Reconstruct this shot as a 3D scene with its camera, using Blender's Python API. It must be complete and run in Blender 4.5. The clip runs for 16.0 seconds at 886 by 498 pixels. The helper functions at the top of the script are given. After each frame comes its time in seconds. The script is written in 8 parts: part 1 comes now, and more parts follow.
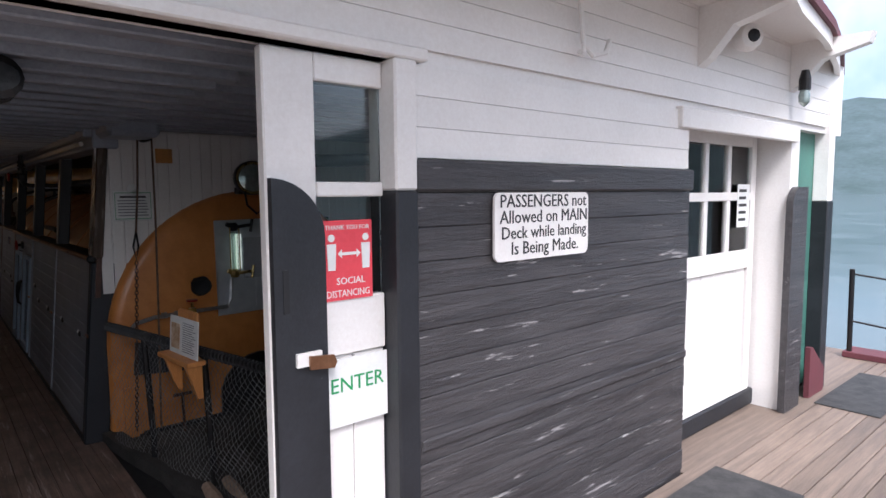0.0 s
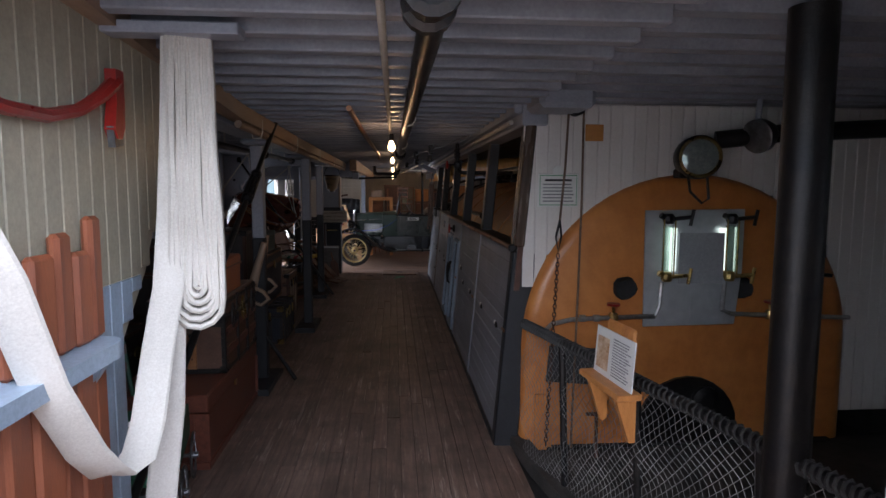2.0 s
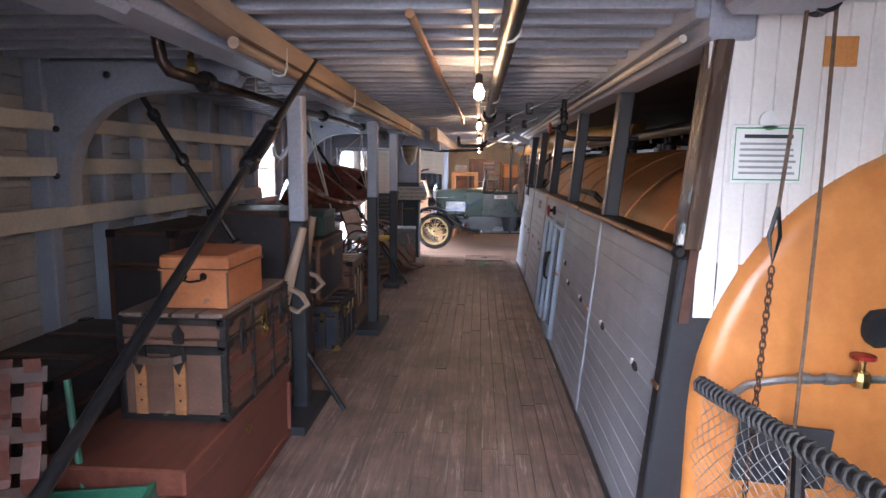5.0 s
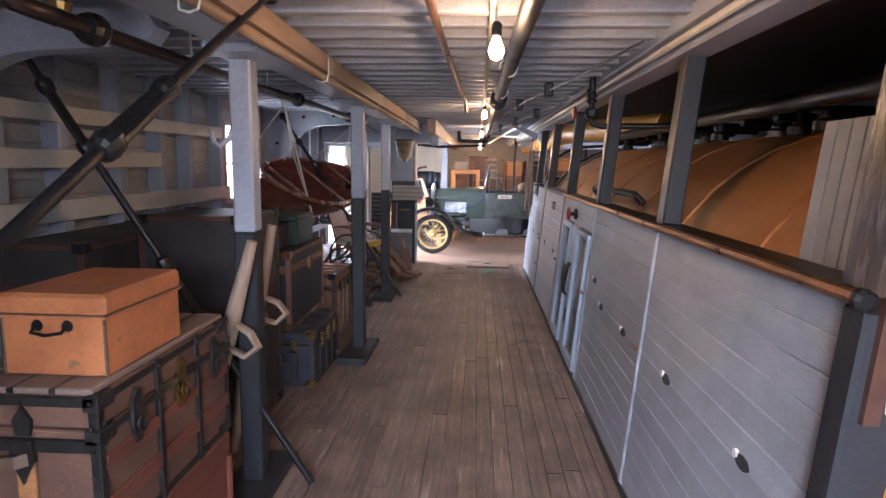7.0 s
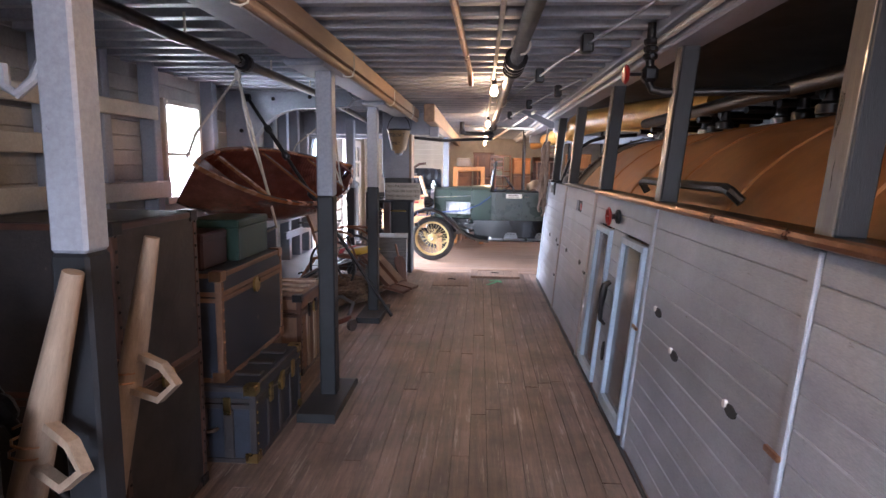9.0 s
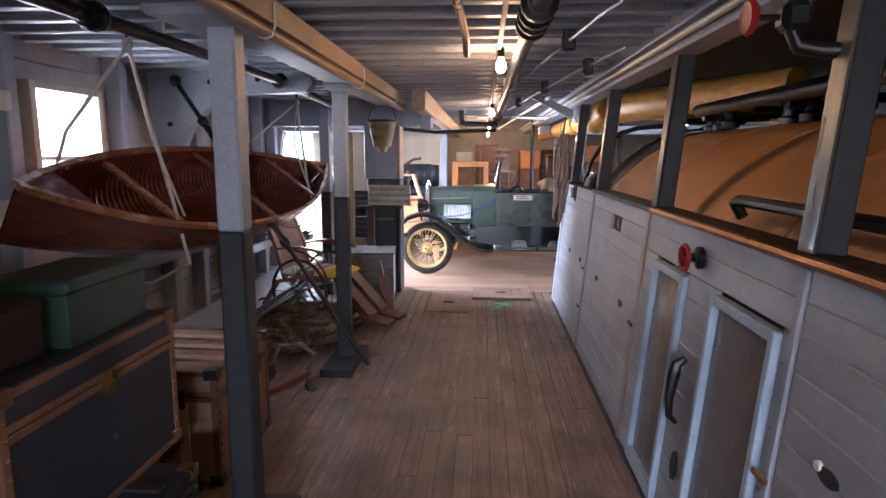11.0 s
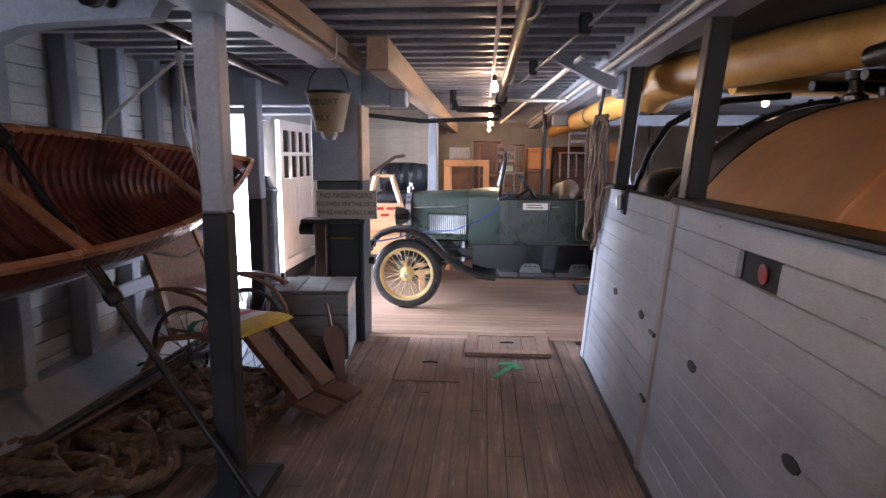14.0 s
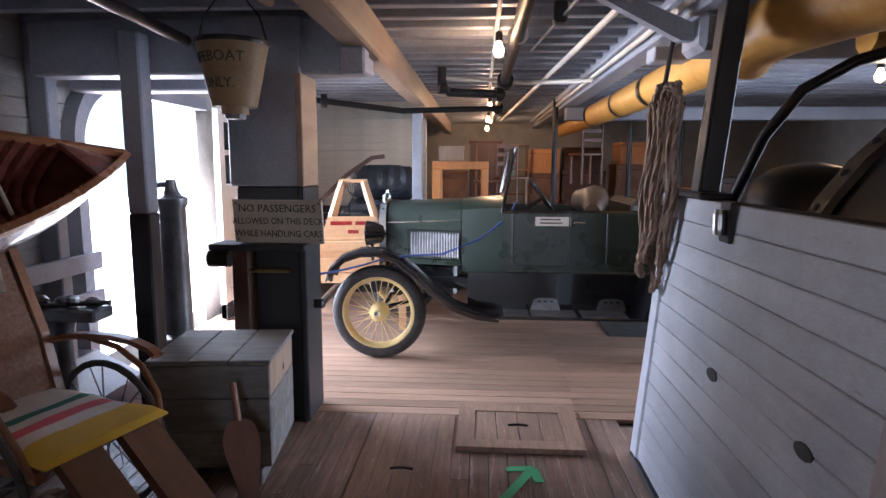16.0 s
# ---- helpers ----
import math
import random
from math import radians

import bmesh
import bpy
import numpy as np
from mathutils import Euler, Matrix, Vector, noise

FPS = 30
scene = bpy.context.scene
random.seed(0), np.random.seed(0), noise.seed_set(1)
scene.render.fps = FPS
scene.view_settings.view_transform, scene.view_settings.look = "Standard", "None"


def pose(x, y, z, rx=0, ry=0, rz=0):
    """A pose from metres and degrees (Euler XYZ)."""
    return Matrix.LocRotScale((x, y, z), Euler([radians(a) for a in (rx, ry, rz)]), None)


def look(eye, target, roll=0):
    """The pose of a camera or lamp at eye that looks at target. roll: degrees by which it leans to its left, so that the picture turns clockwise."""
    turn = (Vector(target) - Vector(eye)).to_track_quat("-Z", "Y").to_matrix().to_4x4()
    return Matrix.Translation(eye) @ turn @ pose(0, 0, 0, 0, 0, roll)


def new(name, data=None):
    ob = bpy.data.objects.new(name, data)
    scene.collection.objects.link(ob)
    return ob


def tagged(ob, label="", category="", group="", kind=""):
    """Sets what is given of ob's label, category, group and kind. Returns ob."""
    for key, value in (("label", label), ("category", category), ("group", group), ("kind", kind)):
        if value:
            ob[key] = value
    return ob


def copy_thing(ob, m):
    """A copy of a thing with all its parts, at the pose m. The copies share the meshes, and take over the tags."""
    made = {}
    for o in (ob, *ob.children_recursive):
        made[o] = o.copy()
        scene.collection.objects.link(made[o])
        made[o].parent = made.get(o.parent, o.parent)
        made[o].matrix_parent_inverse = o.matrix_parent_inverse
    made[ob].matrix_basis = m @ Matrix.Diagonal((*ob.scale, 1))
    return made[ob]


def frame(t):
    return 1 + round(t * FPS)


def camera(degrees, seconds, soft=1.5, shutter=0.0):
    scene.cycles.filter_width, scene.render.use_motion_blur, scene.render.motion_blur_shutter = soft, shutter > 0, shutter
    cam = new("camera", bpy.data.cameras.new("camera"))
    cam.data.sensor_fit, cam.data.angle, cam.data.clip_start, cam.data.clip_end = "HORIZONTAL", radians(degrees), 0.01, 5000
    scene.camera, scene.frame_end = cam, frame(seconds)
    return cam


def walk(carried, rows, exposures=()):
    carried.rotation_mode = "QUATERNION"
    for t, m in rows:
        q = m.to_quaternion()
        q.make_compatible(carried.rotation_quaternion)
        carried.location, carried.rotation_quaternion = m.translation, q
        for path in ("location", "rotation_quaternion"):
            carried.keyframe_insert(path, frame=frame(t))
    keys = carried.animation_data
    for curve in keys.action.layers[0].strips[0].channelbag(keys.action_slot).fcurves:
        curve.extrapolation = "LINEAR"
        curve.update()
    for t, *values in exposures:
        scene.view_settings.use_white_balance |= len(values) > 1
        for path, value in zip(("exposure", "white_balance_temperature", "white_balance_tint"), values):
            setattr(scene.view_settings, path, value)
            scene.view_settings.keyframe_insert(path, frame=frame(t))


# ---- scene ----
cam = camera(72.6, 16.0)
PATH = [
    (0, (-0.114, 0.378, 1.939), (1.188, 1.886, 1.755), -0.4),
    (0.5, (-0.063, 0.619, 1.921), (0.942, 2.339, 1.74), -0.2),
    (1, (-0.04, 0.889, 1.916), (0.639, 2.761, 1.731), -0.1),
    (1.5, (-0.002, 1.16, 1.894), (0.386, 3.114, 1.711), -0.2),
    (2, (0.017, 1.458, 1.868), (0.179, 3.441, 1.668), 0.2),
    (2.5, (0.014, 1.721, 1.849), (0.075, 3.704, 1.599), 0.5),
    (3, (0.033, 1.984, 1.837), (0.036, 3.964, 1.556), 0.5),
    (3.5, (0.047, 2.233, 1.843), (-0.008, 4.213, 1.565), 0.4),
    (4, (0.027, 2.518, 1.838), (-0.072, 4.496, 1.56), 0.4),
    (4.2, (0.033, 2.639, 1.833), (-0.077, 4.617, 1.558), 0.3),
    (6.3, (-0.041, 3.786, 1.761), (-0.15, 5.763, 1.481), 1.0),
    (6.5, (-0.041, 3.896, 1.764), (-0.149, 5.874, 1.485), 0.8),
    (7, (-0.069, 4.2, 1.758), (-0.177, 6.177, 1.478), 0.7),
    (7.5, (-0.083, 4.523, 1.742), (-0.196, 6.499, 1.459), 0.5),
    (8, (-0.081, 4.867, 1.73), (-0.198, 6.843, 1.448), 0.4),
    (8.5, (-0.109, 5.229, 1.692), (-0.226, 7.205, 1.411), 0.7),
    (9, (-0.11, 5.599, 1.656), (-0.228, 7.576, 1.379), 0.6),
    (9.2, (-0.106, 5.744, 1.651), (-0.226, 7.722, 1.381), 0.7),
    (11.3, (-0.1, 7.39, 1.765), (-0.231, 9.361, 1.452), 0.1),
    (11.5, (-0.108, 7.53, 1.754), (-0.24, 9.501, 1.445), 0.2),
    (12, (-0.11, 7.892, 1.731), (-0.24, 9.864, 1.422), 0.3),
    (12.5, (-0.103, 8.262, 1.717), (-0.234, 10.233, 1.409), 0.2),
    (13, (-0.106, 8.652, 1.712), (-0.239, 10.623, 1.402), 0.1),
    (13.5, (-0.071, 9.074, 1.682), (-0.208, 11.046, 1.378), 0.2),
    (14, (-0.078, 9.472, 1.655), (-0.212, 11.445, 1.355), 0.2),
    (14.5, (-0.081, 9.884, 1.642), (-0.216, 11.857, 1.348), 0.1),
    (15, (-0.072, 10.323, 1.626), (-0.205, 12.298, 1.338), 0.2),
    (15.5, (-0.087, 10.771, 1.61), (-0.225, 12.746, 1.325), 0.1),
    (16, (-0.101, 11.201, 1.579), (-0.223, 13.178, 1.303), 0.2),
]
# exposure follows the light as the camera goes from the open deck into the dark hold
walk(cam, [(t, look(eye, target, roll)) for t, eye, target, roll in PATH],
     exposures=[(0.0, 0.85, 6000, 14), (1.2, 0.7, 6000, 14), (2.0, 1.95, 6000, 15), (2.6, 3.3, 5900, 16), (3.2, 3.65, 5850, 16), (4.0, 3.97, 5750, 16), (7.0, 4.78, 5750, 16), (9.0, 4.9, 5750, 16), (12.0, 4.58, 5750, 16), (14.0, 4.3, 5750, 16), (16.0, 3.85, 5750, 16)])

# ---- light ----
world = bpy.data.worlds.new("sky")
scene.world = world
world.use_nodes = True
wn = world.node_tree
sky = wn.nodes.new("ShaderNodeTexSky")
sky.sky_type, sky.sun_disc = "NISHITA", False
sky.sun_elevation, sky.sun_rotation, sky.dust_density, sky.air_density = radians(48), radians(200), 3.0, 1.0
# thin bright cloud over the blue
cloud, veil = wn.nodes.new("ShaderNodeTexNoise"), wn.nodes.new("ShaderNodeMix")
veil.data_type = "RGBA"
veil.inputs["B"].default_value = (5.2, 5.4, 5.7, 1)
cloud.inputs["Scale"].default_value, cloud.inputs["Detail"].default_value = 4.0, 8
cramp = wn.nodes.new("ShaderNodeMapRange")
cramp.inputs["From Min"].default_value, cramp.inputs["From Max"].default_value = 0.35, 0.62
wn.links.new(wn.nodes.new("ShaderNodeTexCoord").outputs["Generated"], cloud.inputs["Vector"])
wn.links.new(cloud.outputs["Fac"], cramp.inputs["Value"])
wn.links.new(cramp.outputs[0], veil.inputs["Factor"])
wn.links.new(sky.outputs[0], veil.inputs["A"])
wn.links.new(veil.outputs["Result"], wn.nodes["Background"].inputs[0])
wn.nodes["Background"].inputs[1].default_value = 0.15


def lamp(name, kind, m, power, color=(1, 1, 1), **kw):
    data = bpy.data.lights.new(name, kind)
    data.energy, data.color = power, color
    if kind == "AREA":
        data.shape, data.size, data.size_y = "RECTANGLE", kw["size"], kw["size_y"]
        data.spread = radians(kw.get("spread", 180))
    elif kind == "SUN":
        data.angle = radians(kw["angle"])
    else:
        data.shadow_soft_size = kw["radius"]
    ob = new(name, data)
    ob.matrix_world = m
    return ob


# thin overcast: a wide soft sun
lamp("sun", "SUN", look((-8, -12, 20), (0, 0, 0)), 3.1, (1.0, 0.97, 0.94), angle=25)
# sky light that falls in through the openings
lamp("entry_daylight", "AREA", look((-0.25, 2.25, 2.1), (-1.0, 6.6, -0.5)), 3.0, (0.88, 0.94, 1.0), size=1.7, size_y=0.5, spread=90)
lamp("cargo_door_daylight", "AREA", look((-3.05, 16.2, 1.2), (0, 15.9, 0.3)), 10, (0.9, 0.95, 1.0), size=1.6, size_y=1.9, spread=100)
lamp("window_daylight", "AREA", look((-3.1, 11.07, 1.77), (0, 10.9, 1.2)), 0.45, (0.97, 0.98, 1.0), size=0.65, size_y=0.8, spread=100)
lamp("far_cargo_door_daylight", "AREA", look((5.65, 16.2, 1.3), (0, 16.4, 0.4)), 8, (0.85, 0.92, 1.0), size=1.8, size_y=1.9, spread=110)

# ---- materials ----
MATS = {}


def surf(name, a, b=None, rough=0.6, metal=0.0, scale=3.0, stretch=(1, 1, 1), bump=0.12, fine=60.0, wear=None, amount=0.35, wscale=7.0, rand=0.0, emit=0.0, coat=0.0, stain=0.0):
    """A painted, wooden or metal surface: two-scale colour variation, fine relief, and wear through to another colour."""
    if name in MATS:
        return MATS[name]
    b = b or tuple(c * 0.72 for c in a)
    m = bpy.data.materials.new(name)
    m.use_nodes = True
    nt = m.node_tree
    N, L = nt.nodes, nt.links
    bs = N["Principled BSDF"]
    tc, mp = N.new("ShaderNodeTexCoord"), N.new("ShaderNodeMapping")
    mp.inputs["Scale"].default_value = stretch
    L.new(tc.outputs["Object"], mp.inputs["Vector"])
    if rand:
        oi, ml = N.new("ShaderNodeObjectInfo"), N.new("ShaderNodeMath")
        ml.operation = "MULTIPLY"
        ml.inputs[1].default_value = 53.0
        L.new(oi.outputs["Random"], ml.inputs[0])
        cx = N.new("ShaderNodeCombineXYZ")
        for k in range(3):
            L.new(ml.outputs[0], cx.inputs[k])
        L.new(cx.outputs[0], mp.inputs["Location"])
    n1, n2 = N.new("ShaderNodeTexNoise"), N.new("ShaderNodeTexNoise")
    n1.inputs["Scale"].default_value, n1.inputs["Detail"].default_value, n1.inputs["Roughness"].default_value = scale, 6, 0.62
    n2.inputs["Scale"].default_value, n2.inputs["Detail"].default_value, n2.inputs["Roughness"].default_value = fine, 5, 0.7
    L.new(mp.outputs[0], n1.inputs["Vector"])
    L.new(mp.outputs[0], n2.inputs["Vector"])
    r1 = N.new("ShaderNodeValToRGB")
    r1.color_ramp.elements[0].position, r1.color_ramp.elements[1].position = 0.36, 0.64
    r1.color_ramp.elements[0].color, r1.color_ramp.elements[1].color = (*b, 1), (*a, 1)
    L.new(n1.outputs["Fac"], r1.inputs[0])
    mx = N.new("ShaderNodeMix")
    mx.data_type, mx.blend_type = "RGBA", "OVERLAY"
    mx.inputs["Factor"].default_value = 0.35
    L.new(r1.outputs[0], mx.inputs["A"])
    L.new(n2.outputs["Fac"], mx.inputs["B"])
    col = mx.outputs["Result"]
    if wear:
        n3, r3 = N.new("ShaderNodeTexNoise"), N.new("ShaderNodeValToRGB")
        n3.inputs["Scale"].default_value, n3.inputs["Detail"].default_value, n3.inputs["Roughness"].default_value = wscale, 8, 0.75
        L.new(mp.outputs[0], n3.inputs["Vector"])
        e = r3.color_ramp.elements
        e[0].position, e[1].position = 0.72 - amount * 0.4, 0.76 - amount * 0.4
        L.new(n3.outputs["Fac"], r3.inputs[0])
        m2 = N.new("ShaderNodeMix")
        m2.data_type = "RGBA"
        m2.inputs["B"].default_value = (*wear, 1)
        L.new(r3.outputs[0], m2.inputs["Factor"])
        L.new(col, m2.inputs["A"])
        col = m2.outputs["Result"]
    if rand:
        hs, mr = N.new("ShaderNodeHueSaturation"), N.new("ShaderNodeMapRange")
        mr.inputs["To Min"].default_value, mr.inputs["To Max"].default_value = 1 - rand, 1 + rand
        L.new(oi.outputs["Random"], mr.inputs["Value"])
        L.new(mr.outputs[0], hs.inputs["Value"])
        L.new(col, hs.inputs["Color"])
        col = hs.outputs[0]
    if stain:
        # broad traffic and water stains that run across the separate boards
        ge, n4, sr, sm = N.new("ShaderNodeNewGeometry"), N.new("ShaderNodeTexNoise"), N.new("ShaderNodeMapRange"), N.new("ShaderNodeHueSaturation")
        n4.inputs["Scale"].default_value, n4.inputs["Detail"].default_value, n4.inputs["Roughness"].default_value = 2.3, 9, 0.68
        sr.inputs["From Min"].default_value, sr.inputs["From Max"].default_value = 0.34, 0.66
        sr.inputs["To Min"].default_value, sr.inputs["To Max"].default_value = 1 - stain, 1 + stain * 0.6
        L.new(ge.outputs["Position"], n4.inputs["Vector"])
        L.new(n4.outputs["Fac"], sr.inputs["Value"])
        L.new(sr.outputs[0], sm.inputs["Value"])
        L.new(col, sm.inputs["Color"])
        col = sm.outputs[0]
    L.new(col, bs.inputs["Base Color"])
    rr = N.new("ShaderNodeMapRange")
    rr.inputs["To Min"].default_value, rr.inputs["To Max"].default_value = max(0.03, rough - 0.12), min(1, rough + 0.14)
    L.new(n1.outputs["Fac"], rr.inputs["Value"])
    L.new(rr.outputs[0], bs.inputs["Roughness"])
    bs.inputs["Metallic"].default_value = metal
    bs.inputs["Coat Weight"].default_value = coat
    if bump:
        bp = N.new("ShaderNodeBump")
        bp.inputs["Strength"].default_value, bp.inputs["Distance"].default_value = bump, 0.01
        L.new(n2.outputs["Fac"], bp.inputs["Height"])
        L.new(bp.outputs[0], bs.inputs["Normal"])
    if emit:
        bs.inputs["Emission Color"].default_value = (*a, 1)
        bs.inputs["Emission Strength"].default_value = emit
    MATS[name] = m
    return m


def glass(name, tint=(0.9, 0.95, 0.95), rough=0.02):
    """Thin pane: clear straight through, mirror gloss by Fresnel."""
    m = bpy.data.materials.new(name)
    m.use_nodes = True
    N, L = m.node_tree.nodes, m.node_tree.links
    N.remove(N["Principled BSDF"])
    t, g, f, x = N.new("ShaderNodeBsdfTransparent"), N.new("ShaderNodeBsdfGlossy"), N.new("ShaderNodeFresnel"), N.new("ShaderNodeMixShader")
    t.inputs[0].default_value = (*tint, 1)
    g.inputs["Roughness"].default_value = rough
    f.inputs[0].default_value = 1.55
    L.new(f.outputs[0], x.inputs[0]), L.new(t.outputs[0], x.inputs[1]), L.new(g.outputs[0], x.inputs[2])
    L.new(x.outputs[0], N["Material Output"].inputs[0])
    return m


def frosted(name):
    """Dusty sunlit pane: scatters the daylight behind it."""
    m = bpy.data.materials.new(name)
    m.use_nodes = True
    N, L = m.node_tree.nodes, m.node_tree.links
    N.remove(N["Principled BSDF"])
    t, g, x = N.new("ShaderNodeBsdfTransparent"), N.new("ShaderNodeBsdfTranslucent"), N.new("ShaderNodeMixShader")
    g.inputs[0].default_value = (0.9, 0.92, 0.92, 1)
    x.inputs[0].default_value = 0.7
    L.new(t.outputs[0], x.inputs[1]), L.new(g.outputs[0], x.inputs[2]), L.new(x.outputs[0], N["Material Output"].inputs[0])
    return m


dusty = frosted("dusty_window_glass")


def dirty_glass(name):
    """Old pane with a grey film of dust that takes the light, over clear glass."""
    m = bpy.data.materials.new(name)
    m.use_nodes = True
    N, L = m.node_tree.nodes, m.node_tree.links
    bs, t, x, n = N["Principled BSDF"], N.new("ShaderNodeBsdfTransparent"), N.new("ShaderNodeMixShader"), N.new("ShaderNodeTexNoise")
    bs.inputs["Base Color"].default_value = (0.3, 0.29, 0.31, 1)
    bs.inputs["Roughness"].default_value = 0.12
    n.inputs["Scale"].default_value, n.inputs["Detail"].default_value = 5.0, 8
    r = N.new("ShaderNodeMapRange")
    r.inputs["To Min"].default_value, r.inputs["To Max"].default_value = 0.35, 0.75
    L.new(n.outputs["Fac"], r.inputs["Value"]), L.new(r.outputs[0], x.inputs[0])
    L.new(t.outputs[0], x.inputs[1]), L.new(bs.outputs[0], x.inputs[2]), L.new(x.outputs[0], N["Material Output"].inputs[0])
    return m


film_pane = dirty_glass("dust_filmed_pane")
floor_wood = surf("worn_fir_decking", (0.25, 0.17, 0.135), (0.135, 0.09, 0.073), 0.48, scale=4, stretch=(9, 0.55, 9), bump=0.25, fine=30, wear=(0.36, 0.285, 0.24), amount=0.36, wscale=3.2, rand=0.18, stain=0.42)
bay_wood = surf("bay_fir_decking", (0.3, 0.195, 0.14), (0.18, 0.115, 0.085), 0.36, scale=4, stretch=(0.55, 9, 9), bump=0.2, fine=30, wear=(0.33, 0.25, 0.2), amount=0.3, wscale=5, rand=0.22)
deck_wood = surf("weathered_deck_wood", (0.22, 0.165, 0.13), (0.14, 0.105, 0.085), 0.6, scale=4, stretch=(0.5, 8, 8), fine=30, rand=0.25)
grey_paint = surf("grey_blue_paint", (0.34, 0.36, 0.42), (0.27, 0.29, 0.34), 0.45, scale=2.5, bump=0.08, wear=(0.2, 0.2, 0.22), amount=0.16, wscale=9)
wall_paint = surf("grey_board_paint", (0.35, 0.365, 0.41), (0.28, 0.295, 0.34), 0.42, scale=2.0, stretch=(4, 0.7, 4), bump=0.14, stain=0.16, wear=(0.2, 0.19, 0.19), amount=0.2, wscale=10, rand=0.07)
ceil_paint = surf("ceiling_grey_paint", (0.33, 0.35, 0.4), (0.26, 0.275, 0.32), 0.42, scale=3, bump=0.08, stain=0.18)
hull_paint = surf("hull_cream_grey_paint", (0.5, 0.48, 0.45), (0.4, 0.385, 0.365), 0.5, scale=2.5, bump=0.1, rand=0.06, stain=0.16)
rail_cream = surf("cream_rail_paint", (0.62, 0.58, 0.5), (0.5, 0.47, 0.41), 0.5)
dark_paint = surf("charcoal_paint", (0.02, 0.021, 0.026), (0.012, 0.013, 0.016), 0.5, scale=4, bump=0.25, fine=45, wear=(0.13, 0.13, 0.14), amount=0.1, wscale=14)
dark_board = surf("peeling_black_boards", (0.06, 0.055, 0.057), (0.032, 0.029, 0.031), 0.38, scale=5, stretch=(0.35, 4, 4), bump=1.0, fine=12, wear=(0.34, 0.32, 0.32), amount=0.27, wscale=7, rand=0.16)
white_paint = surf("white_gloss_paint", (0.8, 0.765, 0.735), (0.74, 0.705, 0.675), 0.4, scale=2.0, bump=0.05, rand=0.03)
tan_paint = surf("tan_board_paint", (0.40, 0.36, 0.27), (0.32, 0.29, 0.22), 0.4, scale=3, bump=0.08, rand=0.06)
blue_paint = surf("pale_blue_paint", (0.36, 0.44, 0.54), (0.28, 0.35, 0.44), 0.45, scale=4, bump=0.15, wear=(0.6, 0.6, 0.58), amount=0.12)
green_paint = surf("dark_green_door_paint", (0.07, 0.2, 0.16), (0.05, 0.15, 0.12), 0.5)
black_iron = surf("black_iron", (0.018, 0.018, 0.021), (0.03, 0.027, 0.026), 0.35, 0.6, scale=8, bump=0.2)
steel_dark = surf("dull_steel", (0.25, 0.25, 0.26), (0.15, 0.15, 0.155), 0.35, 0.9, scale=8)
copper = surf("dull_copper", (0.45, 0.24, 0.13), (0.26, 0.13, 0.075), 0.3, 0.9, scale=5)
brass = surf("old_brass", (0.55, 0.40, 0.16), (0.33, 0.23, 0.09), 0.28, 1.0, scale=10)
galv = surf("galvanised_pipe", (0.5, 0.5, 0.5), (0.38, 0.38, 0.38), 0.35, 0.85, scale=12)
sheet_zinc = surf("zinc_sheet", (0.6, 0.63, 0.66), (0.5, 0.53, 0.56), 0.32, 0.45, scale=3, bump=0.1, fine=8)
boiler_paint = surf("ochre_boiler_lagging", (0.60, 0.235, 0.065), (0.52, 0.19, 0.048), 0.33, scale=2.2, bump=0.12, fine=9, wear=(0.42, 0.17, 0.04), amount=0.1, wscale=3)
lagging = surf("orange_canvas_lagging", (0.62, 0.33, 0.075), (0.5, 0.24, 0.05), 0.4, scale=3, bump=0.35, fine=14)
# brown of pipe and trim; on the girders it carries the warm bulb light
trim_brown = surf("brown_trim_warm_light", (0.36, 0.25, 0.17), (0.24, 0.16, 0.11), 0.5, scale=3, stretch=(4, 0.6, 4))
# flat black: paints the shade in holes, gaps and unlit rooms; also black parts
flat_black = surf("flat_black_fill", (0.012, 0.012, 0.013), (0.02, 0.02, 0.02), 0.7)
paper = surf("paper", (0.8, 0.8, 0.78), (0.72, 0.72, 0.7), 0.7, bump=0.0)
ink = surf("black_ink", (0.02, 0.02, 0.02), (0.03, 0.03, 0.03), 0.6, bump=0.0)
pink = surf("pink_poster", (0.75, 0.07, 0.09), (0.7, 0.06, 0.08), 0.5, bump=0.0)
enter_green = surf("green_print", (0.02, 0.3, 0.1), (0.02, 0.28, 0.09), 0.5, bump=0.0)
red_paint = surf("red_paint", (0.34, 0.02, 0.015), (0.2, 0.012, 0.01), 0.3, wear=(0.4, 0.12, 0.08), amount=0.18)
hose_canvas = surf("white_canvas_hose", (0.6, 0.565, 0.52), (0.5, 0.47, 0.43), 0.8, scale=3, bump=0.2, fine=150, wear=(0.55, 0.36, 0.16), amount=0.06, wscale=2.5)
orange_board = surf("orange_stained_boards", (0.3, 0.09, 0.04), (0.2, 0.058, 0.028), 0.5, stretch=(5, 5, 0.6))
mahog = surf("canoe_cedar", (0.19, 0.058, 0.042), (0.11, 0.034, 0.026), 0.22, scale=4, stretch=(3, 0.6, 3), coat=0.5)
gunwale = surf("canoe_gunwale", (0.33, 0.15, 0.07), (0.22, 0.09, 0.04), 0.25, coat=0.4)
rope_mat = surf("manila_rope", (0.2, 0.13, 0.09), (0.11, 0.07, 0.05), 0.85, scale=25, bump=0.6, fine=120)
white_rope = surf("cotton_rope", (0.6, 0.57, 0.5), (0.45, 0.42, 0.37), 0.85, scale=25, bump=0.5, fine=120)
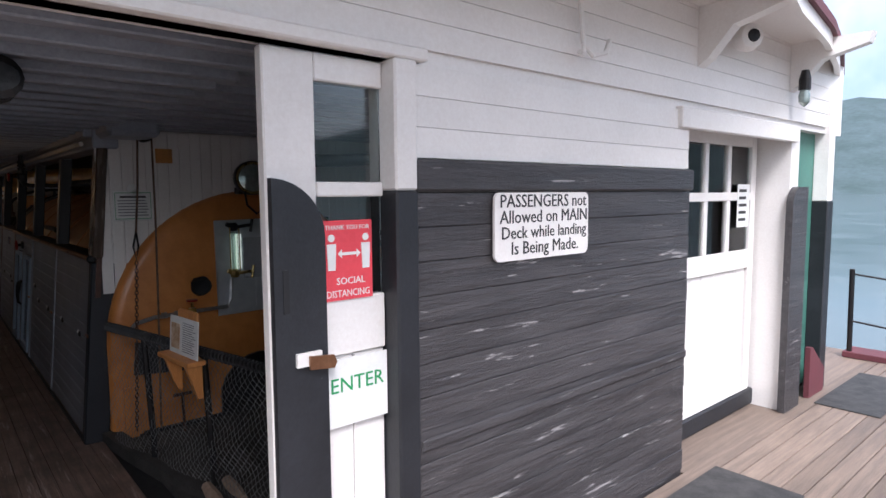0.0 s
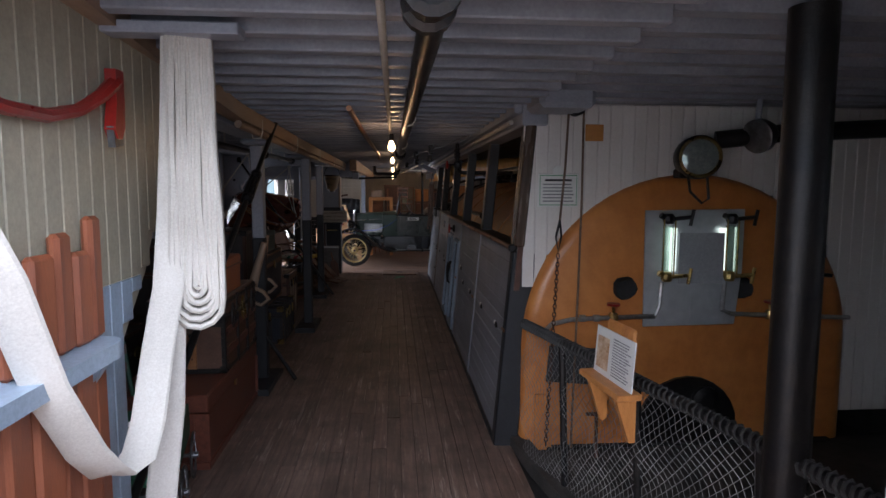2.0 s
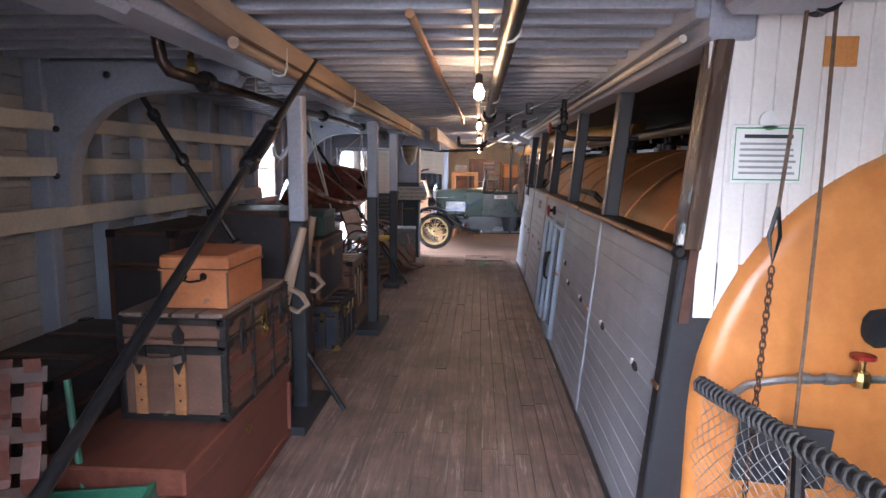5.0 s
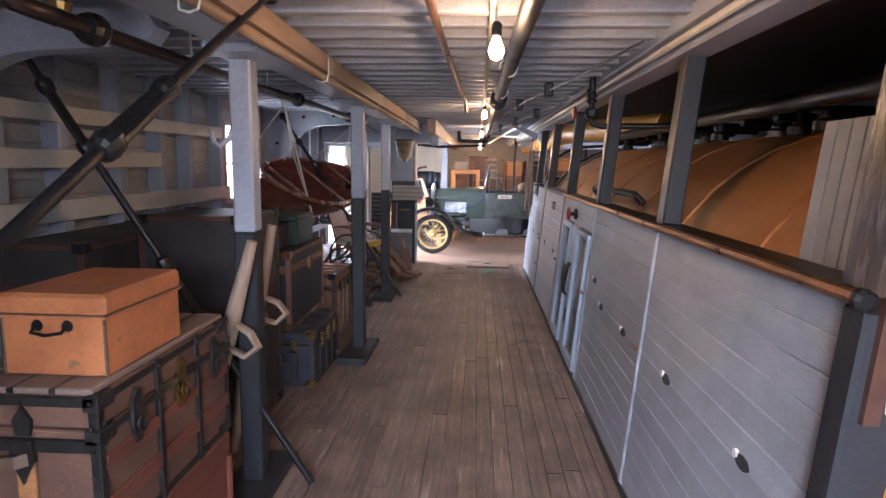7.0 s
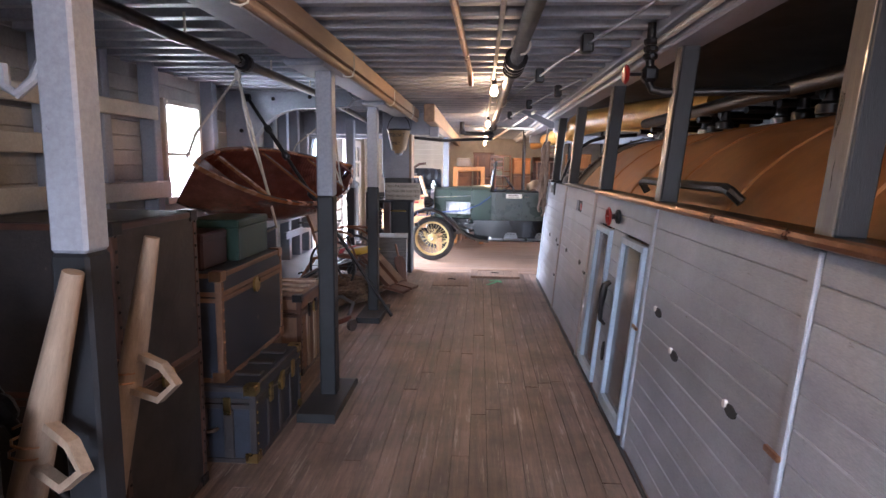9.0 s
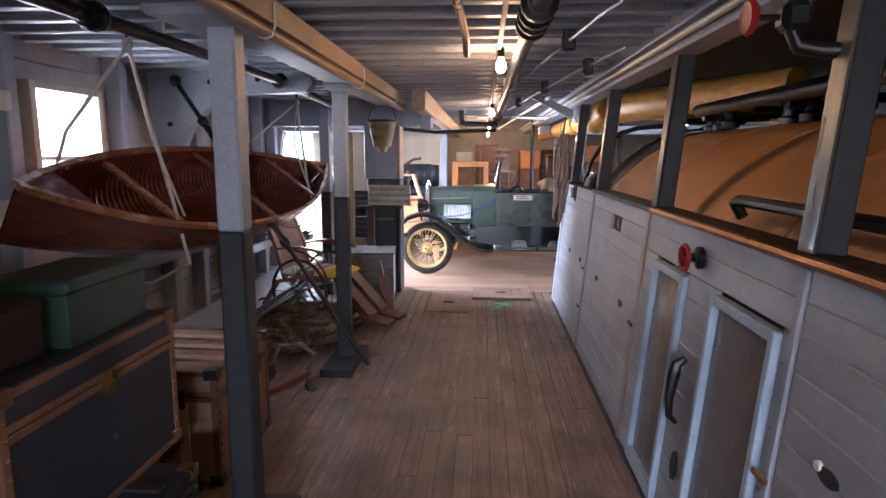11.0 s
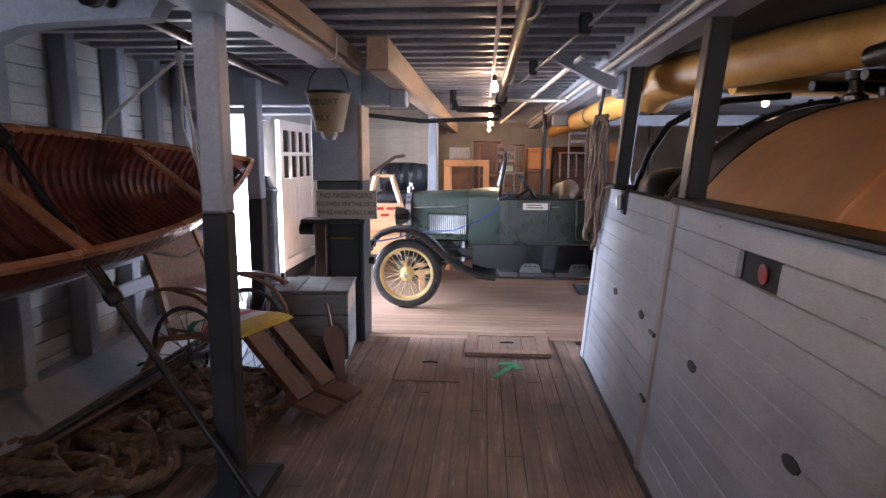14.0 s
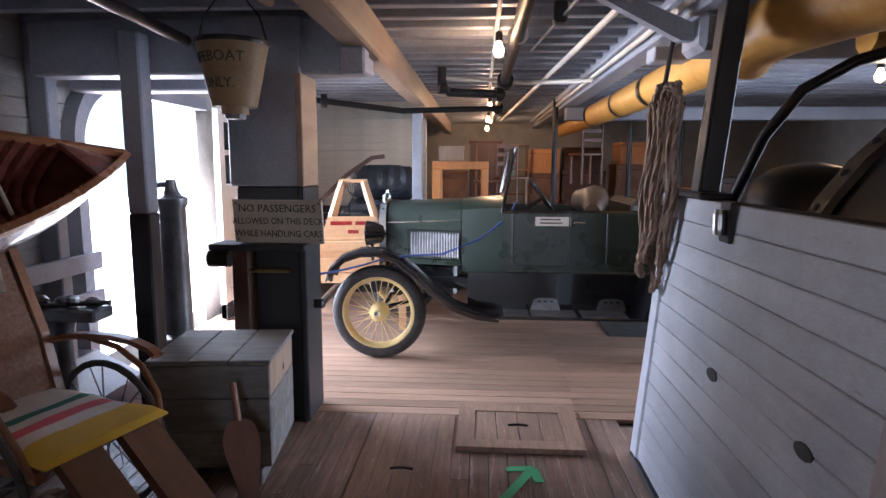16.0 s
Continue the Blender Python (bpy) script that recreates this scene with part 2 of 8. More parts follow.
car_green = surf("dark_green_enamel", (0.026, 0.038, 0.03), (0.021, 0.03, 0.024), 0.28, scale=2, bump=0.0, coat=0.25)
car_black = surf("black_enamel", (0.008, 0.008, 0.01), (0.011, 0.011, 0.013), 0.12, bump=0.0, coat=0.6)
rubber = surf("tyre_rubber", (0.03, 0.029, 0.03), (0.05, 0.048, 0.047), 0.7, scale=10, bump=0.2)
cream_rim = surf("cream_wheel_enamel", (0.68, 0.53, 0.24), (0.6, 0.46, 0.2), 0.3, bump=0.0)
chrome = surf("nickel", (0.7, 0.69, 0.66), (0.6, 0.59, 0.57), 0.14, 1.0, bump=0.0)
leather = surf("black_leather", (0.028, 0.027, 0.027), (0.045, 0.042, 0.04), 0.4, scale=12, bump=0.3)
brown_leather = surf("brown_leather_seat", (0.12, 0.075, 0.05), (0.07, 0.043, 0.03), 0.4, scale=8)
trunk_brown = surf("brown_trunk_canvas", (0.22, 0.115, 0.068), (0.14, 0.075, 0.045), 0.55, scale=6, bump=0.3, wear=(0.33, 0.22, 0.14), amount=0.2)
trunk_slat = surf("trunk_slat_wood", (0.36, 0.16, 0.06), (0.24, 0.1, 0.04), 0.5, scale=5, stretch=(1, 5, 5), wear=(0.42, 0.3, 0.2), amount=0.2)
trunk_blue = surf("blue_black_trunk_canvas", (0.03, 0.036, 0.055), (0.018, 0.021, 0.032), 0.5, scale=6, bump=0.3, wear=(0.17, 0.14, 0.12), amount=0.16)
trunk_dark = surf("black_trunk_canvas", (0.025, 0.022, 0.024), (0.045, 0.035, 0.034), 0.5, scale=5, bump=0.3, wear=(0.12, 0.09, 0.08), amount=0.17)
tin_box = surf("ochre_tin_box", (0.48, 0.175, 0.065), (0.34, 0.115, 0.045), 0.42, scale=5, bump=0.15, wear=(0.22, 0.12, 0.07), amount=0.26)
chest_red = surf("red_brown_chest_wood", (0.17, 0.055, 0.034), (0.1, 0.032, 0.021), 0.36, scale=5, stretch=(5, 0.7, 5), wear=(0.32, 0.15, 0.09), amount=0.15)
cart_green = surf("green_cart_paint", (0.03, 0.13, 0.075), (0.02, 0.09, 0.05), 0.45, wear=(0.1, 0.14, 0.1), amount=0.18)
raw_wood = surf("bleached_wood", (0.40, 0.29, 0.21), (0.27, 0.19, 0.135), 0.6, scale=5, stretch=(5, 5, 0.7), bump=0.25)
grey_wood = surf("weathered_grey_crate_wood", (0.22, 0.215, 0.215), (0.13, 0.125, 0.12), 0.7, scale=5, stretch=(0.8, 4, 4), bump=0.3, rand=0.14)
orange_pine = surf("orange_pine", (0.62, 0.27, 0.085), (0.5, 0.2, 0.06), 0.38, scale=4, stretch=(4, 4, 0.7))
sled_pine = surf("light_pine", (0.6, 0.36, 0.19), (0.5, 0.28, 0.14), 0.45, scale=4)
brown_wood = surf("brown_furniture_wood", (0.24, 0.11, 0.055), (0.15, 0.065, 0.035), 0.4, scale=5, rand=0.2)
dark_wood = surf("dark_furniture_wood", (0.09, 0.04, 0.026), (0.055, 0.025, 0.018), 0.35, scale=5, rand=0.2)
cane = surf("woven_cane", (0.24, 0.12, 0.075), (0.13, 0.065, 0.04), 0.5, scale=60, bump=0.5, fine=160)
blanket_white = surf("cream_wool", (0.62, 0.57, 0.5), (0.55, 0.5, 0.44), 0.9, bump=0.3, fine=150)
blanket_green = surf("green_wool", (0.03, 0.17, 0.12), (0.025, 0.14, 0.1), 0.9, bump=0.3, fine=150)
blanket_red = surf("rose_wool", (0.62, 0.12, 0.14), (0.52, 0.1, 0.12), 0.9, bump=0.3, fine=150)
blanket_yellow = surf("yellow_wool", (0.6, 0.4, 0.04), (0.52, 0.34, 0.035), 0.9, bump=0.3, fine=150)
sign_board = surf("cream_sign_board", (0.55, 0.50, 0.42), (0.44, 0.40, 0.34), 0.6, scale=5, wear=(0.3, 0.26, 0.2), amount=0.12)
bucket_tan = surf("tan_bucket_paint", (0.29, 0.2, 0.105), (0.21, 0.14, 0.075), 0.5, scale=5)
tape_green = surf("green_floor_tape", (0.08, 0.42, 0.2), (0.06, 0.36, 0.17), 0.5, bump=0.05)
navy_cord = surf("blue_cord", (0.02, 0.05, 0.22), (0.015, 0.04, 0.18), 0.6)
bulb_glow = surf("lit_bulb", (1.0, 0.62, 0.30), (1.0, 0.62, 0.30), 0.3, bump=0.0, emit=3.0)
work_glow = surf("lit_gauge_lamp", (0.92, 1.0, 0.86), (0.92, 1.0, 0.86), 0.3, bump=0.0, emit=0.3)
pane = glass("window_glass")
lens_glass = surf("lamp_lens", (0.3, 0.36, 0.34), (0.2, 0.25, 0.24), 0.06, 0.4, scale=14, bump=0.0, coat=1.0)
mirror_m = surf("silvered_mirror", (0.75, 0.77, 0.77), (0.72, 0.74, 0.74), 0.05, 1.0, bump=0.0)


# ---- mesh helpers ----
def part(name, bm, material, parent=None, label="", smooth=False, kind=""):
    me = bpy.data.meshes.new(name)
    bmesh.ops.recalc_face_normals(bm, faces=bm.faces)
    if smooth:
        for f in bm.faces:
            f.smooth = True
    bm.to_mesh(me)
    bm.free()
    me.materials.append(material)
    if smooth and smooth != "all":
        me.set_sharp_from_angle(angle=radians(38))
    ob = new(name, me)
    ob.parent = parent
    return tagged(ob, label=label, kind=kind)


def thing(name, label, category, at=(0, 0, 0), rz=0.0, group="", kind="", rx=0.0, ry=0.0):
    ob = new(name)
    ob.empty_display_size = 0.1
    ob.matrix_basis = pose(*at, rx, ry, rz)
    return tagged(ob, label, category, group, kind)


def piece(name, me, parent, at=(0, 0, 0), rx=0, ry=0, rz=0):
    ob = new(name, me)
    ob.parent = parent
    ob.matrix_basis = pose(*at, rx, ry, rz)
    return ob


def mesh_of(name, bm, material, smooth=False):
    me = bpy.data.meshes.new(name)
    bmesh.ops.recalc_face_normals(bm, faces=bm.faces)
    if smooth:
        for f in bm.faces:
            f.smooth = True
    bm.to_mesh(me)
    bm.free()
    me.materials.append(material)
    if smooth:
        me.set_sharp_from_angle(angle=radians(38))
    return me


def B():
    return bmesh.new()


def box(bm, x0, x1, y0, y1, z0, z1, bev=0.0, m=None):
    vs = [bm.verts.new((x, y, z)) for z in (z0, z1) for y in (y0, y1) for x in (x0, x1)]
    fs = [bm.faces.new([vs[i] for i in f]) for f in ((0, 2, 3, 1), (4, 5, 7, 6), (0, 1, 5, 4), (2, 6, 7, 3), (0, 4, 6, 2), (1, 3, 7, 5))]
    if bev:
        es = list({e for f in fs for e in f.edges})
        out = bmesh.ops.bevel(bm, geom=es, offset=bev, segments=1, affect="EDGES", profile=0.5)
        vs = list({v for f in out["faces"] for v in f.verts} | {v for v in vs if v.is_valid})
    if m is not None:
        bmesh.ops.transform(bm, matrix=m, verts=[v for v in vs if v.is_valid])
    return bm


def slab(name, dims, material, parent, bev=0.004, label="", m=None):
    """One box-shaped part from (x0, x1, y0, y1, z0, z1)."""
    return part(name, box(B(), *dims, bev, m), material, parent, label)


def frame_of(d, up=Vector((0, 0, 1))):
    d = d.normalized()
    if abs(d.dot(up)) > 0.98:
        up = Vector((0, 1, 0)) if abs(d.y) < 0.9 else Vector((1, 0, 0))
    s = d.cross(up).normalized()
    return s, s.cross(d).normalized()


def sweep(bm, pts, section, up=(0, 0, 1), closed=False, scales=None):
    """Sweeps a section [(u, v), ...] along points."""
    pts = [Vector(p) for p in pts]
    rings = []
    n = len(pts)
    s_prev = None
    for i, p in enumerate(pts):
        a, b = (pts[i - 1], pts[(i + 1) % n]) if closed else (pts[max(0, i - 1)], pts[min(n - 1, i + 1)])
        d = (b - a).normalized()
        if s_prev is None:
            s, u = frame_of(d, Vector(up))
        else:
            s = (s_prev - d * s_prev.dot(d)).normalized()
            u = s.cross(d).normalized()
        s_prev = s
        k = scales[i] if scales else 1.0
        rings.append([bm.verts.new(p + s * (a_ * k) + u * (b_ * k)) for a_, b_ in section])
    m = len(section)
    for i in range(n if closed else n - 1):
        r0, r1 = rings[i], rings[(i + 1) % n]
        for j in range(m):
            bm.faces.new((r0[j], r0[(j + 1) % m], r1[(j + 1) % m], r1[j]))
    if not closed and m > 2:
        bm.faces.new(rings[0][::-1])
        bm.faces.new(rings[-1])
    return bm


def ring(r, seg=10):
    return [(r * math.cos(2 * math.pi * i / seg), r * math.sin(2 * math.pi * i / seg)) for i in range(seg)]


def tube(bm, pts, r, seg=10, scales=None, closed=False):
    return sweep(bm, pts, ring(r, seg), scales=scales, closed=closed)


def lathe(bm, prof, seg=24, at=(0, 0, 0), axis=(0, 0, 1), cap=True):
    """Turns a profile [(radius, height), ...] round an axis."""
    q = Vector(axis).to_track_quat("Z", "Y").to_matrix()
    at = Vector(at)
    rows = [[bm.verts.new(at + q @ Vector((r * math.cos(2 * math.pi * i / seg), r * math.sin(2 * math.pi * i / seg), h))) for i in range(seg)] for r, h in prof]
    for a, b in zip(rows, rows[1:]):
        for i in range(seg):
            bm.faces.new((a[i], a[(i + 1) % seg], b[(i + 1) % seg], b[i]))
    if cap:
        bm.faces.new(rows[0][::-1])
        bm.faces.new(rows[-1])
    return bm


def plate(bm, outline, axis, lo, hi):
    """Extrudes a flat outline [(u, v), ...] along an axis; u, v are the two others in x, y, z order."""
    k = "xyz".index(axis)

    def put(u, v, w):
        c = [u, v]
        c.insert(k, w)
        return bm.verts.new(c)
    a, b = [put(u, v, lo) for u, v in outline], [put(u, v, hi) for u, v in outline]
    n = len(outline)
    bm.faces.new(a), bm.faces.new(b[::-1])
    for i in range(n):
        bm.faces.new((a[i], b[i], b[(i + 1) % n], a[(i + 1) % n]))
    return bm


def arc(cx, cy, r, a0, a1, n=12):
    return [(cx + r * math.cos(radians(a0 + (a1 - a0) * i / n)), cy + r * math.sin(radians(a0 + (a1 - a0) * i / n))) for i in range(n + 1)]


def words(name, body, size, material, parent, m, align="CENTER", depth=0.0012, bend=None, width=1.0):
    cu = bpy.data.curves.new(name, "FONT")
    cu.body, cu.size, cu.align_x, cu.align_y, cu.extrude, cu.resolution_u = body, size, align, "CENTER", depth, 2
    ob = bpy.data.objects.new(name, cu)
    scene.collection.objects.link(ob)
    me = bpy.data.meshes.new_from_object(ob.evaluated_get(bpy.context.evaluated_depsgraph_get()))
    bpy.data.objects.remove(ob)
    for v in me.vertices:
        v.co.x *= width
        if bend:
            v.co = bend(v.co)
    me.materials.clear()
    me.materials.append(material)
    out = new(name, me)
    out.parent = parent
    out.matrix_basis = m
    return out


def bars(bm, x0, x1, z0, z1, rows, y, seed=1, thick=0.001):
    """Lines of unreadable print as thin bars on a plane facing -y."""
    rnd = random.Random(seed)
    h = (z1 - z0) / rows
    for i in range(rows):
        z = z1 - (i + 0.7) * h
        box(bm, x0, x0 + (x1 - x0) * rnd.uniform(0.72, 1.0), y - thick, y, z, z + h * 0.4)
    return bm


FACE_Y = lambda x, y, z: pose(x, y, z, 90, 0, 0)
rnd = random.Random(7)

# ---- outside: lake, shore, hills, dock ----
def hills():
    bm = B()
    n = 120
    top, bot = [], []
    for i in range(n):
        a = 2 * math.pi * i / n
        r = 900 + 250 * noise.noise((math.cos(a) * 2, math.sin(a) * 2, 0))
        h = 95 + 150 * abs(noise.noise((math.cos(a) * 2.3 + 5, math.sin(a) * 2.3, 1))) + 22 * noise.noise((math.cos(a) * 17, math.sin(a) * 17, 3))
        bot.append(bm.verts.new((r * 0.8 * math.cos(a), r * 0.8 * math.sin(a), -3)))
        top.append(bm.verts.new((r * 1.25 * math.cos(a), r * 1.25 * math.sin(a), h)))
    for i in range(n):
        bm.faces.new((bot[i], bot[(i + 1) % n], top[(i + 1) % n], top[i]))
    return bm


hill_mat = surf("hazy_forest", (0.075, 0.11, 0.12), (0.045, 0.075, 0.075), 0.9, scale=0.02, fine=0.15, bump=0)
water_mat = surf("lake_water", (0.10, 0.14, 0.15), (0.07, 0.11, 0.12), 0.12, scale=0.2, fine=1.2, bump=0.25)
part("backdrop_hills", hills(), hill_mat, label="hazy forested hills across the lake", kind="structure", smooth=True)
part("water", plate(B(), [(-1600, -1600), (1600, -1600), (1600, 1600), (-1600, 1600)], "z", -1.7, -1.6), water_mat, label="calm grey lake water", kind="structure")
gravel_mat = surf("pale_gravel", (0.5, 0.48, 0.45), (0.4, 0.39, 0.36), 0.9, scale=8, fine=60)
part("ground_dock", box(B(), -60, -3.3, 6, 40, -1.4, -0.06), gravel_mat, label="pale gravel landing beside the boat", kind="structure")

leaf_mat = surf("leaf_green", (0.10, 0.17, 0.05), (0.06, 0.11, 0.03), 0.7, scale=3)
bark_mat = surf("bark", (0.12, 0.09, 0.07), (0.07, 0.05, 0.04), 0.9, scale=6)


def shrub_tree(at, h, seed):
    r = random.Random(seed)
    t = thing("tree", "leafy green broadleaf tree on the landing", "tree", at, group="trees on the landing")
    bm = tube(B(), [(0, 0, 0), (0.1, 0, h * 0.3), (0, 0.1, h * 0.7)], 0.18, 8, [1, 0.7, 0.3])
    for _ in range(7):
        a, z = r.uniform(0, 6.28), r.uniform(0.3, 0.6) * h
        tube(bm, [(0.05, 0.05, z), (math.cos(a) * h * 0.2, math.sin(a) * h * 0.2, z + h * 0.2)], 0.06, 6, [1, 0.4])
    part("trunk", bm, bark_mat, t)
    bm = B()
    for _ in range(1400):
        a, z, k = r.uniform(0, 6.28), r.uniform(0.15, 1.0), r.uniform(0.2, 1.0)
        rr = h * 0.38 * k * math.sin(math.pi * (0.15 + 0.8 * z)) * (0.8 + 0.4 * noise.noise((a, z * 4, seed)))
        c = Vector((math.cos(a) * rr, math.sin(a) * rr, z * h))
        u, v = Vector((r.uniform(-1, 1), r.uniform(-1, 1), r.uniform(-1, 1))).normalized() * 0.22, Vector((r.uniform(-1, 1), r.uniform(-1, 1), r.uniform(-1, 1))).normalized() * 0.14
        bm.faces.new([bm.verts.new(c + w) for w in (-u, v, u, -v)])
    part("crown", bm, leaf_mat, t)


for k, (x, y, h) in enumerate([(-22, 22, 7.5), (-24, 27, 8.5), (-21, 33, 7.0), (-25, 17, 8.0)]):
    shrub_tree((x, y, -0.06), h, k)

# ---- floors ----
floor = part("floor", box(B(), -2.9, 5.8, 2.05, 24.0, -0.12, -0.034), flat_black, label="subfloor under the deck planks", kind="structure")
# the sunken boiler pit is covered by nothing: its own low floor shows
deck = part("floor_deck", box(B(), -6.0, 7.3, -6.0, 2.05, -0.16, 0.206), flat_black, label="subfloor under the open foredeck", kind="structure")

part("floor_side_deck", box(B(), 5.8, 7.3, 2.05, 24.0, -0.16, 0.235), deck_wood, label="weathered side deck along the boat", kind="structure")
part("floor_recess", box(B(), 3.29, 5.8, 2.05, 2.56, 0.0, 0.235), deck_wood, label="weathered deck in the door recess", kind="structure")
lengths = (1.9, 2.6, 3.3)
plank_me = {L_: mesh_of("plank", box(B(), -0.0494, 0.0494, 0, L_ - 0.003, -0.03, 0.0, 0.002), floor_wood) for L_ in lengths}
x = -2.82
while x < 0.95:
    y = 2.06 - rnd.uniform(0, 1.2)
    while y < 14.75:
        L_ = rnd.choice(lengths)
        near = y + L_ > 2.0 and y < 14.8
        end = min(y + L_, 14.86)
        start = max(y, 2.06)
        if x > 0.83 and start < 6.2:
            start = 6.2
        if end - start > 0.15 and x < 0.86:
            if end - start > L_ - 0.02:
                piece("plank", plank_me[L_], floor, (x, start, rnd.uniform(-0.0015, 0.0015)))
            else:
                piece("plank", mesh_of("plank", box(B(), -0.0485, 0.0485, 0, end - start - 0.004, -0.03, 0.0, 0.003), floor_wood), floor, (x, start, 0))
        y += L_
    x += 0.101
bay_me = {L_: mesh_of("plank", box(B(), 0, L_ - 0.004, -0.0535, 0.0535, -0.03, 0.0, 0.003), bay_wood) for L_ in (4.6, 3.4)}
y, k = 14.92, 0
while y < 23.6:
    a, b = (4.6, 3.4) if k % 2 else (3.4, 4.6)
    piece("plank", bay_me[a], floor, (-2.86, y, rnd.uniform(-0.001, 0.001)))
    piece("plank", bay_me[b], floor, (-2.86 + a, y, rnd.uniform(-0.001, 0.001)))
    y += 0.1105
    k += 1
deck_me = {L_: mesh_of("plank", box(B(), 0, L_ - 0.005, -0.055, 0.055, -0.03, 0.0, 0.004), deck_wood) for L_ in (5.4, 7.6)}
y, k = -2.6, 0
while y < 2.05:
    a, b = (5.4, 7.6) if k % 2 else (7.6, 5.4)
    piece("plank", deck_me[a], deck, (-5.9, y, 0.24))
    piece("plank", deck_me[b], deck, (-5.9 + a, y, 0.24))
    y += 0.116
    k += 1
# low floor of the boiler pit
pit_mat = surf("sooty_pit_floor", (0.06, 0.055, 0.05), (0.03, 0.028, 0.026), 0.85, scale=6, bump=0.3)
part("floor_pit", box(B(), 1.02, 5.0, 2.3, 5.6, -0.03, 0.012), pit_mat, label="sooty iron floor in front of the boiler", kind="structure")
part("trim_pit_kerb", sweep(B(), [(0.86, 6.1, 0.03), (0.97, 5.2, 0.03), (1.06, 4.7, 0.03), (1.35, 3.3, 0.03), (1.5, 2.5, 0.03)], [(-0.06, -0.05), (0.06, -0.05), (0.06, 0.04), (-0.06, 0.04)]), pit_mat, label="dirty timber kerb round the boiler pit", kind="structure")

# ---- ceiling: close deck beams under boards, all in one mesh ----
bm = B()
box(bm, -2.9, 5.75, 2.24, 24.0, 2.53, 2.6)
y = 2.42
while y < 23.9:
    if y > 14.2:
        box(bm, -2.88, 0.95, y - 0.038, y + 0.038, 2.42, 2.53, 0.006)
    else:
        box(bm, -2.88, 0.95, y - 0.038, y + 0.038, 2.42, 2.53, 0.006)
    box(bm, 0.95, 5.7, y - 0.038, y + 0.038, 2.46, 2.53)
    y += 0.27
part("ceiling", bm, ceil_paint, label="grey-painted deck beams and boards overhead", kind="structure")
# unseen overhang, added to block the sun that falls in through the hull window
part("ceiling_side_deck", box(B(), -4.5, -3.0, 3.0, 14.6, 2.5, 2.58), ceil_paint, label="added unseen grey overhang that keeps sun off the hull window", kind="structure")

# ---- left hull side ----
HX = -2.85
hull = part("wall_hull", box(B(), HX - 0.14, HX - 0.06, 2.2, 10.72, -0.1, 2.6), hull_paint, label="boarded hull side with upright ribs", kind="structure")
bm = B()
box(bm, HX - 0.14, HX - 0.06, 11.42, 15.2, -0.1, 2.6)
box(bm, HX - 0.14, HX - 0.06, 10.72, 11.42, -0.1, 1.33)
box(bm, HX - 0.14, HX - 0.06, 10.72, 11.42, 2.2, 2.6)
part("skin", bm, hull_paint, hull)
bm = B()
out = [(15.2, 2.6), (15.2, 1.62)] + arc(15.62, 1.68, 0.42, 180, 90, 8) + [(17.1, 2.12), (17.1, 2.6)]
plate(bm, out, "x", HX - 0.14, HX - 0.06)
box(bm, HX - 0.14, HX - 0.06, 17.1, 24.0, -0.1, 2.6)
part("skin", bm, hull_paint, hull)
# inner boards between the ribs
for k in range(22):
    z = 0.02 + k * 0.115
    runs = [(2.3, 15.18)] if not 1.3 < z + 0.05 < 2.2 else [(2.3, 10.68), (11.46, 15.18)]
    for a, b in runs:
        piece("plank", mesh_of("plank", box(B(), 0, 0.02, a, b, 0, 0.109, 0.004), hull_paint), hull, (HX - 0.06, 0, z))
rib_me = mesh_of("rib", box(B(), 0, 0.13, -0.05, 0.05, 0, 2.53, 0.008), grey_paint)
for y in [2.6, 3.2, 3.8, 4.4, 5.0, 5.6, 6.2, 6.9, 7.5, 8.05, 8.7, 9.3, 9.82, 10.5, 11.6, 12.2, 12.75, 13.35, 13.9, 14.4, 14.88]:
    piece("rib", rib_me, hull, (HX - 0.04, y, 0))
bm = box(B(), HX + 0.09, HX + 0.13, 2.4, 10.6, 1.36, 1.5, 0.006)
part("rail_board", bm, rail_cream, hull, "cream horizontal rail board")
slab("rail_board", (HX + 0.09, HX + 0.13, 11.5, 12.2, 1.36, 1.5), rail_cream, hull, 0.006)
slab("rail_board", (HX + 0.09, HX + 0.125, 2.4, 10.45, 1.99, 2.1), rail_cream, hull, 0.006)
slab("rail_board", (HX + 0.09, HX + 0.125, 2.4, 9.2, 1.7, 1.82), rail_cream, hull, 0.006)
slab("rail_board", (HX + 0.09, HX + 0.13, 10.9, 15.2, 0.86, 0.98), grey_paint, hull, 0.006)
slab("rail_board", (HX + 0.09, HX + 0.13, 13.6, 15.2, 0.62, 0.72), grey_paint, hull, 0.006)
part("ledge", plate(B(), [(HX - 0.04, 0), (HX + 0.42, 0), (HX + 0.42, 0.14), (HX + 0.1, 0.3), (HX - 0.04, 0.3)], "y", 10.6, 15.1), grey_paint, hull)
bm = plate(B(), [(15.1, 0), (15.2, 0), (15.2, 1.62)] + arc(15.62, 1.68, 0.42, 180, 90, 8) + [(17.1, 2.1), (17.1, 2.22), (15.5, 2.22)] + arc(15.6, 1.7, 0.5, 100, 180, 8), "x", HX - 0.05, HX + 0.06)
part("trim_door_arch", bm, grey_paint, label="grey rounded trim round the cargo doorway", kind="structure")

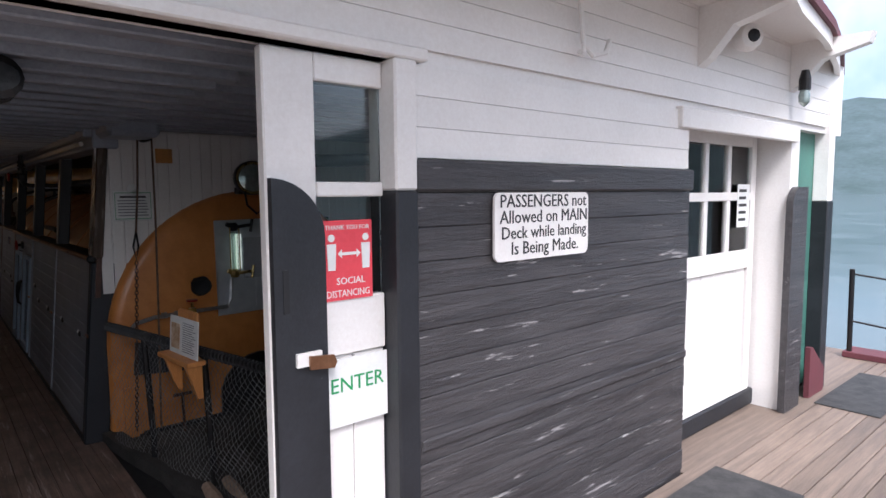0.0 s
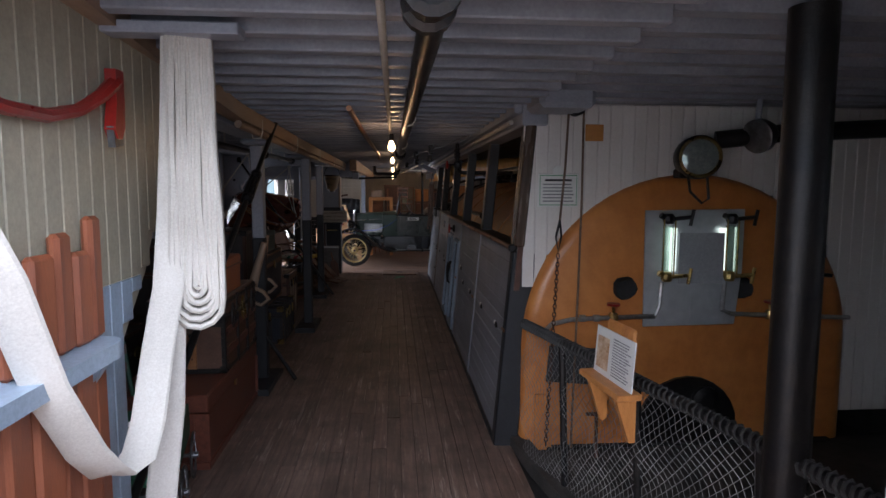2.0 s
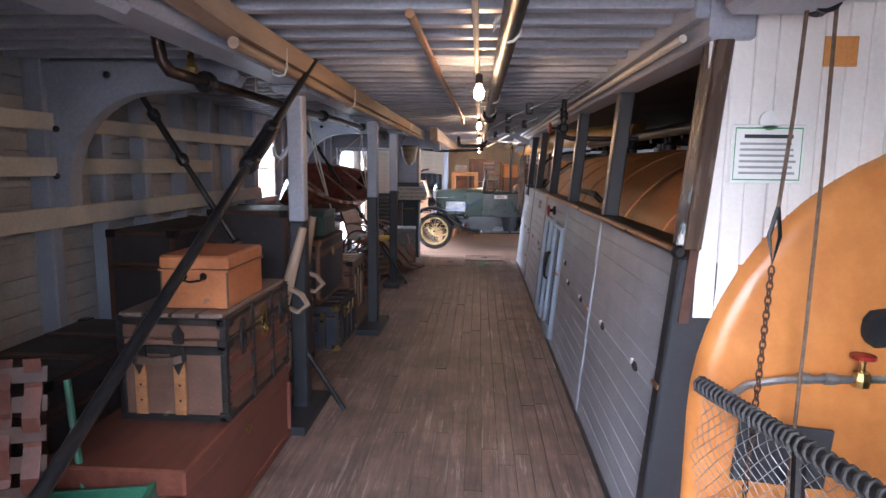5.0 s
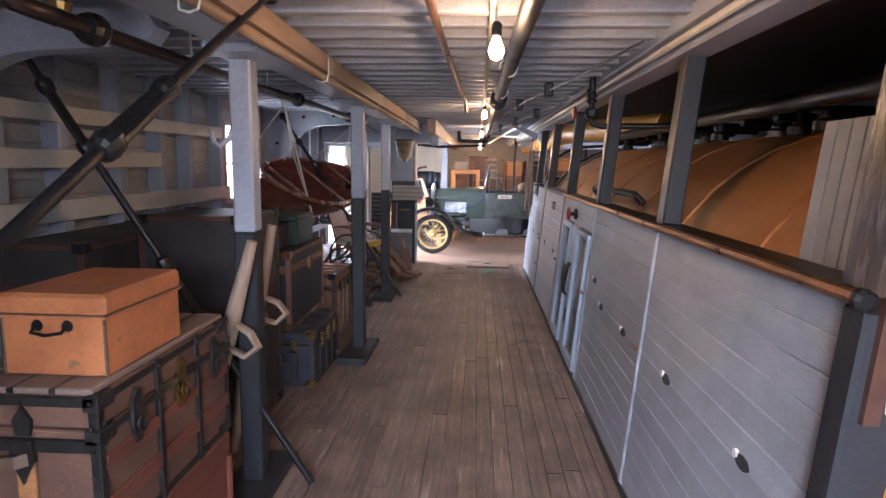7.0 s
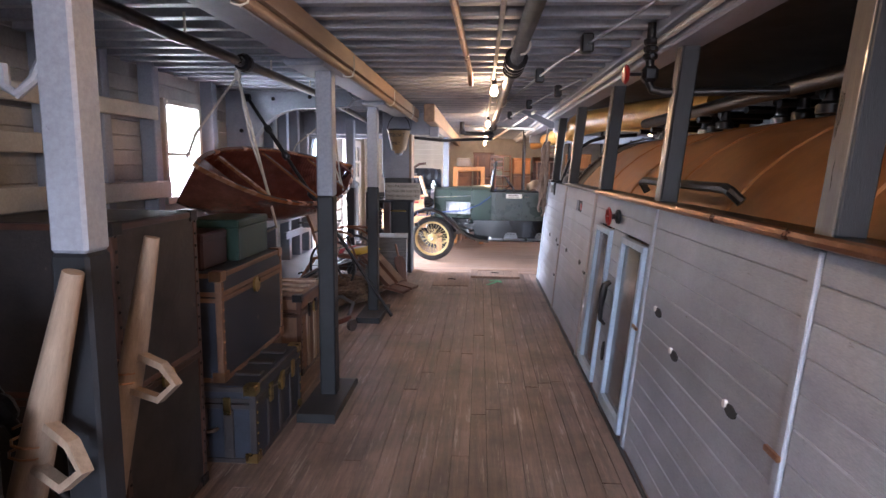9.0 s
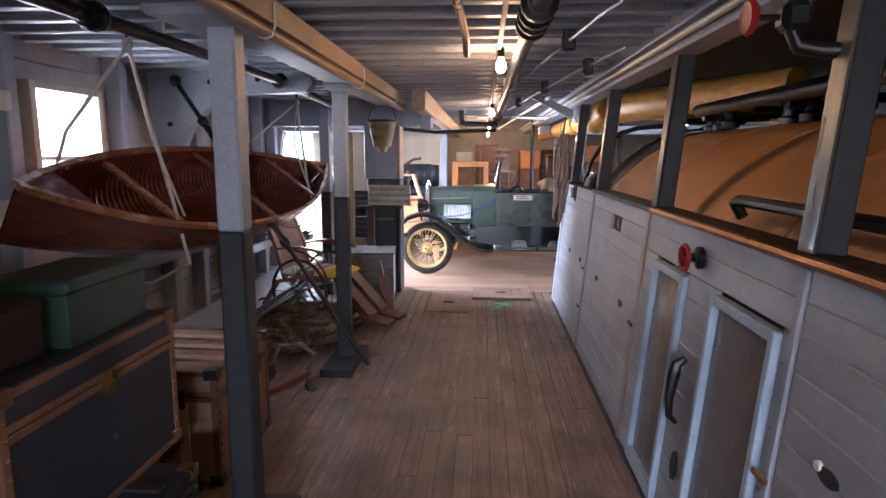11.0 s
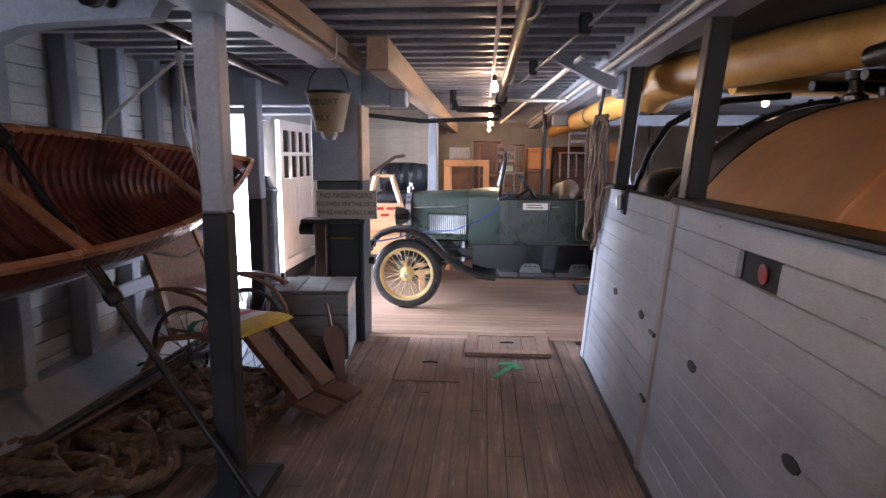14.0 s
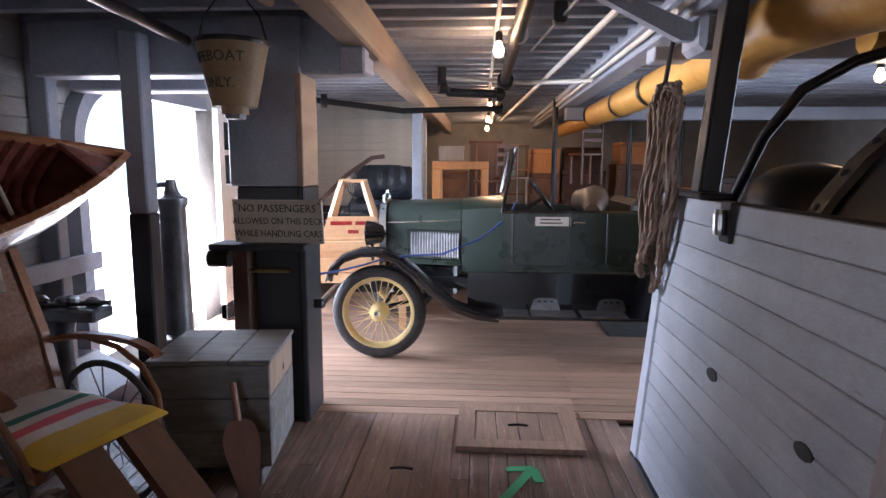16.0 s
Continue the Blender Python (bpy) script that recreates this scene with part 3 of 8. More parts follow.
# hull window
win = thing("window_1", "small white-framed two-pane hull window", "window", (HX, 10.72, 1.33), kind="structure")
for d in ((-0.12, 0.03, 0, 0.05, 0, 0.87), (-0.12, 0.03, 0.65, 0.7, 0, 0.87), (-0.12, 0.03, 0.05, 0.65, 0.82, 0.87), (-0.12, 0.05, -0.04, 0.74, -0.04, 0.02)):
    slab("window_frame", d, rail_cream, win)
slab("mullion", (-0.09, -0.05, 0.05, 0.65, 0.38, 0.41), rail_cream, win)
for a, b in ((0.02, 0.38), (0.41, 0.82)):
    o = slab("pane", (-0.075, -0.07, 0.05, 0.65, a, b), dusty, win, 0)
    o.visible_shadow = False

# cargo door slid open along the hull
door = thing("door_1", "white sliding cargo door with six small panes, slid open", "door", (HX + 0.14, 17.02, 0.02), kind="structure")
slab("stile", (0, 0.06, 0, 0.12, 0, 2.1), white_paint, door)
slab("stile", (0, 0.06, 1.38, 1.5, 0, 2.1), white_paint, door)
slab("rail", (0, 0.06, 0.12, 1.38, 1.98, 2.1), white_paint, door)
slab("rail", (0, 0.06, 0.12, 1.38, 1.24, 1.36), white_paint, door)
slab("rail", (0, 0.06, 0.12, 1.38, 1.65, 1.7), white_paint, door)
slab("rail", (0, 0.06, 0.12, 1.38, 0.16, 0.3), white_paint, door)
slab("kick_board", (0, 0.065, 0.0, 1.5, 0.0, 0.16), dark_paint, door)
for y in (0.42, 0.74, 1.06):
    slab("mullion", (0.005, 0.055, y, y + 0.05, 1.36, 1.98), white_paint, door)
for y in [0.12 + 0.105 * i for i in range(12)]:
    slab("board", (0.02, 0.042, y, y + 0.101, 0.3, 1.24), white_paint, door, 0.004)
for y in (0.12, 0.47, 0.79, 1.11):
    o = slab("pane", (0.03, 0.034, y, y + 0.3, 1.36, 1.98), pane, door, 0)
    o.visible_shadow = False

# grey knees and cross beams that brace the hull
def knee(y):
    t = thing("deck_knee", "rounded grey-painted knee bracing hull to deck", "bracket", (0, y, 0), group="hull knees")
    out = [(HX + 0.05, 2.42), (HX + 0.05, 1.5), (HX + 0.2, 1.5)] + arc(HX + 0.2 + 0.62, 1.62, 0.62, 180, 92, 10) + [(HX + 1.3, 2.26), (HX + 1.36, 2.34), (HX + 1.3, 2.42)]
    part("web", plate(B(), out, "y", -0.06, 0.06), grey_paint, t)
    for a, b in ((HX + 0.12, 1.7), (HX + 0.14, 2.0), (HX + 0.5, 2.34), (HX + 0.9, 2.36)):
        part("bolt", lathe(B(), [(0.022, 0), (0.022, 0.012), (0.01, 0.02)], 8, (a, -0.06, b), (0, -1, 0)), black_iron, t)


for y in (6.95, 12.2):
    knee(y)

# ---- posts and girder ----
def post(y, split, h=2.29, base=True, x=-1.2, w=0.055):
    t = thing("post", "square timber post, grey above and charcoal below", "post", (x, y, 0), group="deck posts")
    slab("shaft", (-w, w, -w, w, split, h), grey_paint, t, 0.01)
    slab("lower_shaft", (-w - 0.001, w + 0.001, -w - 0.001, w + 0.001, 0.05 if base else 0, split), dark_paint, t, 0.01, "charcoal lower half")
    if base:
        part("base_plate", plate(B(), [(-0.4, 0), (0.34, 0), (0.34, 0.035), (0.26, 0.06), (-0.4, 0.06)], "x", -0.12, 0.13), dark_paint, t)
    return t


for x, y, s in ((-1.245, 7.24, 1.4), (-1.14, 9.63, 1.44), (-1.26, 12.085, 1.41)):
    post(y, s, x=x)
post(14.55, 1.3, 2.3, False, -2.03, 0.06)
post(17.9, 1.2, 2.26, False, -0.8, 0.055)
girder = thing("girder", "long grey girder over the posts", "beam", (0, 0, 0))
slab("beam", (-1.3, -1.1, 2.3, 13.9, 2.29, 2.42), grey_paint, girder, 0.012)
for y in (4.7, 7.24, 9.63, 12.085):
    slab("pad", (-1.33, -1.07, y - 0.3, y + 0.3, 2.25, 2.3), grey_paint, girder, 0.02)
# side of the girder, the bulbs' warm light in its brown, and a pipe below
pipe = thing("trough_pipe", "girder side, browned for the warm bulb light, with its pipe", "pipe", (0, 0, 0))
run = [(-0.86, 2.4, 2.5), (-0.97, 4.0, 2.43), (-1.02, 5.6, 2.365), (-1.03, 8, 2.345), (-0.98, 13.7, 2.31)]
part("casing", sweep(B(), run, [(-0.05, -0.05), (0.05, -0.05), (0.05, 0.05), (-0.05, 0.05)]), trim_brown, pipe)
part("pipe", tube(B(), [(x + 0.015, y, z - 0.078) for x, y, z in run[2:]], 0.026, 10), trim_brown, pipe, "thin brown pipe under the girder side", smooth=True)
for y in (6.2, 7.9, 9.7, 11.5, 13.0):
    x, z = -1.03 + 0.0088 * max(0, y - 8), 2.345 - 0.0061 * max(0, y - 8)
    part("hanger", tube(B(), [(x + 0.056, y, z + 0.03), (x + 0.056, y, z - 0.06), (x + 0.045, y, z - 0.1), (x + 0.015, y, z - 0.109), (x - 0.018, y, z - 0.1), (x - 0.02, y, z - 0.055)], 0.005, 6), rail_cream, pipe)
beam2 = thing("girder", "grey-brown deck girder past the car bay", "beam", (0, 0, 0))
# brown here stands for orange bulb light on the beam
slab("beam", (-0.84, -0.7, 13.4, 23.5, 2.2, 2.42), trim_brown, beam2, 0.012)
slab("cleat", (-0.86, -0.72, 14.46, 14.6, 2.06, 2.2), grey_paint, beam2, 0.012)
# cross timbers at the pillar
cross = thing("cross_beam", "heavy grey cross timber above the big pillar", "beam", (0, 0, 0))
slab("beam", (-2.8, -0.76, 14.76, 14.96, 2.1, 2.419), grey_paint, cross, 0.012)
slab("beam", (-2.8, -1.5, 15.1, 15.28, 2.05, 2.2), grey_paint, cross, 0.012)

pil = thing("pillar", "wide boxed pillar, grey above and black below", "pillar", (-0.09, 0, 0))
slab("upper_casing", (-1.5, -1.06, 14.72, 15.0, 1.45, 2.42), grey_paint, pil, 0.01)
slab("lower_casing", (-1.47, -1.09, 14.74, 15.0, 0.0, 1.45), dark_paint, pil, 0.01, "black lower casing")
slab("edge_board", (-1.085, -1.045, 14.7, 15.02, 1.45, 2.1), trim_brown, pil, 0.006)
slab("edge_board", (-1.085, -1.045, 14.7, 15.02, 0, 1.447), dark_paint, pil, 0.006)
slab("ledge", (-1.56, -1.0, 14.52, 14.74, 1.09, 1.125), dark_paint, pil, 0.006)
part("roller", tube(B(), [(-1.57, 14.56, 1.04), (-1.45, 14.56, 1.04)], 0.05, 12), black_iron, pil)
slab("jamb", (-1.46, -1.36, 14.6, 14.74, 0.3, 1.09), dark_wood, pil, 0.006)
part("latch_bar", tube(B(), [(-1.42, 14.62, 0.96), (-1.12, 14.62, 0.96)], 0.012, 8), brass, pil)
part("hook", lathe(B(), [(0.03, 0), (0.03, 0.05), (0.015, 0.06)], 10, (-1.0, 14.7, 0.75), (1, 0, 0)), black_iron, pil)

# ---- boiler house: leaning board wall, rail, posts ----
def WX(z):
    return 0.755 + 0.088 * z


bh = part("wall_boiler_house", plate(B(), [(WX(-0.03) + 0.025, -0.03), (WX(1.43) + 0.025, 1.43), (WX(1.43) + 0.1, 1.43), (WX(-0.03) + 0.1, -0.03)], "y", 5.72, 9.08), flat_black, label="grey boarded side wall of the boiler house", kind="structure")
part("backing", plate(B(), [(WX(-0.03) + 0.025, -0.03), (WX(1.43) + 0.025, 1.43), (WX(1.43) + 0.1, 1.43), (WX(-0.03) + 0.1, -0.03)], "y", 10.53, 14.44), flat_black, bh)
part("backing", plate(B(), [(WX(1.2) + 0.025, 1.2), (WX(1.43) + 0.025, 1.43), (WX(1.43) + 0.1, 1.43), (WX(1.2) + 0.1, 1.2)], "y", 9.08, 10.53), flat_black, bh)
lean = -math.degrees(math.atan(0.088))
secs = [(5.76, 7.37), (7.43, 9.0), (9.06, 10.74), (10.8, 12.52), (12.58, 14.34)]
for k, (a, b) in enumerate(secs):
    n = 13
    for i in range(n):
        z = 0.02 + i * 0.1085
        if k == 2 and z < 1.15:
            runs = [(a, 9.1), (9.65, 10.0), (10.5, b)]
        elif k == 3 and 1.15 < z < 1.25:
            runs = [(a, 11.44), (11.76, b)]
        else:
            runs = [(a, b)]
        for r0, r1 in runs:
            me = mesh_of("board", box(B(), -0.01, 0.012, r0, r1, 0, 0.1072, 0.0042), wall_paint)
            piece("board", me, bh, (WX(z) + 0.012, 0, z), 0, -lean, 0)
batten_me = mesh_of("batten", box(B(), -0.018, 0.012, -0.022, 0.022, 0, 1.425, 0.005), wall_paint)
strip_me = mesh_of("batten", box(B(), -0.022, 0.012, -0.034, 0.034, 0, 1.425, 0.005), surf("bare_rubbed_batten", (0.34, 0.29, 0.27), (0.22, 0.19, 0.18), 0.4, scale=4, stretch=(4, 4, 0.6), bump=0.2, wear=(0.5, 0.46, 0.45), amount=0.2))
for y in (7.4, 9.03, 10.77, 12.55):
    piece("batten", batten_me if y < 10 else strip_me, bh, (WX(0) + 0.01, y, 0), 0, -lean, 0)
piece("batten", mesh_of("batten", box(B(), -0.02, 0.14, -0.06, 0.06, 0, 1.43, 0.01), wall_paint), bh, (WX(0) + 0.01, 14.38, 0), 0, -lean, 0)
piece("batten", mesh_of("batten", box(B(), -0.035, 0.14, -0.04, 0.06, 0, 1.43, 0.01), dark_paint), bh, (WX(0) + 0.01, 5.68, 0), 0, -lean, 0)
for y, z in ((7.4, 0.78), (9.03, 0.73), (10.77, 0.74), (12.55, 0.75), (5.7, 0.84), (12.55, 0.4)):
    part("latch", box(B(), WX(z) - 0.034, WX(z) - 0.018, y - 0.045, y + 0.045, z, z + 0.022, 0.004), copper if y < 10 else black_iron, bh)
slab("kick_strip", (WX(0) - 0.02, WX(0) + 0.0, 5.7, 14.4, 0.0, 0.02), dark_paint, bh, 0.003)
# finger holes as flat black plates, the shade of the recess in their colour
hole_me = mesh_of("finger_hole", plate(B(), [(u * 0.05, v * 0.024) for u, v in arc(0, 0, 1, 0, 330, 11)], "x", -0.003, 0.006), flat_black, True)
plug_me = mesh_of("hole_rim", plate(B(), arc(0, 0, 0.015, 0, 330, 11), "x", -0.008, 0.004), white_paint, True)
for y, z in ((6.13, 0.79), (6.94, 0.78), (7.77, 0.77), (8.42, 0.77), (11.18, 0.775), (12.03, 0.77), (12.88, 0.775), (13.56, 0.76), (8.74, 0.9)):
    piece("finger_hole", hole_me, bh, (WX(z) + 0.0, y, z), 0, -lean, 0)
    if y < 9:
        piece("hole_rim", plug_me, bh, (WX(z) - 0.001, y + 0.045, z + 0.012), 0, -lean, 0)

# glazed double door in the wall
dd = thing("door_2", "pair of glazed wall panels with pale grey frames", "door", (WX(0) - 0.004, 9.1, 0.0), kind="structure", ry=-lean)
for y, w in ((0.0, 0.55), (0.9, 0.5)):
    for a, b in ((y, y + 0.035), (y + w - 0.035, y + w)):
        slab("bead", (-0.022, 0.03, a, b, 0.05, 1.2), blue_paint, dd)
    slab("bead", (-0.022, 0.03, y + 0.035, y + w - 0.035, 1.16, 1.2), blue_paint, dd)
    slab("bead", (-0.022, 0.03, y + 0.035, y + w - 0.035, 0.05, 0.12), blue_paint, dd)
    slab("pane", (0.008, 0.012, y + 0.035, y + w - 0.035, 0.12, 1.16), film_pane, dd, 0)
part("handle", tube(B(), [(-0.0, 0.76, 0.54), (-0.035, 0.76, 0.57), (-0.045, 0.76, 0.66), (-0.04, 0.76, 0.77), (-0.035, 0.76, 0.82), (0.0, 0.76, 0.85)], 0.016, 8, [0.7, 1.0, 1.3, 1.8, 1.6, 1.0]), black_iron, dd, "black iron pull handle", smooth=True)
part("oval_hole", plate(B(), [(0.7 + 0.035 * math.cos(a * 0.524), 0.36 + 0.07 * math.sin(a * 0.524)) for a in range(12)], "x", -0.006, 0.003), flat_black, dd)

# copper-edged top rail
rail = thing("wall_coping", "black rail with a worn copper edge on the wall", "rail", (0, 0, 0))
XT = WX(1.43)
slab("rail", (XT - 0.03, XT + 0.13, 5.66, 12.56, 1.432, 1.462), black_iron, rail, 0.008)
slab("rail", (XT - 0.03, XT + 0.13, 13.9, 14.42, 1.432, 1.462), black_iron, rail, 0.008)
part("nosing", tube(B(), [(XT - 0.035, 5.66, 1.452), (XT - 0.035, 10.6, 1.452)], 0.02, 8), copper, rail, "rounded worn copper nosing", smooth=True)
part("end_cap", lathe(B(), [(0.03, 0), (0.03, 0.02), (0.018, 0.03)], 10, (XT - 0.03, 5.66, 1.45), (0, -1, 0)), black_iron, rail)

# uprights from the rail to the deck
# lighter colour for the aisle face: the sheen on glossy black timber, painted in
sheen_face = surf("upright_sheen_face", (0.11, 0.096, 0.083), (0.055, 0.048, 0.043), 0.3, scale=4, stretch=(5, 5, 0.7), wear=(0.05, 0.045, 0.045), amount=0.3, wscale=6, coat=0.3)


black_timber = surf("black_upright_paint", (0.016, 0.016, 0.019), (0.009, 0.009, 0.011), 0.5, scale=5, stretch=(4, 4, 0.6), bump=0.25)


def upright(y, lit=True):
    t = thing("upright", "black timber upright with its sheen painted on the aisle face", "post", (XT + 0.04, y, 1.46), ry=5, group="boiler house uprights")
    slab("shaft", (-0.03, 0.065, -0.045, 0.045, 0, 0.86), black_timber, t, 0.008)
    slab("edge_strip", (-0.038, -0.03, -0.046, 0.046, 0.0, 0.86), sheen_face, t, 0.003, "grey-brown aisle face, lighter for the painted sheen")
    return t


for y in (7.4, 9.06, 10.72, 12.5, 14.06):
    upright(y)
lintel = thing("lintel_beam", "long grey beam along the boiler house top", "beam", (0, 0, 0))
slab("beam", (0.9, 1.08, 5.6, 23.5, 2.3, 2.46), grey_paint, lintel, 0.012)
slab("fillet", (0.84, 0.9, 5.6, 23.5, 2.38, 2.46), grey_paint, lintel, 0.008)
part("conduit", tube(B(), [(0.86, 5.8, 2.34), (0.86, 14, 2.34), (0.86, 22, 2.34)], 0.018, 8), rail_cream, lintel)
br = thing("deck_bracket", "grey sloping bracket under the deck beam", "bracket", (0, 0, 0))
part("web", plate(B(), [(0.4, 2.42), (0.55, 2.42), (0.92, 2.26), (0.92, 2.18), (0.86, 2.18)], "y", 14.3, 14.37), grey_paint, br)
slab("foot", (0.92, 1.2, 14.2, 14.5, 2.12, 2.3), grey_paint, br, 0.03)

# white end wall over the boiler front
endw = part("wall_boiler_front", plate(B(), [(0.9, 1.17), (1.02, 2.46), (5.4, 2.46), (5.4, 2.0), (3.2, 1.6), (2.8, 2.05), (1.4, 1.9), (1.02, 1.17)], "y", 5.66, 5.7), white_paint, label="white tongue-and-groove wall above the boiler front", kind="structure")
x = 0.92
while x < 4.9:
    zb = 1.17 if x < 1.03 else max(1.15, min(2.02, 0.76 + math.sqrt(max(0.0, 1.25 ** 2 - (x - 2.13) ** 2)) - 0.06))
    if x > 3.2:
        zb = 0.2
    me = mesh_of("board", box(B(), 0, 0.086, -0.012, 0.01, 0, 2.45 - zb, 0.004), white_paint)
    piece("board", me, endw, (x, 5.65, zb))
    x += 0.088
part("edge_board", plate(B(), [(0.86, 1.15), (0.97, 2.42), (1.0, 2.42), (0.9, 1.15)], "y", 5.62, 5.7), dark_wood, endw, "dark varnished edge board")
cpost = thing("corner_post", "glossy brown varnished corner post of the boiler house", "post", (XT + 0.03, 5.66, 1.46), ry=5)
part("shaft", box(B(), -0.055, 0.02, -0.05, 0.1, 0, 0.96, 0.008), surf("varnished_brown", (0.09, 0.055, 0.036), (0.045, 0.027, 0.019), 0.25, scale=4, stretch=(5, 5, 0.6), coat=0.3), cpost)
slab("trim_front_beam", (0.9, 5.4, 5.5, 5.72, 2.46, 2.53), grey_paint, endw, 0.01)
slab("trim_front_beam", (0.9, 1.25, 5.1, 5.5, 2.36, 2.5), grey_paint, endw, 0.03)

# closing wall and roof of the boiler house, painted black for its deep shade
part("wall_boiler_far", box(B(), 3.7, 3.8, 5.7, 14.9, -0.1, 2.53), flat_black, label="black far wall standing for the dark boiler house interior", kind="structure")
part("ceiling_boiler_house", box(B(), 1.1, 4.9, 5.74, 14.1, 2.42, 2.455), flat_black, label="black sheet for the dark space above the boiler", kind="structure")
part("wall_right", box(B(), 5.66, 5.74, 2.26, 15.2, -0.1, 2.6), hull_paint, label="far hull side", kind="structure")
part("wall_right_aft", box(B(), 5.66, 5.74, 17.2, 24.0, -0.1, 2.6), hull_paint, label="far hull side past its cargo door", kind="structure")
part("wall_aft", box(B(), -2.9, 5.74, 24.0, 24.1, -0.1, 2.6), hull_paint, label="boarded bulkhead at the far end", kind="structure")
part("wall_pit_right", box(B(), 4.9, 5.0, 2.3, 5.7, -0.1, 2.6), grey_paint, label="grey wall beyond the boiler front", kind="structure")
# white boarded bulkhead behind the settee
bulk = part("wall_bulkhead", box(B(), -2.8, -0.86, 19.66, 19.72, 0, 2.5), white_paint, label="cream boarded bulkhead behind the settee", kind="structure")
for i in range(22):
    piece("board", mesh_of("board", box(B(), -2.78, -0.86, -0.014, 0.0, 0, 0.106, 0.004), rail_cream if i > 8 else dark_paint), bulk, (0, 19.655, 0.02 + i * 0.11))

# ---- boiler ----
boil = thing("boiler", "large ochre-lagged riveted steam boiler with arched front", "boiler", (2.14, 5.57, 0))
R = 1.22
front = [(-R, -0.02)] + [(R * math.cos(radians(a)), 0.76 + R * math.sin(radians(a))) for a in range(180, -1, -6)] + [(R, -0.02)]
rows = []
bm = B()
for ins, yy in ((0.09, 0.0), (0.04, 0.012), (0.01, 0.04), (0.0, 0.09), (0.0, 0.2)):
    rows.append([bm.verts.new((u * (R - ins) / R, yy, 0.76 + (v - 0.76) * (R - ins) / R if v > 0.0 else v)) for u, v in front])
bm.faces.new(rows[0])
for a, b in zip(rows, rows[1:]):
    for i in range(len(front) - 1):
        bm.faces.new((a[i], a[i + 1], b[i + 1], b[i]))
part("front", bm, boiler_paint, boil, "smooth ochre front plate", smooth=True)
bm = B()
prof = [(R, 0.2)]
for s in range(7):
    y0 = 0.2 + s * 0.97
    prof += [(R - 0.003, y0 + 0.02), (R + 0.006, y0 + 0.03), (R + 0.006, y0 + 0.13), (R, y0 + 0.14), (R, y0 + 0.95)]
prof += [(R, 7.4), (R - 0.05, 7.44), (R - 0.2, 7.5)]
lathe(bm, prof, 40, (0, 0, 0.76), (0, 1, 0))
# front's ochre paint made duller: dimmer bulb light and some dust in the colour
part("barrel", bm, surf("dulled_ochre_lagging", (0.47, 0.22, 0.08), (0.34, 0.155, 0.06), 0.36, scale=2.0, bump=0.2, fine=10, wear=(0.3, 0.17, 0.09), amount=0.22, wscale=2.5), boil, "barrel with raised seam bands", smooth=True)
smoke_mat = surf("sooty_brown_iron", (0.04, 0.033, 0.03), (0.022, 0.019, 0.018), 0.38, 0.5, scale=5, bump=0.25, wear=(0.09, 0.07, 0.06), amount=0.14)
smoke = part("smokebox", lathe(B(), [(0.1, 7.98), (0.6, 7.97), (1.05, 7.95), (1.16, 7.93), (1.19, 7.88), (1.19, 7.44), (1.05, 7.4)], 44, (0, 0, 0.8), (0, 1, 0)), smoke_mat, boil, "sooty riveted smokebox", smooth=True)
part("flange_ring", lathe(B(), [(1.2, 7.8), (1.225, 7.81), (1.225, 7.9), (1.2, 7.91)], 44, (0, 0, 0.8), (0, 1, 0), cap=False), smoke_mat, smoke)
part("door_ring", lathe(B(), [(0.78, 7.97), (0.8, 8.0), (0.84, 8.0), (0.86, 7.96)], 40, (0, 0, 0.8), (0, 1, 0), cap=False), smoke_mat, smoke)
rivet_me = mesh_of("rivet", lathe(B(), [(0.018, 0), (0.014, 0.01), (0.004, 0.014)], 8, (0, 0, 0), (1, 0, 0)), smoke_mat)
for k in range(26):
    a_ = math.pi * (0.02 + 0.96 * k / 25)
    piece("rivet", rivet_me, smoke, (1.224 * math.cos(a_), 7.855, 0.8 + 1.224 * math.sin(a_)), 0, -math.degrees(a_), 0)
# fire door arch and dark skirt
bm = plate(B(), [(-0.36, 0.02), (-0.36, 0.22)] + arc(0.0, 0.15, 0.37, 165, 15, 10) + [(0.36, 0.22), (0.36, 0.02)], "y", -0.03, 0.03)
part("fire_door", bm, black_iron, boil, "black arched fire door")
part("door_knob", lathe(B(), [(0.1, 0), (0.1, 0.03), (0.05, 0.05), (0.02, 0.05)], 14, (0.12, -0.03, 0.35), (0, -1, 0)), black_iron, boil)
slab("skirt", (-1.0, 1.1, -0.05, 0.05, -0.02, 0.03), flat_black, boil, 0.004)
for x in (-0.5, 0.36):
    bm = lathe(B(), [(0.0, 0.02), (0.05, 0.018), (0.075, 0.03), (0.088, 0.0)], 14, (x, -0.02, 1.17), (0, -1, 0))
    for v in bm.verts:
        v.co += Vector((noise.noise(v.co * 14), noise.noise(v.co * 14 + Vector((3, 0, 0))), noise.noise(v.co * 14 + Vector((0, 5, 0))))) * 0.018
    part("plug", bm, flat_black, boil, "lumpy black plugged opening", smooth=True)
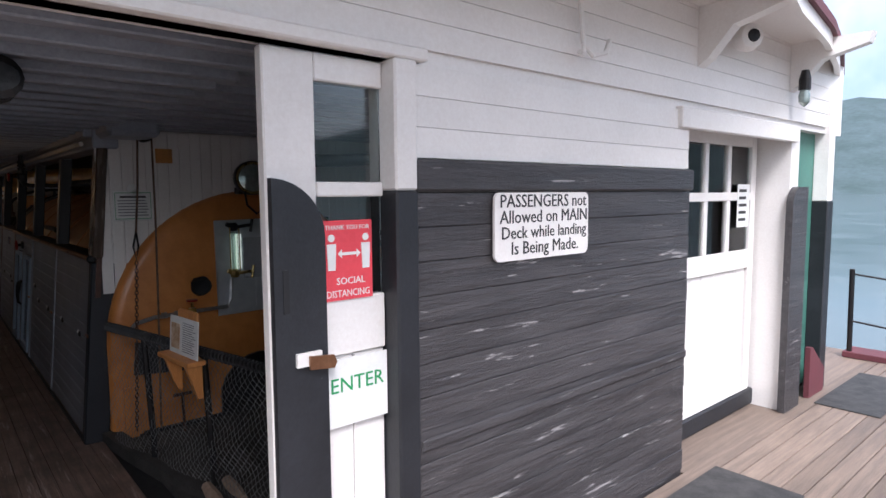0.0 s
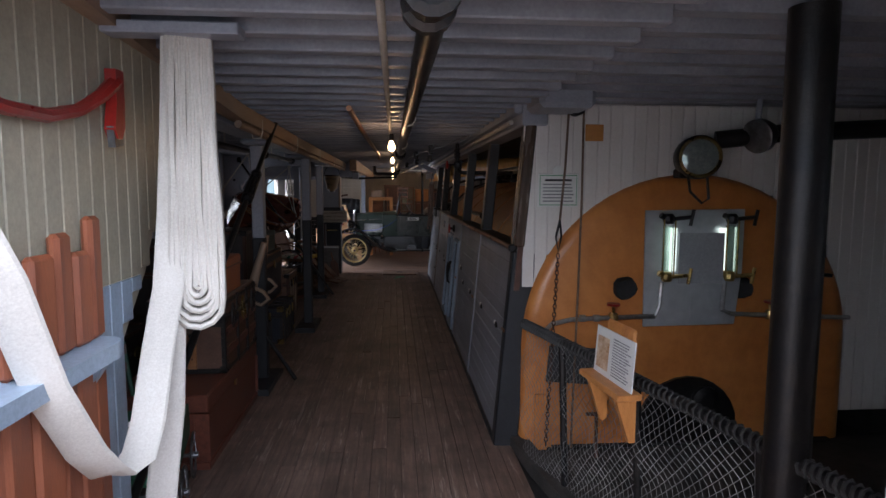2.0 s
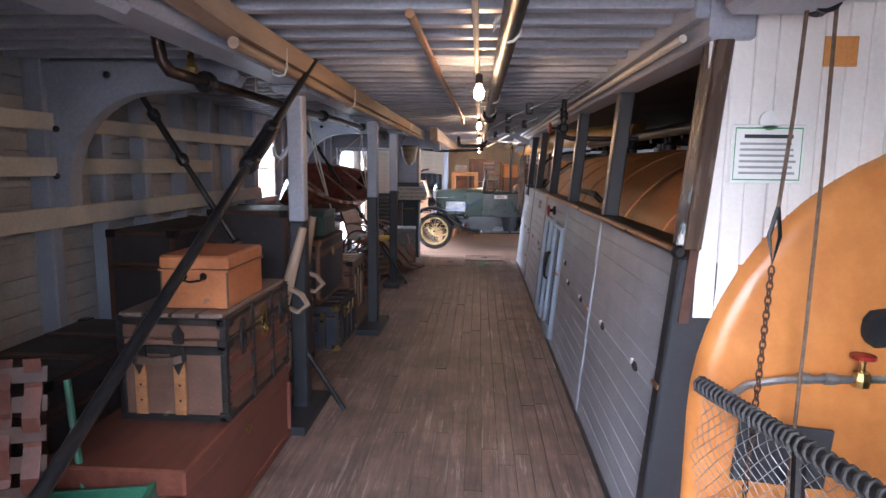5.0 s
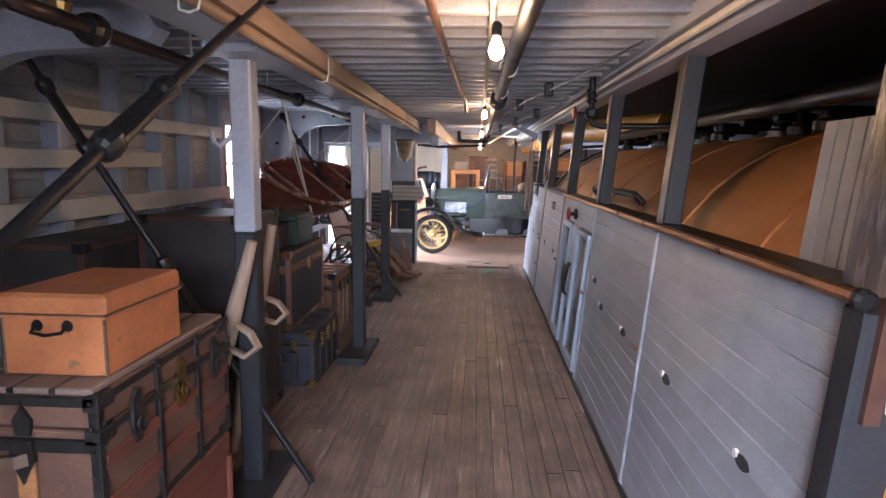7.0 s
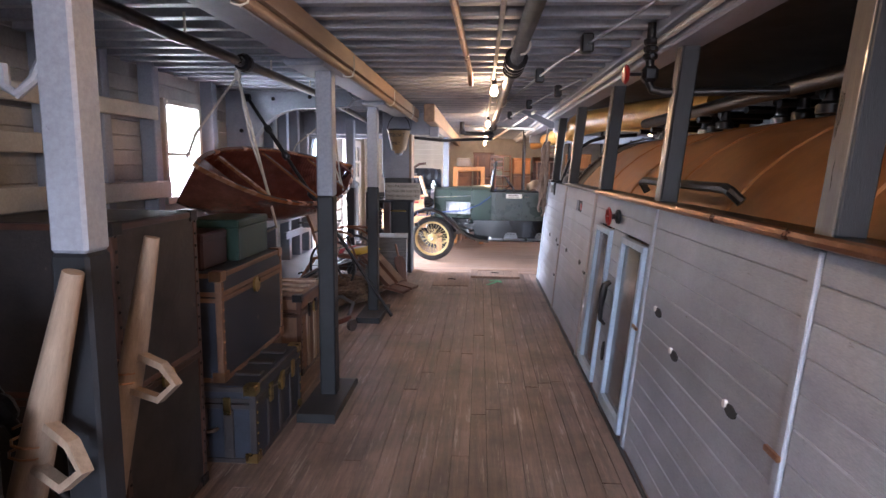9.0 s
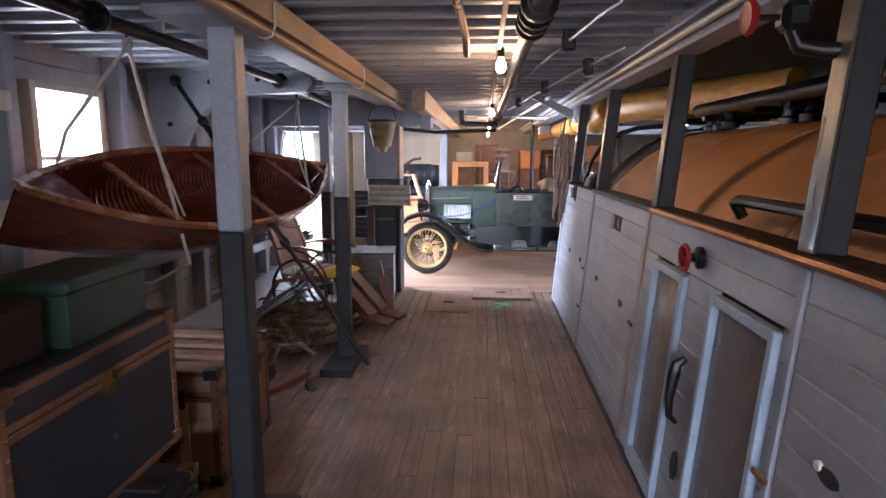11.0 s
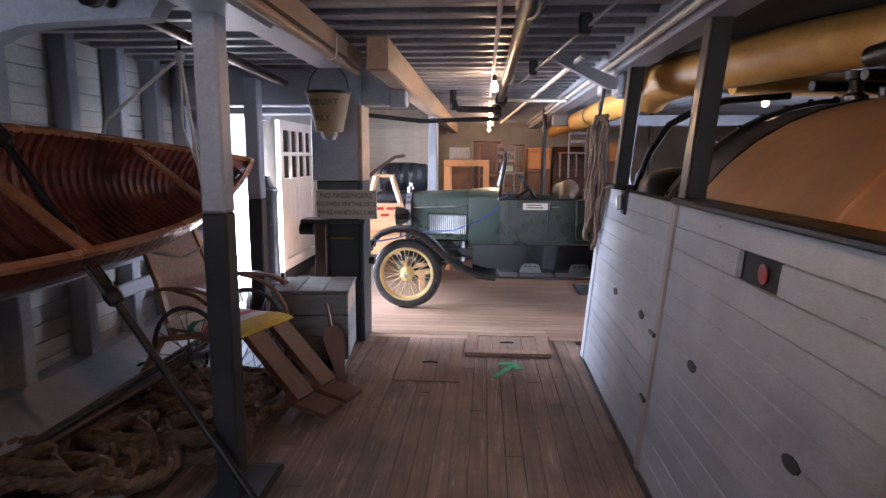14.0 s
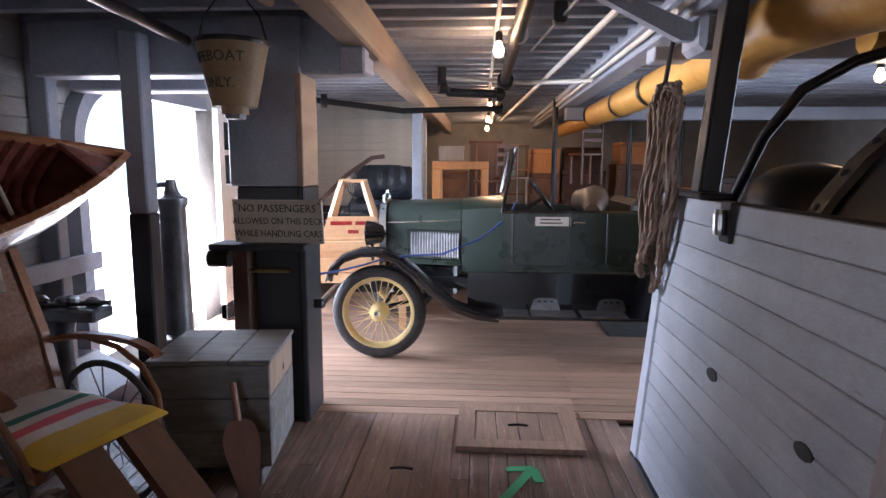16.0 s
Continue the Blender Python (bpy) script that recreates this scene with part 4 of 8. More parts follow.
# zinc backing with gauge glasses
bm = plate(B(), [(-0.38, 1.72), (-0.02, 1.725), (0.34, 1.73), (0.34, 1.3), (0.3, 0.91), (-0.37, 0.9)], "y", -0.05, -0.038)
gp = part("gauge_plate", bm, sheet_zinc, boil, "bent bright zinc backing plate")
part("seam", box(B(), -0.03, 0.03, -0.056, -0.05, 0.95, 1.22), sheet_zinc, gp)
slab("shade_plate", (-0.17, 0.15, -0.14, -0.135, 1.22, 1.57), surf("grey_shade_plate", (0.4, 0.42, 0.44), (0.34, 0.36, 0.38), 0.45, scale=3, bump=0.05), boil, 0, "flat grey shade plate before the lamps")
for x in (-0.235, 0.22):
    bm = tube(B(), [(x, -0.1, 1.3), (x, -0.1, 1.62)], 0.036, 14)
    gl = part("gauge_glass", bm, glass("gauge_glass", (0.85, 0.95, 0.88)), boil, "tall water gauge glass")
    part("gauge_lamp", tube(B(), [(x + (0.05 if x < 0 else -0.05), -0.075, 1.3), (x + (0.05 if x < 0 else -0.05), -0.075, 1.6)], 0.025, 8), work_glow, gl, "lit tube lamp")
    for dx in (-0.04, 0.04):
        part("guard_rod", tube(B(), [(x + dx, -0.12, 1.26), (x + dx, -0.12, 1.66)], 0.006, 6), brass, gl)
    for z in (1.26, 1.66):
        bm = lathe(B(), [(0.03, 0), (0.04, 0.02), (0.04, 0.05), (0.025, 0.07)], 10, (x, -0.1, z - 0.03))
        tube(bm, [(x, -0.1, z), (x + 0.13, -0.17, z + 0.02)], 0.014, 8)
        tube(bm, [(x + 0.12, -0.17, z - 0.04), (x + 0.14, -0.17, z + 0.07)], 0.012, 8)
        tube(bm, [(x - 0.06, -0.1, z + 0.03), (x, -0.1, z), (x, -0.05, z)], 0.02, 8)
        part("cock", bm, black_iron if z > 1.5 else brass, gl)
part("drain_pipe", tube(B(), [(-1.08, -0.02, 0.86), (-1.03, -0.06, 0.93), (-0.9, -0.08, 0.965), (-0.6, -0.08, 0.975), (-0.3, -0.08, 0.98), (-0.27, -0.08, 1.05), (-0.26, -0.08, 1.22)], 0.016, 8), galv, boil, smooth=True)
part("drain_pipe", tube(B(), [(0.2, -0.08, 1.22), (0.19, -0.08, 1.02), (0.26, -0.08, 0.99), (1.15, -0.08, 0.95)], 0.016, 8), galv, boil, smooth=True)
for x, z in ((-0.6, 0.975), (0.55, 0.98)):
    v = part("valve", lathe(B(), [(0.03, -0.03), (0.035, 0), (0.03, 0.03), (0.012, 0.03), (0.012, 0.09)], 10, (x, -0.08, z)), brass, boil)
    part("handwheel", lathe(B(), [(0.02, 0.085), (0.045, 0.085), (0.045, 0.1), (0.02, 0.1)], 12, (x, -0.08, z)), red_paint, v, "small red handwheel")
for x in (-0.82, -0.72, 0.9):
    part("collar", lathe(B(), [(0.024, -0.02), (0.024, 0.02)], 10, (x, -0.08, 0.972 if x < 0 else 0.955), (1, 0, 0)), galv, boil)
for k, z in enumerate((1.56, 1.41, 1.27)):
    bm = tube(B(), [(0.78 + k * 0.06, 0.0, z), (0.78 + k * 0.06, -0.1, z - 0.01)], 0.02, 8)
    tube(bm, [(0.74 + k * 0.06, -0.09, z), (0.86 + k * 0.06, -0.1, z - 0.01)], 0.014, 8)
    part("try_cock", bm, black_iron, boil)
slab("access_plate", (-1.1, -0.72, -0.05, -0.03, 0.42, 0.68), surf("dark_grey_plate", (0.05, 0.05, 0.055), None, 0.6), boil, 0.004, "dark grey flap plate", m=pose(0, 0, 0, 0, 5, 0))
slab("skirt_plate", (-1.14, -1.04, -0.04, -0.02, 0.0, 0.42), boiler_paint, boil, 0.004)
# top fittings seen through the uprights
for i in range(14):
    y = 1.2 + i * 0.5
    vg = part("steam_valve", lathe(B(), [(0.07, 0), (0.07, 0.05), (0.04, 0.07), (0.04, 0.14), (0.06, 0.15), (0.06, 0.19)], 10, (-0.15 + 0.12 * math.sin(i * 2.1), y, 1.97)), steel_dark if i % 3 == 1 else black_iron, boil, smooth=True)
    part("branch_pipe", tube(B(), [(-0.3, y, 2.08), (0.3, y + 0.1, 2.08)], 0.03, 8), black_iron, vg, smooth=True)
part("steam_pipe", tube(B(), [(-0.45, 0.8, 2.12), (-0.45, 6.9, 2.12)], 0.05, 10), black_iron, boil, smooth=True)
part("handrail", tube(B(), [(-1.06, 2.85, 1.5), (-1.1, 2.88, 1.545), (-1.1, 2.95, 1.56), (-1.1, 4.36, 1.56), (-1.1, 4.42, 1.545), (-1.06, 4.42, 1.48)], 0.026, 8), black_iron, boil, smooth=True)

# dark inner beam and a feed pipe with its red wheel beside the uprights
ib = thing("inner_beam", "black inner beam above the boiler top", "beam", (0, 0, 0))
slab("beam", (1.12, 1.22, 5.75, 14.0, 2.35, 2.418), flat_black, ib, 0.01)
fp = thing("feed_pipe", "black elbowed feed pipe with red handwheel", "pipe", (0, 0, 0))
part("pipe", tube(B(), [(0.82, 9.12, 2.44), (0.82, 9.12, 2.12), (0.84, 9.12, 2.08), (0.9, 9.1, 2.065), (1.5, 8.95, 2.06)], 0.024, 10), black_iron, fp, smooth=True)
part("valve_body", box(B(), 0.775, 0.865, 9.08, 9.16, 2.12, 2.21, 0.02), black_iron, fp)
part("stem", tube(B(), [(0.7, 9.12, 2.165), (0.78, 9.12, 2.165)], 0.01, 8), black_iron, fp)
for z in (2.34, 2.3, 2.26):
    part("coupling", lathe(B(), [(0.03, -0.018), (0.04, -0.01), (0.04, 0.01), (0.03, 0.018)], 10, (0.82, 9.12, z)), black_iron, fp)
part("handwheel", lathe(B(), [(0.03, -0.01), (0.045, -0.012), (0.055, 0), (0.045, 0.012), (0.03, 0.01)], 16, (0.69, 9.12, 2.165), (1, 0, 0)), red_paint, fp, "red enamelled handwheel")

# lagged steam pipe and the pale panel beside it
lp = thing("lagged_steam_pipe", "thick orange canvas-lagged steam pipe overhead", "pipe", (0, 0, 0))
part("run", tube(B(), [(2.3, 12.1, 2.29), (2.0, 12.65, 2.28), (1.7, 13.2, 2.27), (1.42, 13.8, 2.25), (1.27, 14.12, 2.23), (1.2, 14.3, 2.18), (1.19, 14.4, 2.1)], 0.148, 18, [0.97, 1.0, 1.03, 1.0, 1.04, 1.0, 0.9]), lagging, lp, smooth=True)
lp2 = thing("lagged_steam_pipe", "orange lagged pipe with black bands along the beam", "pipe", (0, 0, 0))
part("run", tube(B(), [(1.3, 14.4, 2.2), (1.3, 16, 2.2), (1.3, 18.9, 2.2)], 0.13, 16), lagging, lp2, smooth=True)
part("run", tube(B(), [(1.35, 19.2, 2.2), (1.35, 22.5, 2.2)], 0.11, 14), lagging, lp2, smooth=True)
part("run", tube(B(), [(1.9, 14.6, 2.25), (4.6, 14.7, 2.2)], 0.09, 14), lagging, lp2, smooth=True)
for y in (16.3, 17.4, 18.9):
    part("band", lathe(B(), [(0.14, 0), (0.145, 0.04), (0.14, 0.1)], 16, (1.3, y, 2.2), (0, 1, 0), cap=False), black_iron, lp2)
pan = thing("board_panel", "pale grey boarded panel leaning inside the house", "panel", (1.02, 5.78, 1.3), ry=6, rz=-3)
for i in range(7):
    slab("board", (0, 0.018, i * 0.085, i * 0.085 + 0.081, 0, 0.62), wall_paint, pan, 0.004)
bs = thing("bent_pipe", "black bent stack pipe by the smokebox", "pipe", (0, 0, 0))
part("run", tube(B(), [(0.99, 13.95, 1.36), (1.02, 13.9, 1.5), (1.07, 13.82, 1.7), (1.17, 13.74, 1.88), (1.33, 13.68, 1.98), (1.5, 13.65, 2.03), (1.9, 13.65, 2.06)], 0.024, 10), black_iron, bs, smooth=True)
part("funnel", lathe(B(), [(0.25, 0), (0.25, 0.06), (0.22, 0.15), (0.14, 0.21), (0.03, 0.235)], 24, (1.22, 13.72, 1.36)), black_iron, bs, smooth=True)
wv = thing("wall_valve", "red cast handwheel valve on the boarded wall", "valve", (WX(1.3) - 0.004, 9.86, 1.31))
part("stem", tube(B(), [(0, 0, 0), (-0.07, 0, 0)], 0.02, 8), black_iron, wv)
bm = B()
tube(bm, [(-0.075, 0.055 * math.cos(a * 0.5236), 0.055 * math.sin(a * 0.5236)) for a in range(12)], 0.011, 6, closed=True)
for a in range(4):
    tube(bm, [(-0.072, 0, 0), (-0.075, 0.055 * math.cos(a * 1.571), 0.055 * math.sin(a * 1.571))], 0.007, 6)
part("handwheel", bm, red_paint, wv, "red handwheel")
part("flange", lathe(B(), [(0.05, 0), (0.05, 0.02), (0.03, 0.03)], 14, (0.0, 0, 0), (-1, 0, 0)), black_iron, wv)
sv = thing("hidden_red_valve", "red valve behind the wall slot", "valve", (WX(1.26) + 0.022, 11.58, 1.262))
part("knob", lathe(B(), [(0.03, 0), (0.036, 0.008), (0.015, 0.014)], 14, (0, 0, 0), (-1, 0, 0)), red_paint, sv, smooth=True)

# ---- entry front: white siding, black boards, sliding door ----
EY = 2.12
fr = part("wall_front", box(B(), -6.0, 6.0, EY + 0.02, EY + 0.12, 2.41, 3.1), white_paint, label="white clapboard front over black weathered boards", kind="structure")
part("backing", box(B(), 1.25, 3.28, EY + 0.02, EY + 0.12, -0.1, 2.41), white_paint, fr)
part("backing", box(B(), -6.0, -1.3, EY + 0.02, EY + 0.12, -0.1, 2.41), white_paint, fr)
for i in range(6):
    z = 2.46 + i * 0.104
    me = mesh_of("board", plate(B(), [(0.018, 0.0), (-0.001, 0.0), (0.003, 0.1025), (0.018, 0.1025)], "x", -5.9, 5.6), white_paint)
    piece("board", me, fr, (0, EY, z))
for i in range(3):
    z = 2.07 + i * 0.112
    me = mesh_of("board", plate(B(), [(0.018, 0.0), (-0.001, 0.0), (0.003, 0.1105), (0.018, 0.1105)], "x", 1.25, 3.28), white_paint)
    piece("board", me, fr, (0, EY, z))
for i in range(15):
    z = 0.0 + i * 0.13
    h = 0.1285
    bm = box(B(), 0, 2.04, -0.01 + 0.003 * (i % 2), 0.02, 0, h, 0.003)
    bmesh.ops.subdivide_edges(bm, edges=[e for e in bm.edges if abs(e.verts[0].co.x - e.verts[1].co.x) > 1], cuts=14)
    for v in bm.verts:
        v.co.y += 0.005 * noise.noise((v.co.x * 4, z * 9, v.co.z * 20))
    piece("plank", mesh_of("plank", bm, dark_board), fr, (1.25, EY, z - 0.005))
bm = box(B(), 1.24, 3.3, EY - 0.03, EY + 0.02, 1.945, 2.065, 0.01)
part("cap_board", bm, dark_board, fr, "heavy cracked black cap board")
slab("strip", (1.27, 3.29, EY - 0.018, EY + 0.0, 0.955, 1.0), dark_board, fr, 0.006)
slab("header", (-1.35, 1.3, EY - 0.035, EY + 0.1, 2.41, 2.455), white_paint, fr, 0.006)
# door frame post: white above, black below
slab("jamb", (1.15, 1.25, EY - 0.03, EY + 0.14, 1.95, 2.41), white_paint, fr, 0.008)
slab("jamb", (1.15, 1.25, EY - 0.034, EY + 0.14, 0, 1.95), dark_paint, fr, 0.008)
slab("jamb", (-1.3, -1.2, EY - 0.03, EY + 0.14, 0, 2.41), white_paint, fr, 0.008)

sd = thing("door_3", "white sliding entry door with glazed top and black guard board", "door", (0.7, EY + 0.045, 0.0), kind="structure")
slab("stile", (0.0, 0.18, 0, 0.05, 0.02, 2.4), white_paint, sd, 0.006)
slab("rail", (0.18, 0.448, 0.0, 0.05, 2.31, 2.4), white_paint, sd, 0.005)
slab("rail", (0.18, 0.448, 0.0, 0.05, 1.93, 1.98), white_paint, sd, 0.005)
slab("rail", (0.18, 0.448, 0.0, 0.05, 1.38, 1.58), white_paint, sd, 0.005)
for x in (0.18, 0.315):
    slab("board", (x, x + 0.131, 0.012, 0.04, 0.02, 1.38), white_paint, sd, 0.005)
for a, b in ((1.58, 1.93), (1.98, 2.31)):
    slab("pane", (0.18, 0.448, 0.02, 0.025, a, b), pane, sd, 0)
out = [(0.0, 0.02), (0.19, 0.02), (0.19, 1.78)] + arc(0.0, 1.8, 0.19, 0, 88, 8)
part("guard_board", plate(B(), out, "y", -0.03, -0.001), dark_paint, sd, "black guard board with rounded top")
slab("finger_slot", (0.035, 0.055, -0.033, -0.028, 1.56, 1.7), flat_black, sd, 0)
hp = part("hasp", plate(B(), [(0.07, 1.38), (0.16, 1.38), (0.16, 1.425), (0.07, 1.425)], "y", -0.045, -0.032), white_paint, sd)
part("hasp_tongue", plate(B(), [(0.11, 1.37), (0.2, 1.36), (0.21, 1.38), (0.2, 1.405), (0.11, 1.415)], "y", -0.055, -0.046), copper, sd, "rusty hasp tongue")
pk = part("poster", box(B(), 0.19, 0.39, -0.006, -0.003, 1.575, 1.85), pink, sd, "pink distancing poster")
words("poster_title", "THANK YOU FOR", 0.022, paper, sd, FACE_Y(0.29, -0.007, 1.825))
words("poster_words", "SOCIAL", 0.034, paper, sd, FACE_Y(0.3, -0.007, 1.64))
words("poster_words", "DISTANCING", 0.034, paper, sd, FACE_Y(0.29, -0.007, 1.597), width=0.86)
bm = B()
plate(bm, [(0.25, 1.735), (0.265, 1.75), (0.265, 1.74), (0.325, 1.74), (0.325, 1.75), (0.34, 1.735), (0.325, 1.72), (0.325, 1.73), (0.265, 1.73), (0.265, 1.72)], "y", -0.009, -0.006)
part("poster_arrow", bm, paper, sd)
for x in (0.225, 0.362):
    bm = plate(B(), [(x - 0.014, 1.68), (x + 0.014, 1.68), (x + 0.018, 1.77), (x - 0.018, 1.77)], "y", -0.009, -0.006)
    plate(bm, arc(x, 1.79, 0.013, 0, 330, 10), "y", -0.009, -0.006)
    part("poster_mark", bm, paper, sd)
slab("paper_sheet", (0.185, 0.446, -0.008, -0.004, 1.13, 1.37), paper, sd, 0, "white paper sheet")
words("enter", "ENTER", 0.075, enter_green, sd, FACE_Y(0.318, -0.009, 1.275))

sg = thing("notice_sign", "white round-cornered notice with black painted lettering", "sign", (1.64, EY - 0.02, 1.655))
W_, H_ = 0.63, 0.285
out = arc(W_ - 0.03, H_ - 0.03, 0.03, 0, 90, 4) + arc(0.03, H_ - 0.03, 0.03, 90, 180, 4) + arc(0.03, 0.03, 0.03, 180, 270, 4) + arc(W_ - 0.03, 0.03, 0.03, 270, 360, 4)
part("board", plate(B(), out, "y", -0.012, 0.0), white_paint, sg)
for k, (txt, sz, xx) in enumerate((("PASSENGERS not", 0.078, 0.32), ("Allowed on MAIN", 0.078, 0.325), ("Deck while landing", 0.074, 0.325), ("Is Being Made.", 0.078, 0.325))):
    words("lettering", txt, sz, ink, sg, FACE_Y(xx, -0.0135, 0.247 - k * 0.066), width=1.02)

# second sliding door further along the front
d2 = thing("door_4", "cream panelled sliding door with six small panes", "door", (3.6, EY + 0.23, 0.37), kind="structure")
slab("stile", (-0.08, 0.06, 0, 0.05, 0, 1.98), white_paint, d2)
slab("stile", (1.12, 1.2, 0, 0.05, 0, 1.98), white_paint, d2)
for z0, z1 in ((1.9, 2.0), (1.5, 1.56), (0.98, 1.12)):
    slab("rail", (0.06, 1.12, 0.0, 0.05, z0, z1), white_paint, d2)
for x in (0.38, 0.73):
    slab("mullion", (x, x + 0.05, 0.004, 0.046, 1.12, 1.9), white_paint, d2)
for x in [0.06 + 0.176 * i for i in range(6)]:
    slab("board", (x, x + 0.165, 0.02, 0.04, 0.04, 0.98), white_paint, d2, 0.01)
slab("rail", (0.06, 1.12, 0.0, 0.05, 0.0, 0.04), white_paint, d2)
slab("pane", (0.06, 1.12, 0.022, 0.026, 1.12, 1.9), pane, d2, 0)
slab("paper_sheet", (0.88, 1.08, -0.004, 0.0, 1.3, 1.62), paper, d2, 0)
part("print", bars(B(), 0.9, 1.06, 1.33, 1.6, 5, -0.005, 4), ink, d2)
slab("sill", (-0.3, 1.3, -0.02, 0.08, -0.13, 0.0), dark_paint, d2, 0.01)
part("wall_front_right", box(B(), 4.84, 5.0, EY + 0.0, EY + 0.3, 0.0, 2.41), white_paint, label="white door surround on the front", kind="structure")
slab("trim_head", (3.15, 4.9, EY - 0.03, EY + 0.02, 2.3, 2.42), white_paint, fr, 0.006)
# black sheet behind the panes paints the dark inside of the door recess
part("backing", box(B(), 3.15, 5.0, EY + 0.42, EY + 0.46, 0, 2.41), flat_black, fr)
bp = thing("guard_post", "black rounded-top timber guard board", "post", (4.78, EY - 0.05, 0.24))
part("board", plate(B(), [(0, 0), (0.3, 0), (0.3, 1.73), (0.12, 1.73)] + arc(0.14, 1.59, 0.14, 95, 180, 6), "y", 0, 0.05), dark_board, bp)
gd = thing("door_5", "dark green side door with a brass knob", "door", (5.05, EY + 0.1, 0.24), kind="structure")
slab("leaf", (0.0, 0.75, 0.0, 0.05, 0.03, 2.36), green_paint, gd, 0.006)
part("knob", lathe(B(), [(0.02, 0), (0.035, 0.03), (0.02, 0.05)], 10, (0.12, 0, 1.1), (0, -1, 0)), brass, gd)
slab("paper_sheet", (0.0, 0.12, -0.008, -0.004, 1.9, 2.12), paper, gd, 0)
slab("trim_white_post", (5.62, 5.74, EY - 0.02, EY + 0.1, 1.85, 2.7), white_paint, fr, 0.006)
slab("trim_black_post", (5.62, 5.76, EY - 0.022, EY + 0.1, 0.0, 1.85), dark_paint, fr, 0.006)
stair_side = thing("stair_string", "dark red painted stair side by the green door", "stairs", (5.3, EY - 0.05, 0.24))
part("string", plate(B(), [(0, 0), (0.34, 0), (0.34, 0.2), (0.05, 0.42), (0, 0.42)], "y", 0, 0.04), MATS.get("maroon_paint") or surf("maroon_paint", (0.15, 0.04, 0.05)), stair_side)
mt = thing("door_mat", "black rubber door mat on the foredeck", "mat", (5.2, 1.55, 0.24))
slab("mat", (0, 1.2, 0, 0.45, 0, 0.012), rubber, mt, 0.004)
mt2 = thing("door_mat", "dark rubber mat before the black boards", "mat", (2.2, 1.5, 0.24))
slab("mat", (0, 1.3, 0, 0.5, 0, 0.012), rubber, mt2, 0.004)

# soffit of the upper deck with brackets and its curved edge
out = [(-6.0, EY)] + [(-6.0, 0.3), (-2, 0.9), (1.0, 1.25), (2.6, 1.45), (3.6, 1.68), (4.5, 1.82), (5.4, 2.02), (6.4, 2.3), (6.9, 2.6), (6.9, 3.2), (5.0, 3.2), (5.0, EY)]
sf = part("ceiling_soffit", plate(B(), out, "z", 3.0, 3.08), white_paint, label="white painted soffit of the upper deck", kind="structure")
edge = [(x, y, 2.98) for x, y in out[1:10]]
part("trim_fascia", sweep(B(), edge, [(-0.02, -0.07), (0.02, -0.07), (0.02, 0.09), (-0.02, 0.09)]), white_paint, label="white curved fascia", kind="structure")
part("trim_moulding", sweep(B(), [(x, y - 0.03, z + 0.05) for x, y, z in edge], [(-0.02, -0.03), (0.02, -0.03), (0.02, 0.03), (-0.02, 0.03)]), surf("maroon_paint", (0.15, 0.04, 0.05)), label="maroon edge moulding", kind="structure")
for x in (3.35, 4.75):
    t = thing("soffit_bracket", "white scrolled bracket under the upper deck", "bracket", (x, 0, 0), group="soffit brackets")
    part("web", plate(B(), [(EY, 2.66), (EY, 3.0), (EY - 0.5, 3.0), (EY - 0.48, 2.93), (EY - 0.2, 2.86), (EY - 0.06, 2.7)], "x", 0, 0.09), white_paint, t)
ca = thing("security_camera", "small round white deck camera on the bracket", "camera", (3.72, EY - 0.12, 2.86))
part("housing", lathe(B(), [(0.03, -0.06), (0.07, -0.05), (0.085, 0), (0.07, 0.05), (0.045, 0.06)], 18, (0, 0, 0), (-0.5, -0.8, 0)), white_paint, ca, smooth=True)
part("lens", lathe(B(), [(0.0, 0.075), (0.035, 0.07), (0.04, 0.058)], 14, (0, 0, 0), (-0.5, -0.8, 0), cap=False), black_iron, ca)
lb = thing("caged_bulb", "small caged deck bulb under the soffit", "lamp", (4.75, EY - 0.1, 2.66))
part("socket", lathe(B(), [(0.04, 0), (0.04, 0.08), (0.025, 0.14)], 12, (0, 0, 0)), black_iron, lb)
part("bulb", lathe(B(), [(0.005, -0.12), (0.035, -0.09), (0.04, -0.04), (0.03, 0)], 12, (0, 0, 0)), lens_glass, lb, smooth=True)
hk = thing("wall_hook", "white painted double hook on the siding", "hook", (2.19, EY - 0.03, 2.55))
part("stem", tube(B(), [(0, 0, 0.25), (0, -0.02, 0.05), (0.03, -0.05, 0.0), (0.1, -0.07, 0.02), (0.13, -0.07, 0.08)], 0.012, 8), white_paint, hk, smooth=True)
part("prong", tube(B(), [(0, -0.02, 0.05), (-0.04, -0.05, 0.0), (-0.08, -0.06, 0.0)], 0.012, 8), white_paint, hk, smooth=True)

# deck rail over the water
dr = thing("deck_railing", "thin black iron deck railing with cable rails", "railing", (0, 0, 0))
for x, y in ((7.0, 2.25), (7.1, 1.0), (7.15, -0.6), (7.15, -2.4)):
    part("stanchion", tube(B(), [(x, y, 0.24), (x - 0.04, y, 1.15)], 0.025, 8), black_iron, dr)
for z in (1.1, 0.62):
    part("cable", tube(B(), [(6.97, 2.25, z), (7.05, 1.6, z - 0.08), (7.08, 1.0, z), (7.1, 0.2, z - 0.08), (7.13, -0.6, z), (7.12, -2.4, z)], 0.01, 6), black_iron, dr)
slab("curb", (6.95, 7.25, -5, 2.3, 0.24, 0.3), surf("maroon_paint", (0.15, 0.04, 0.05)), dr, 0.006)
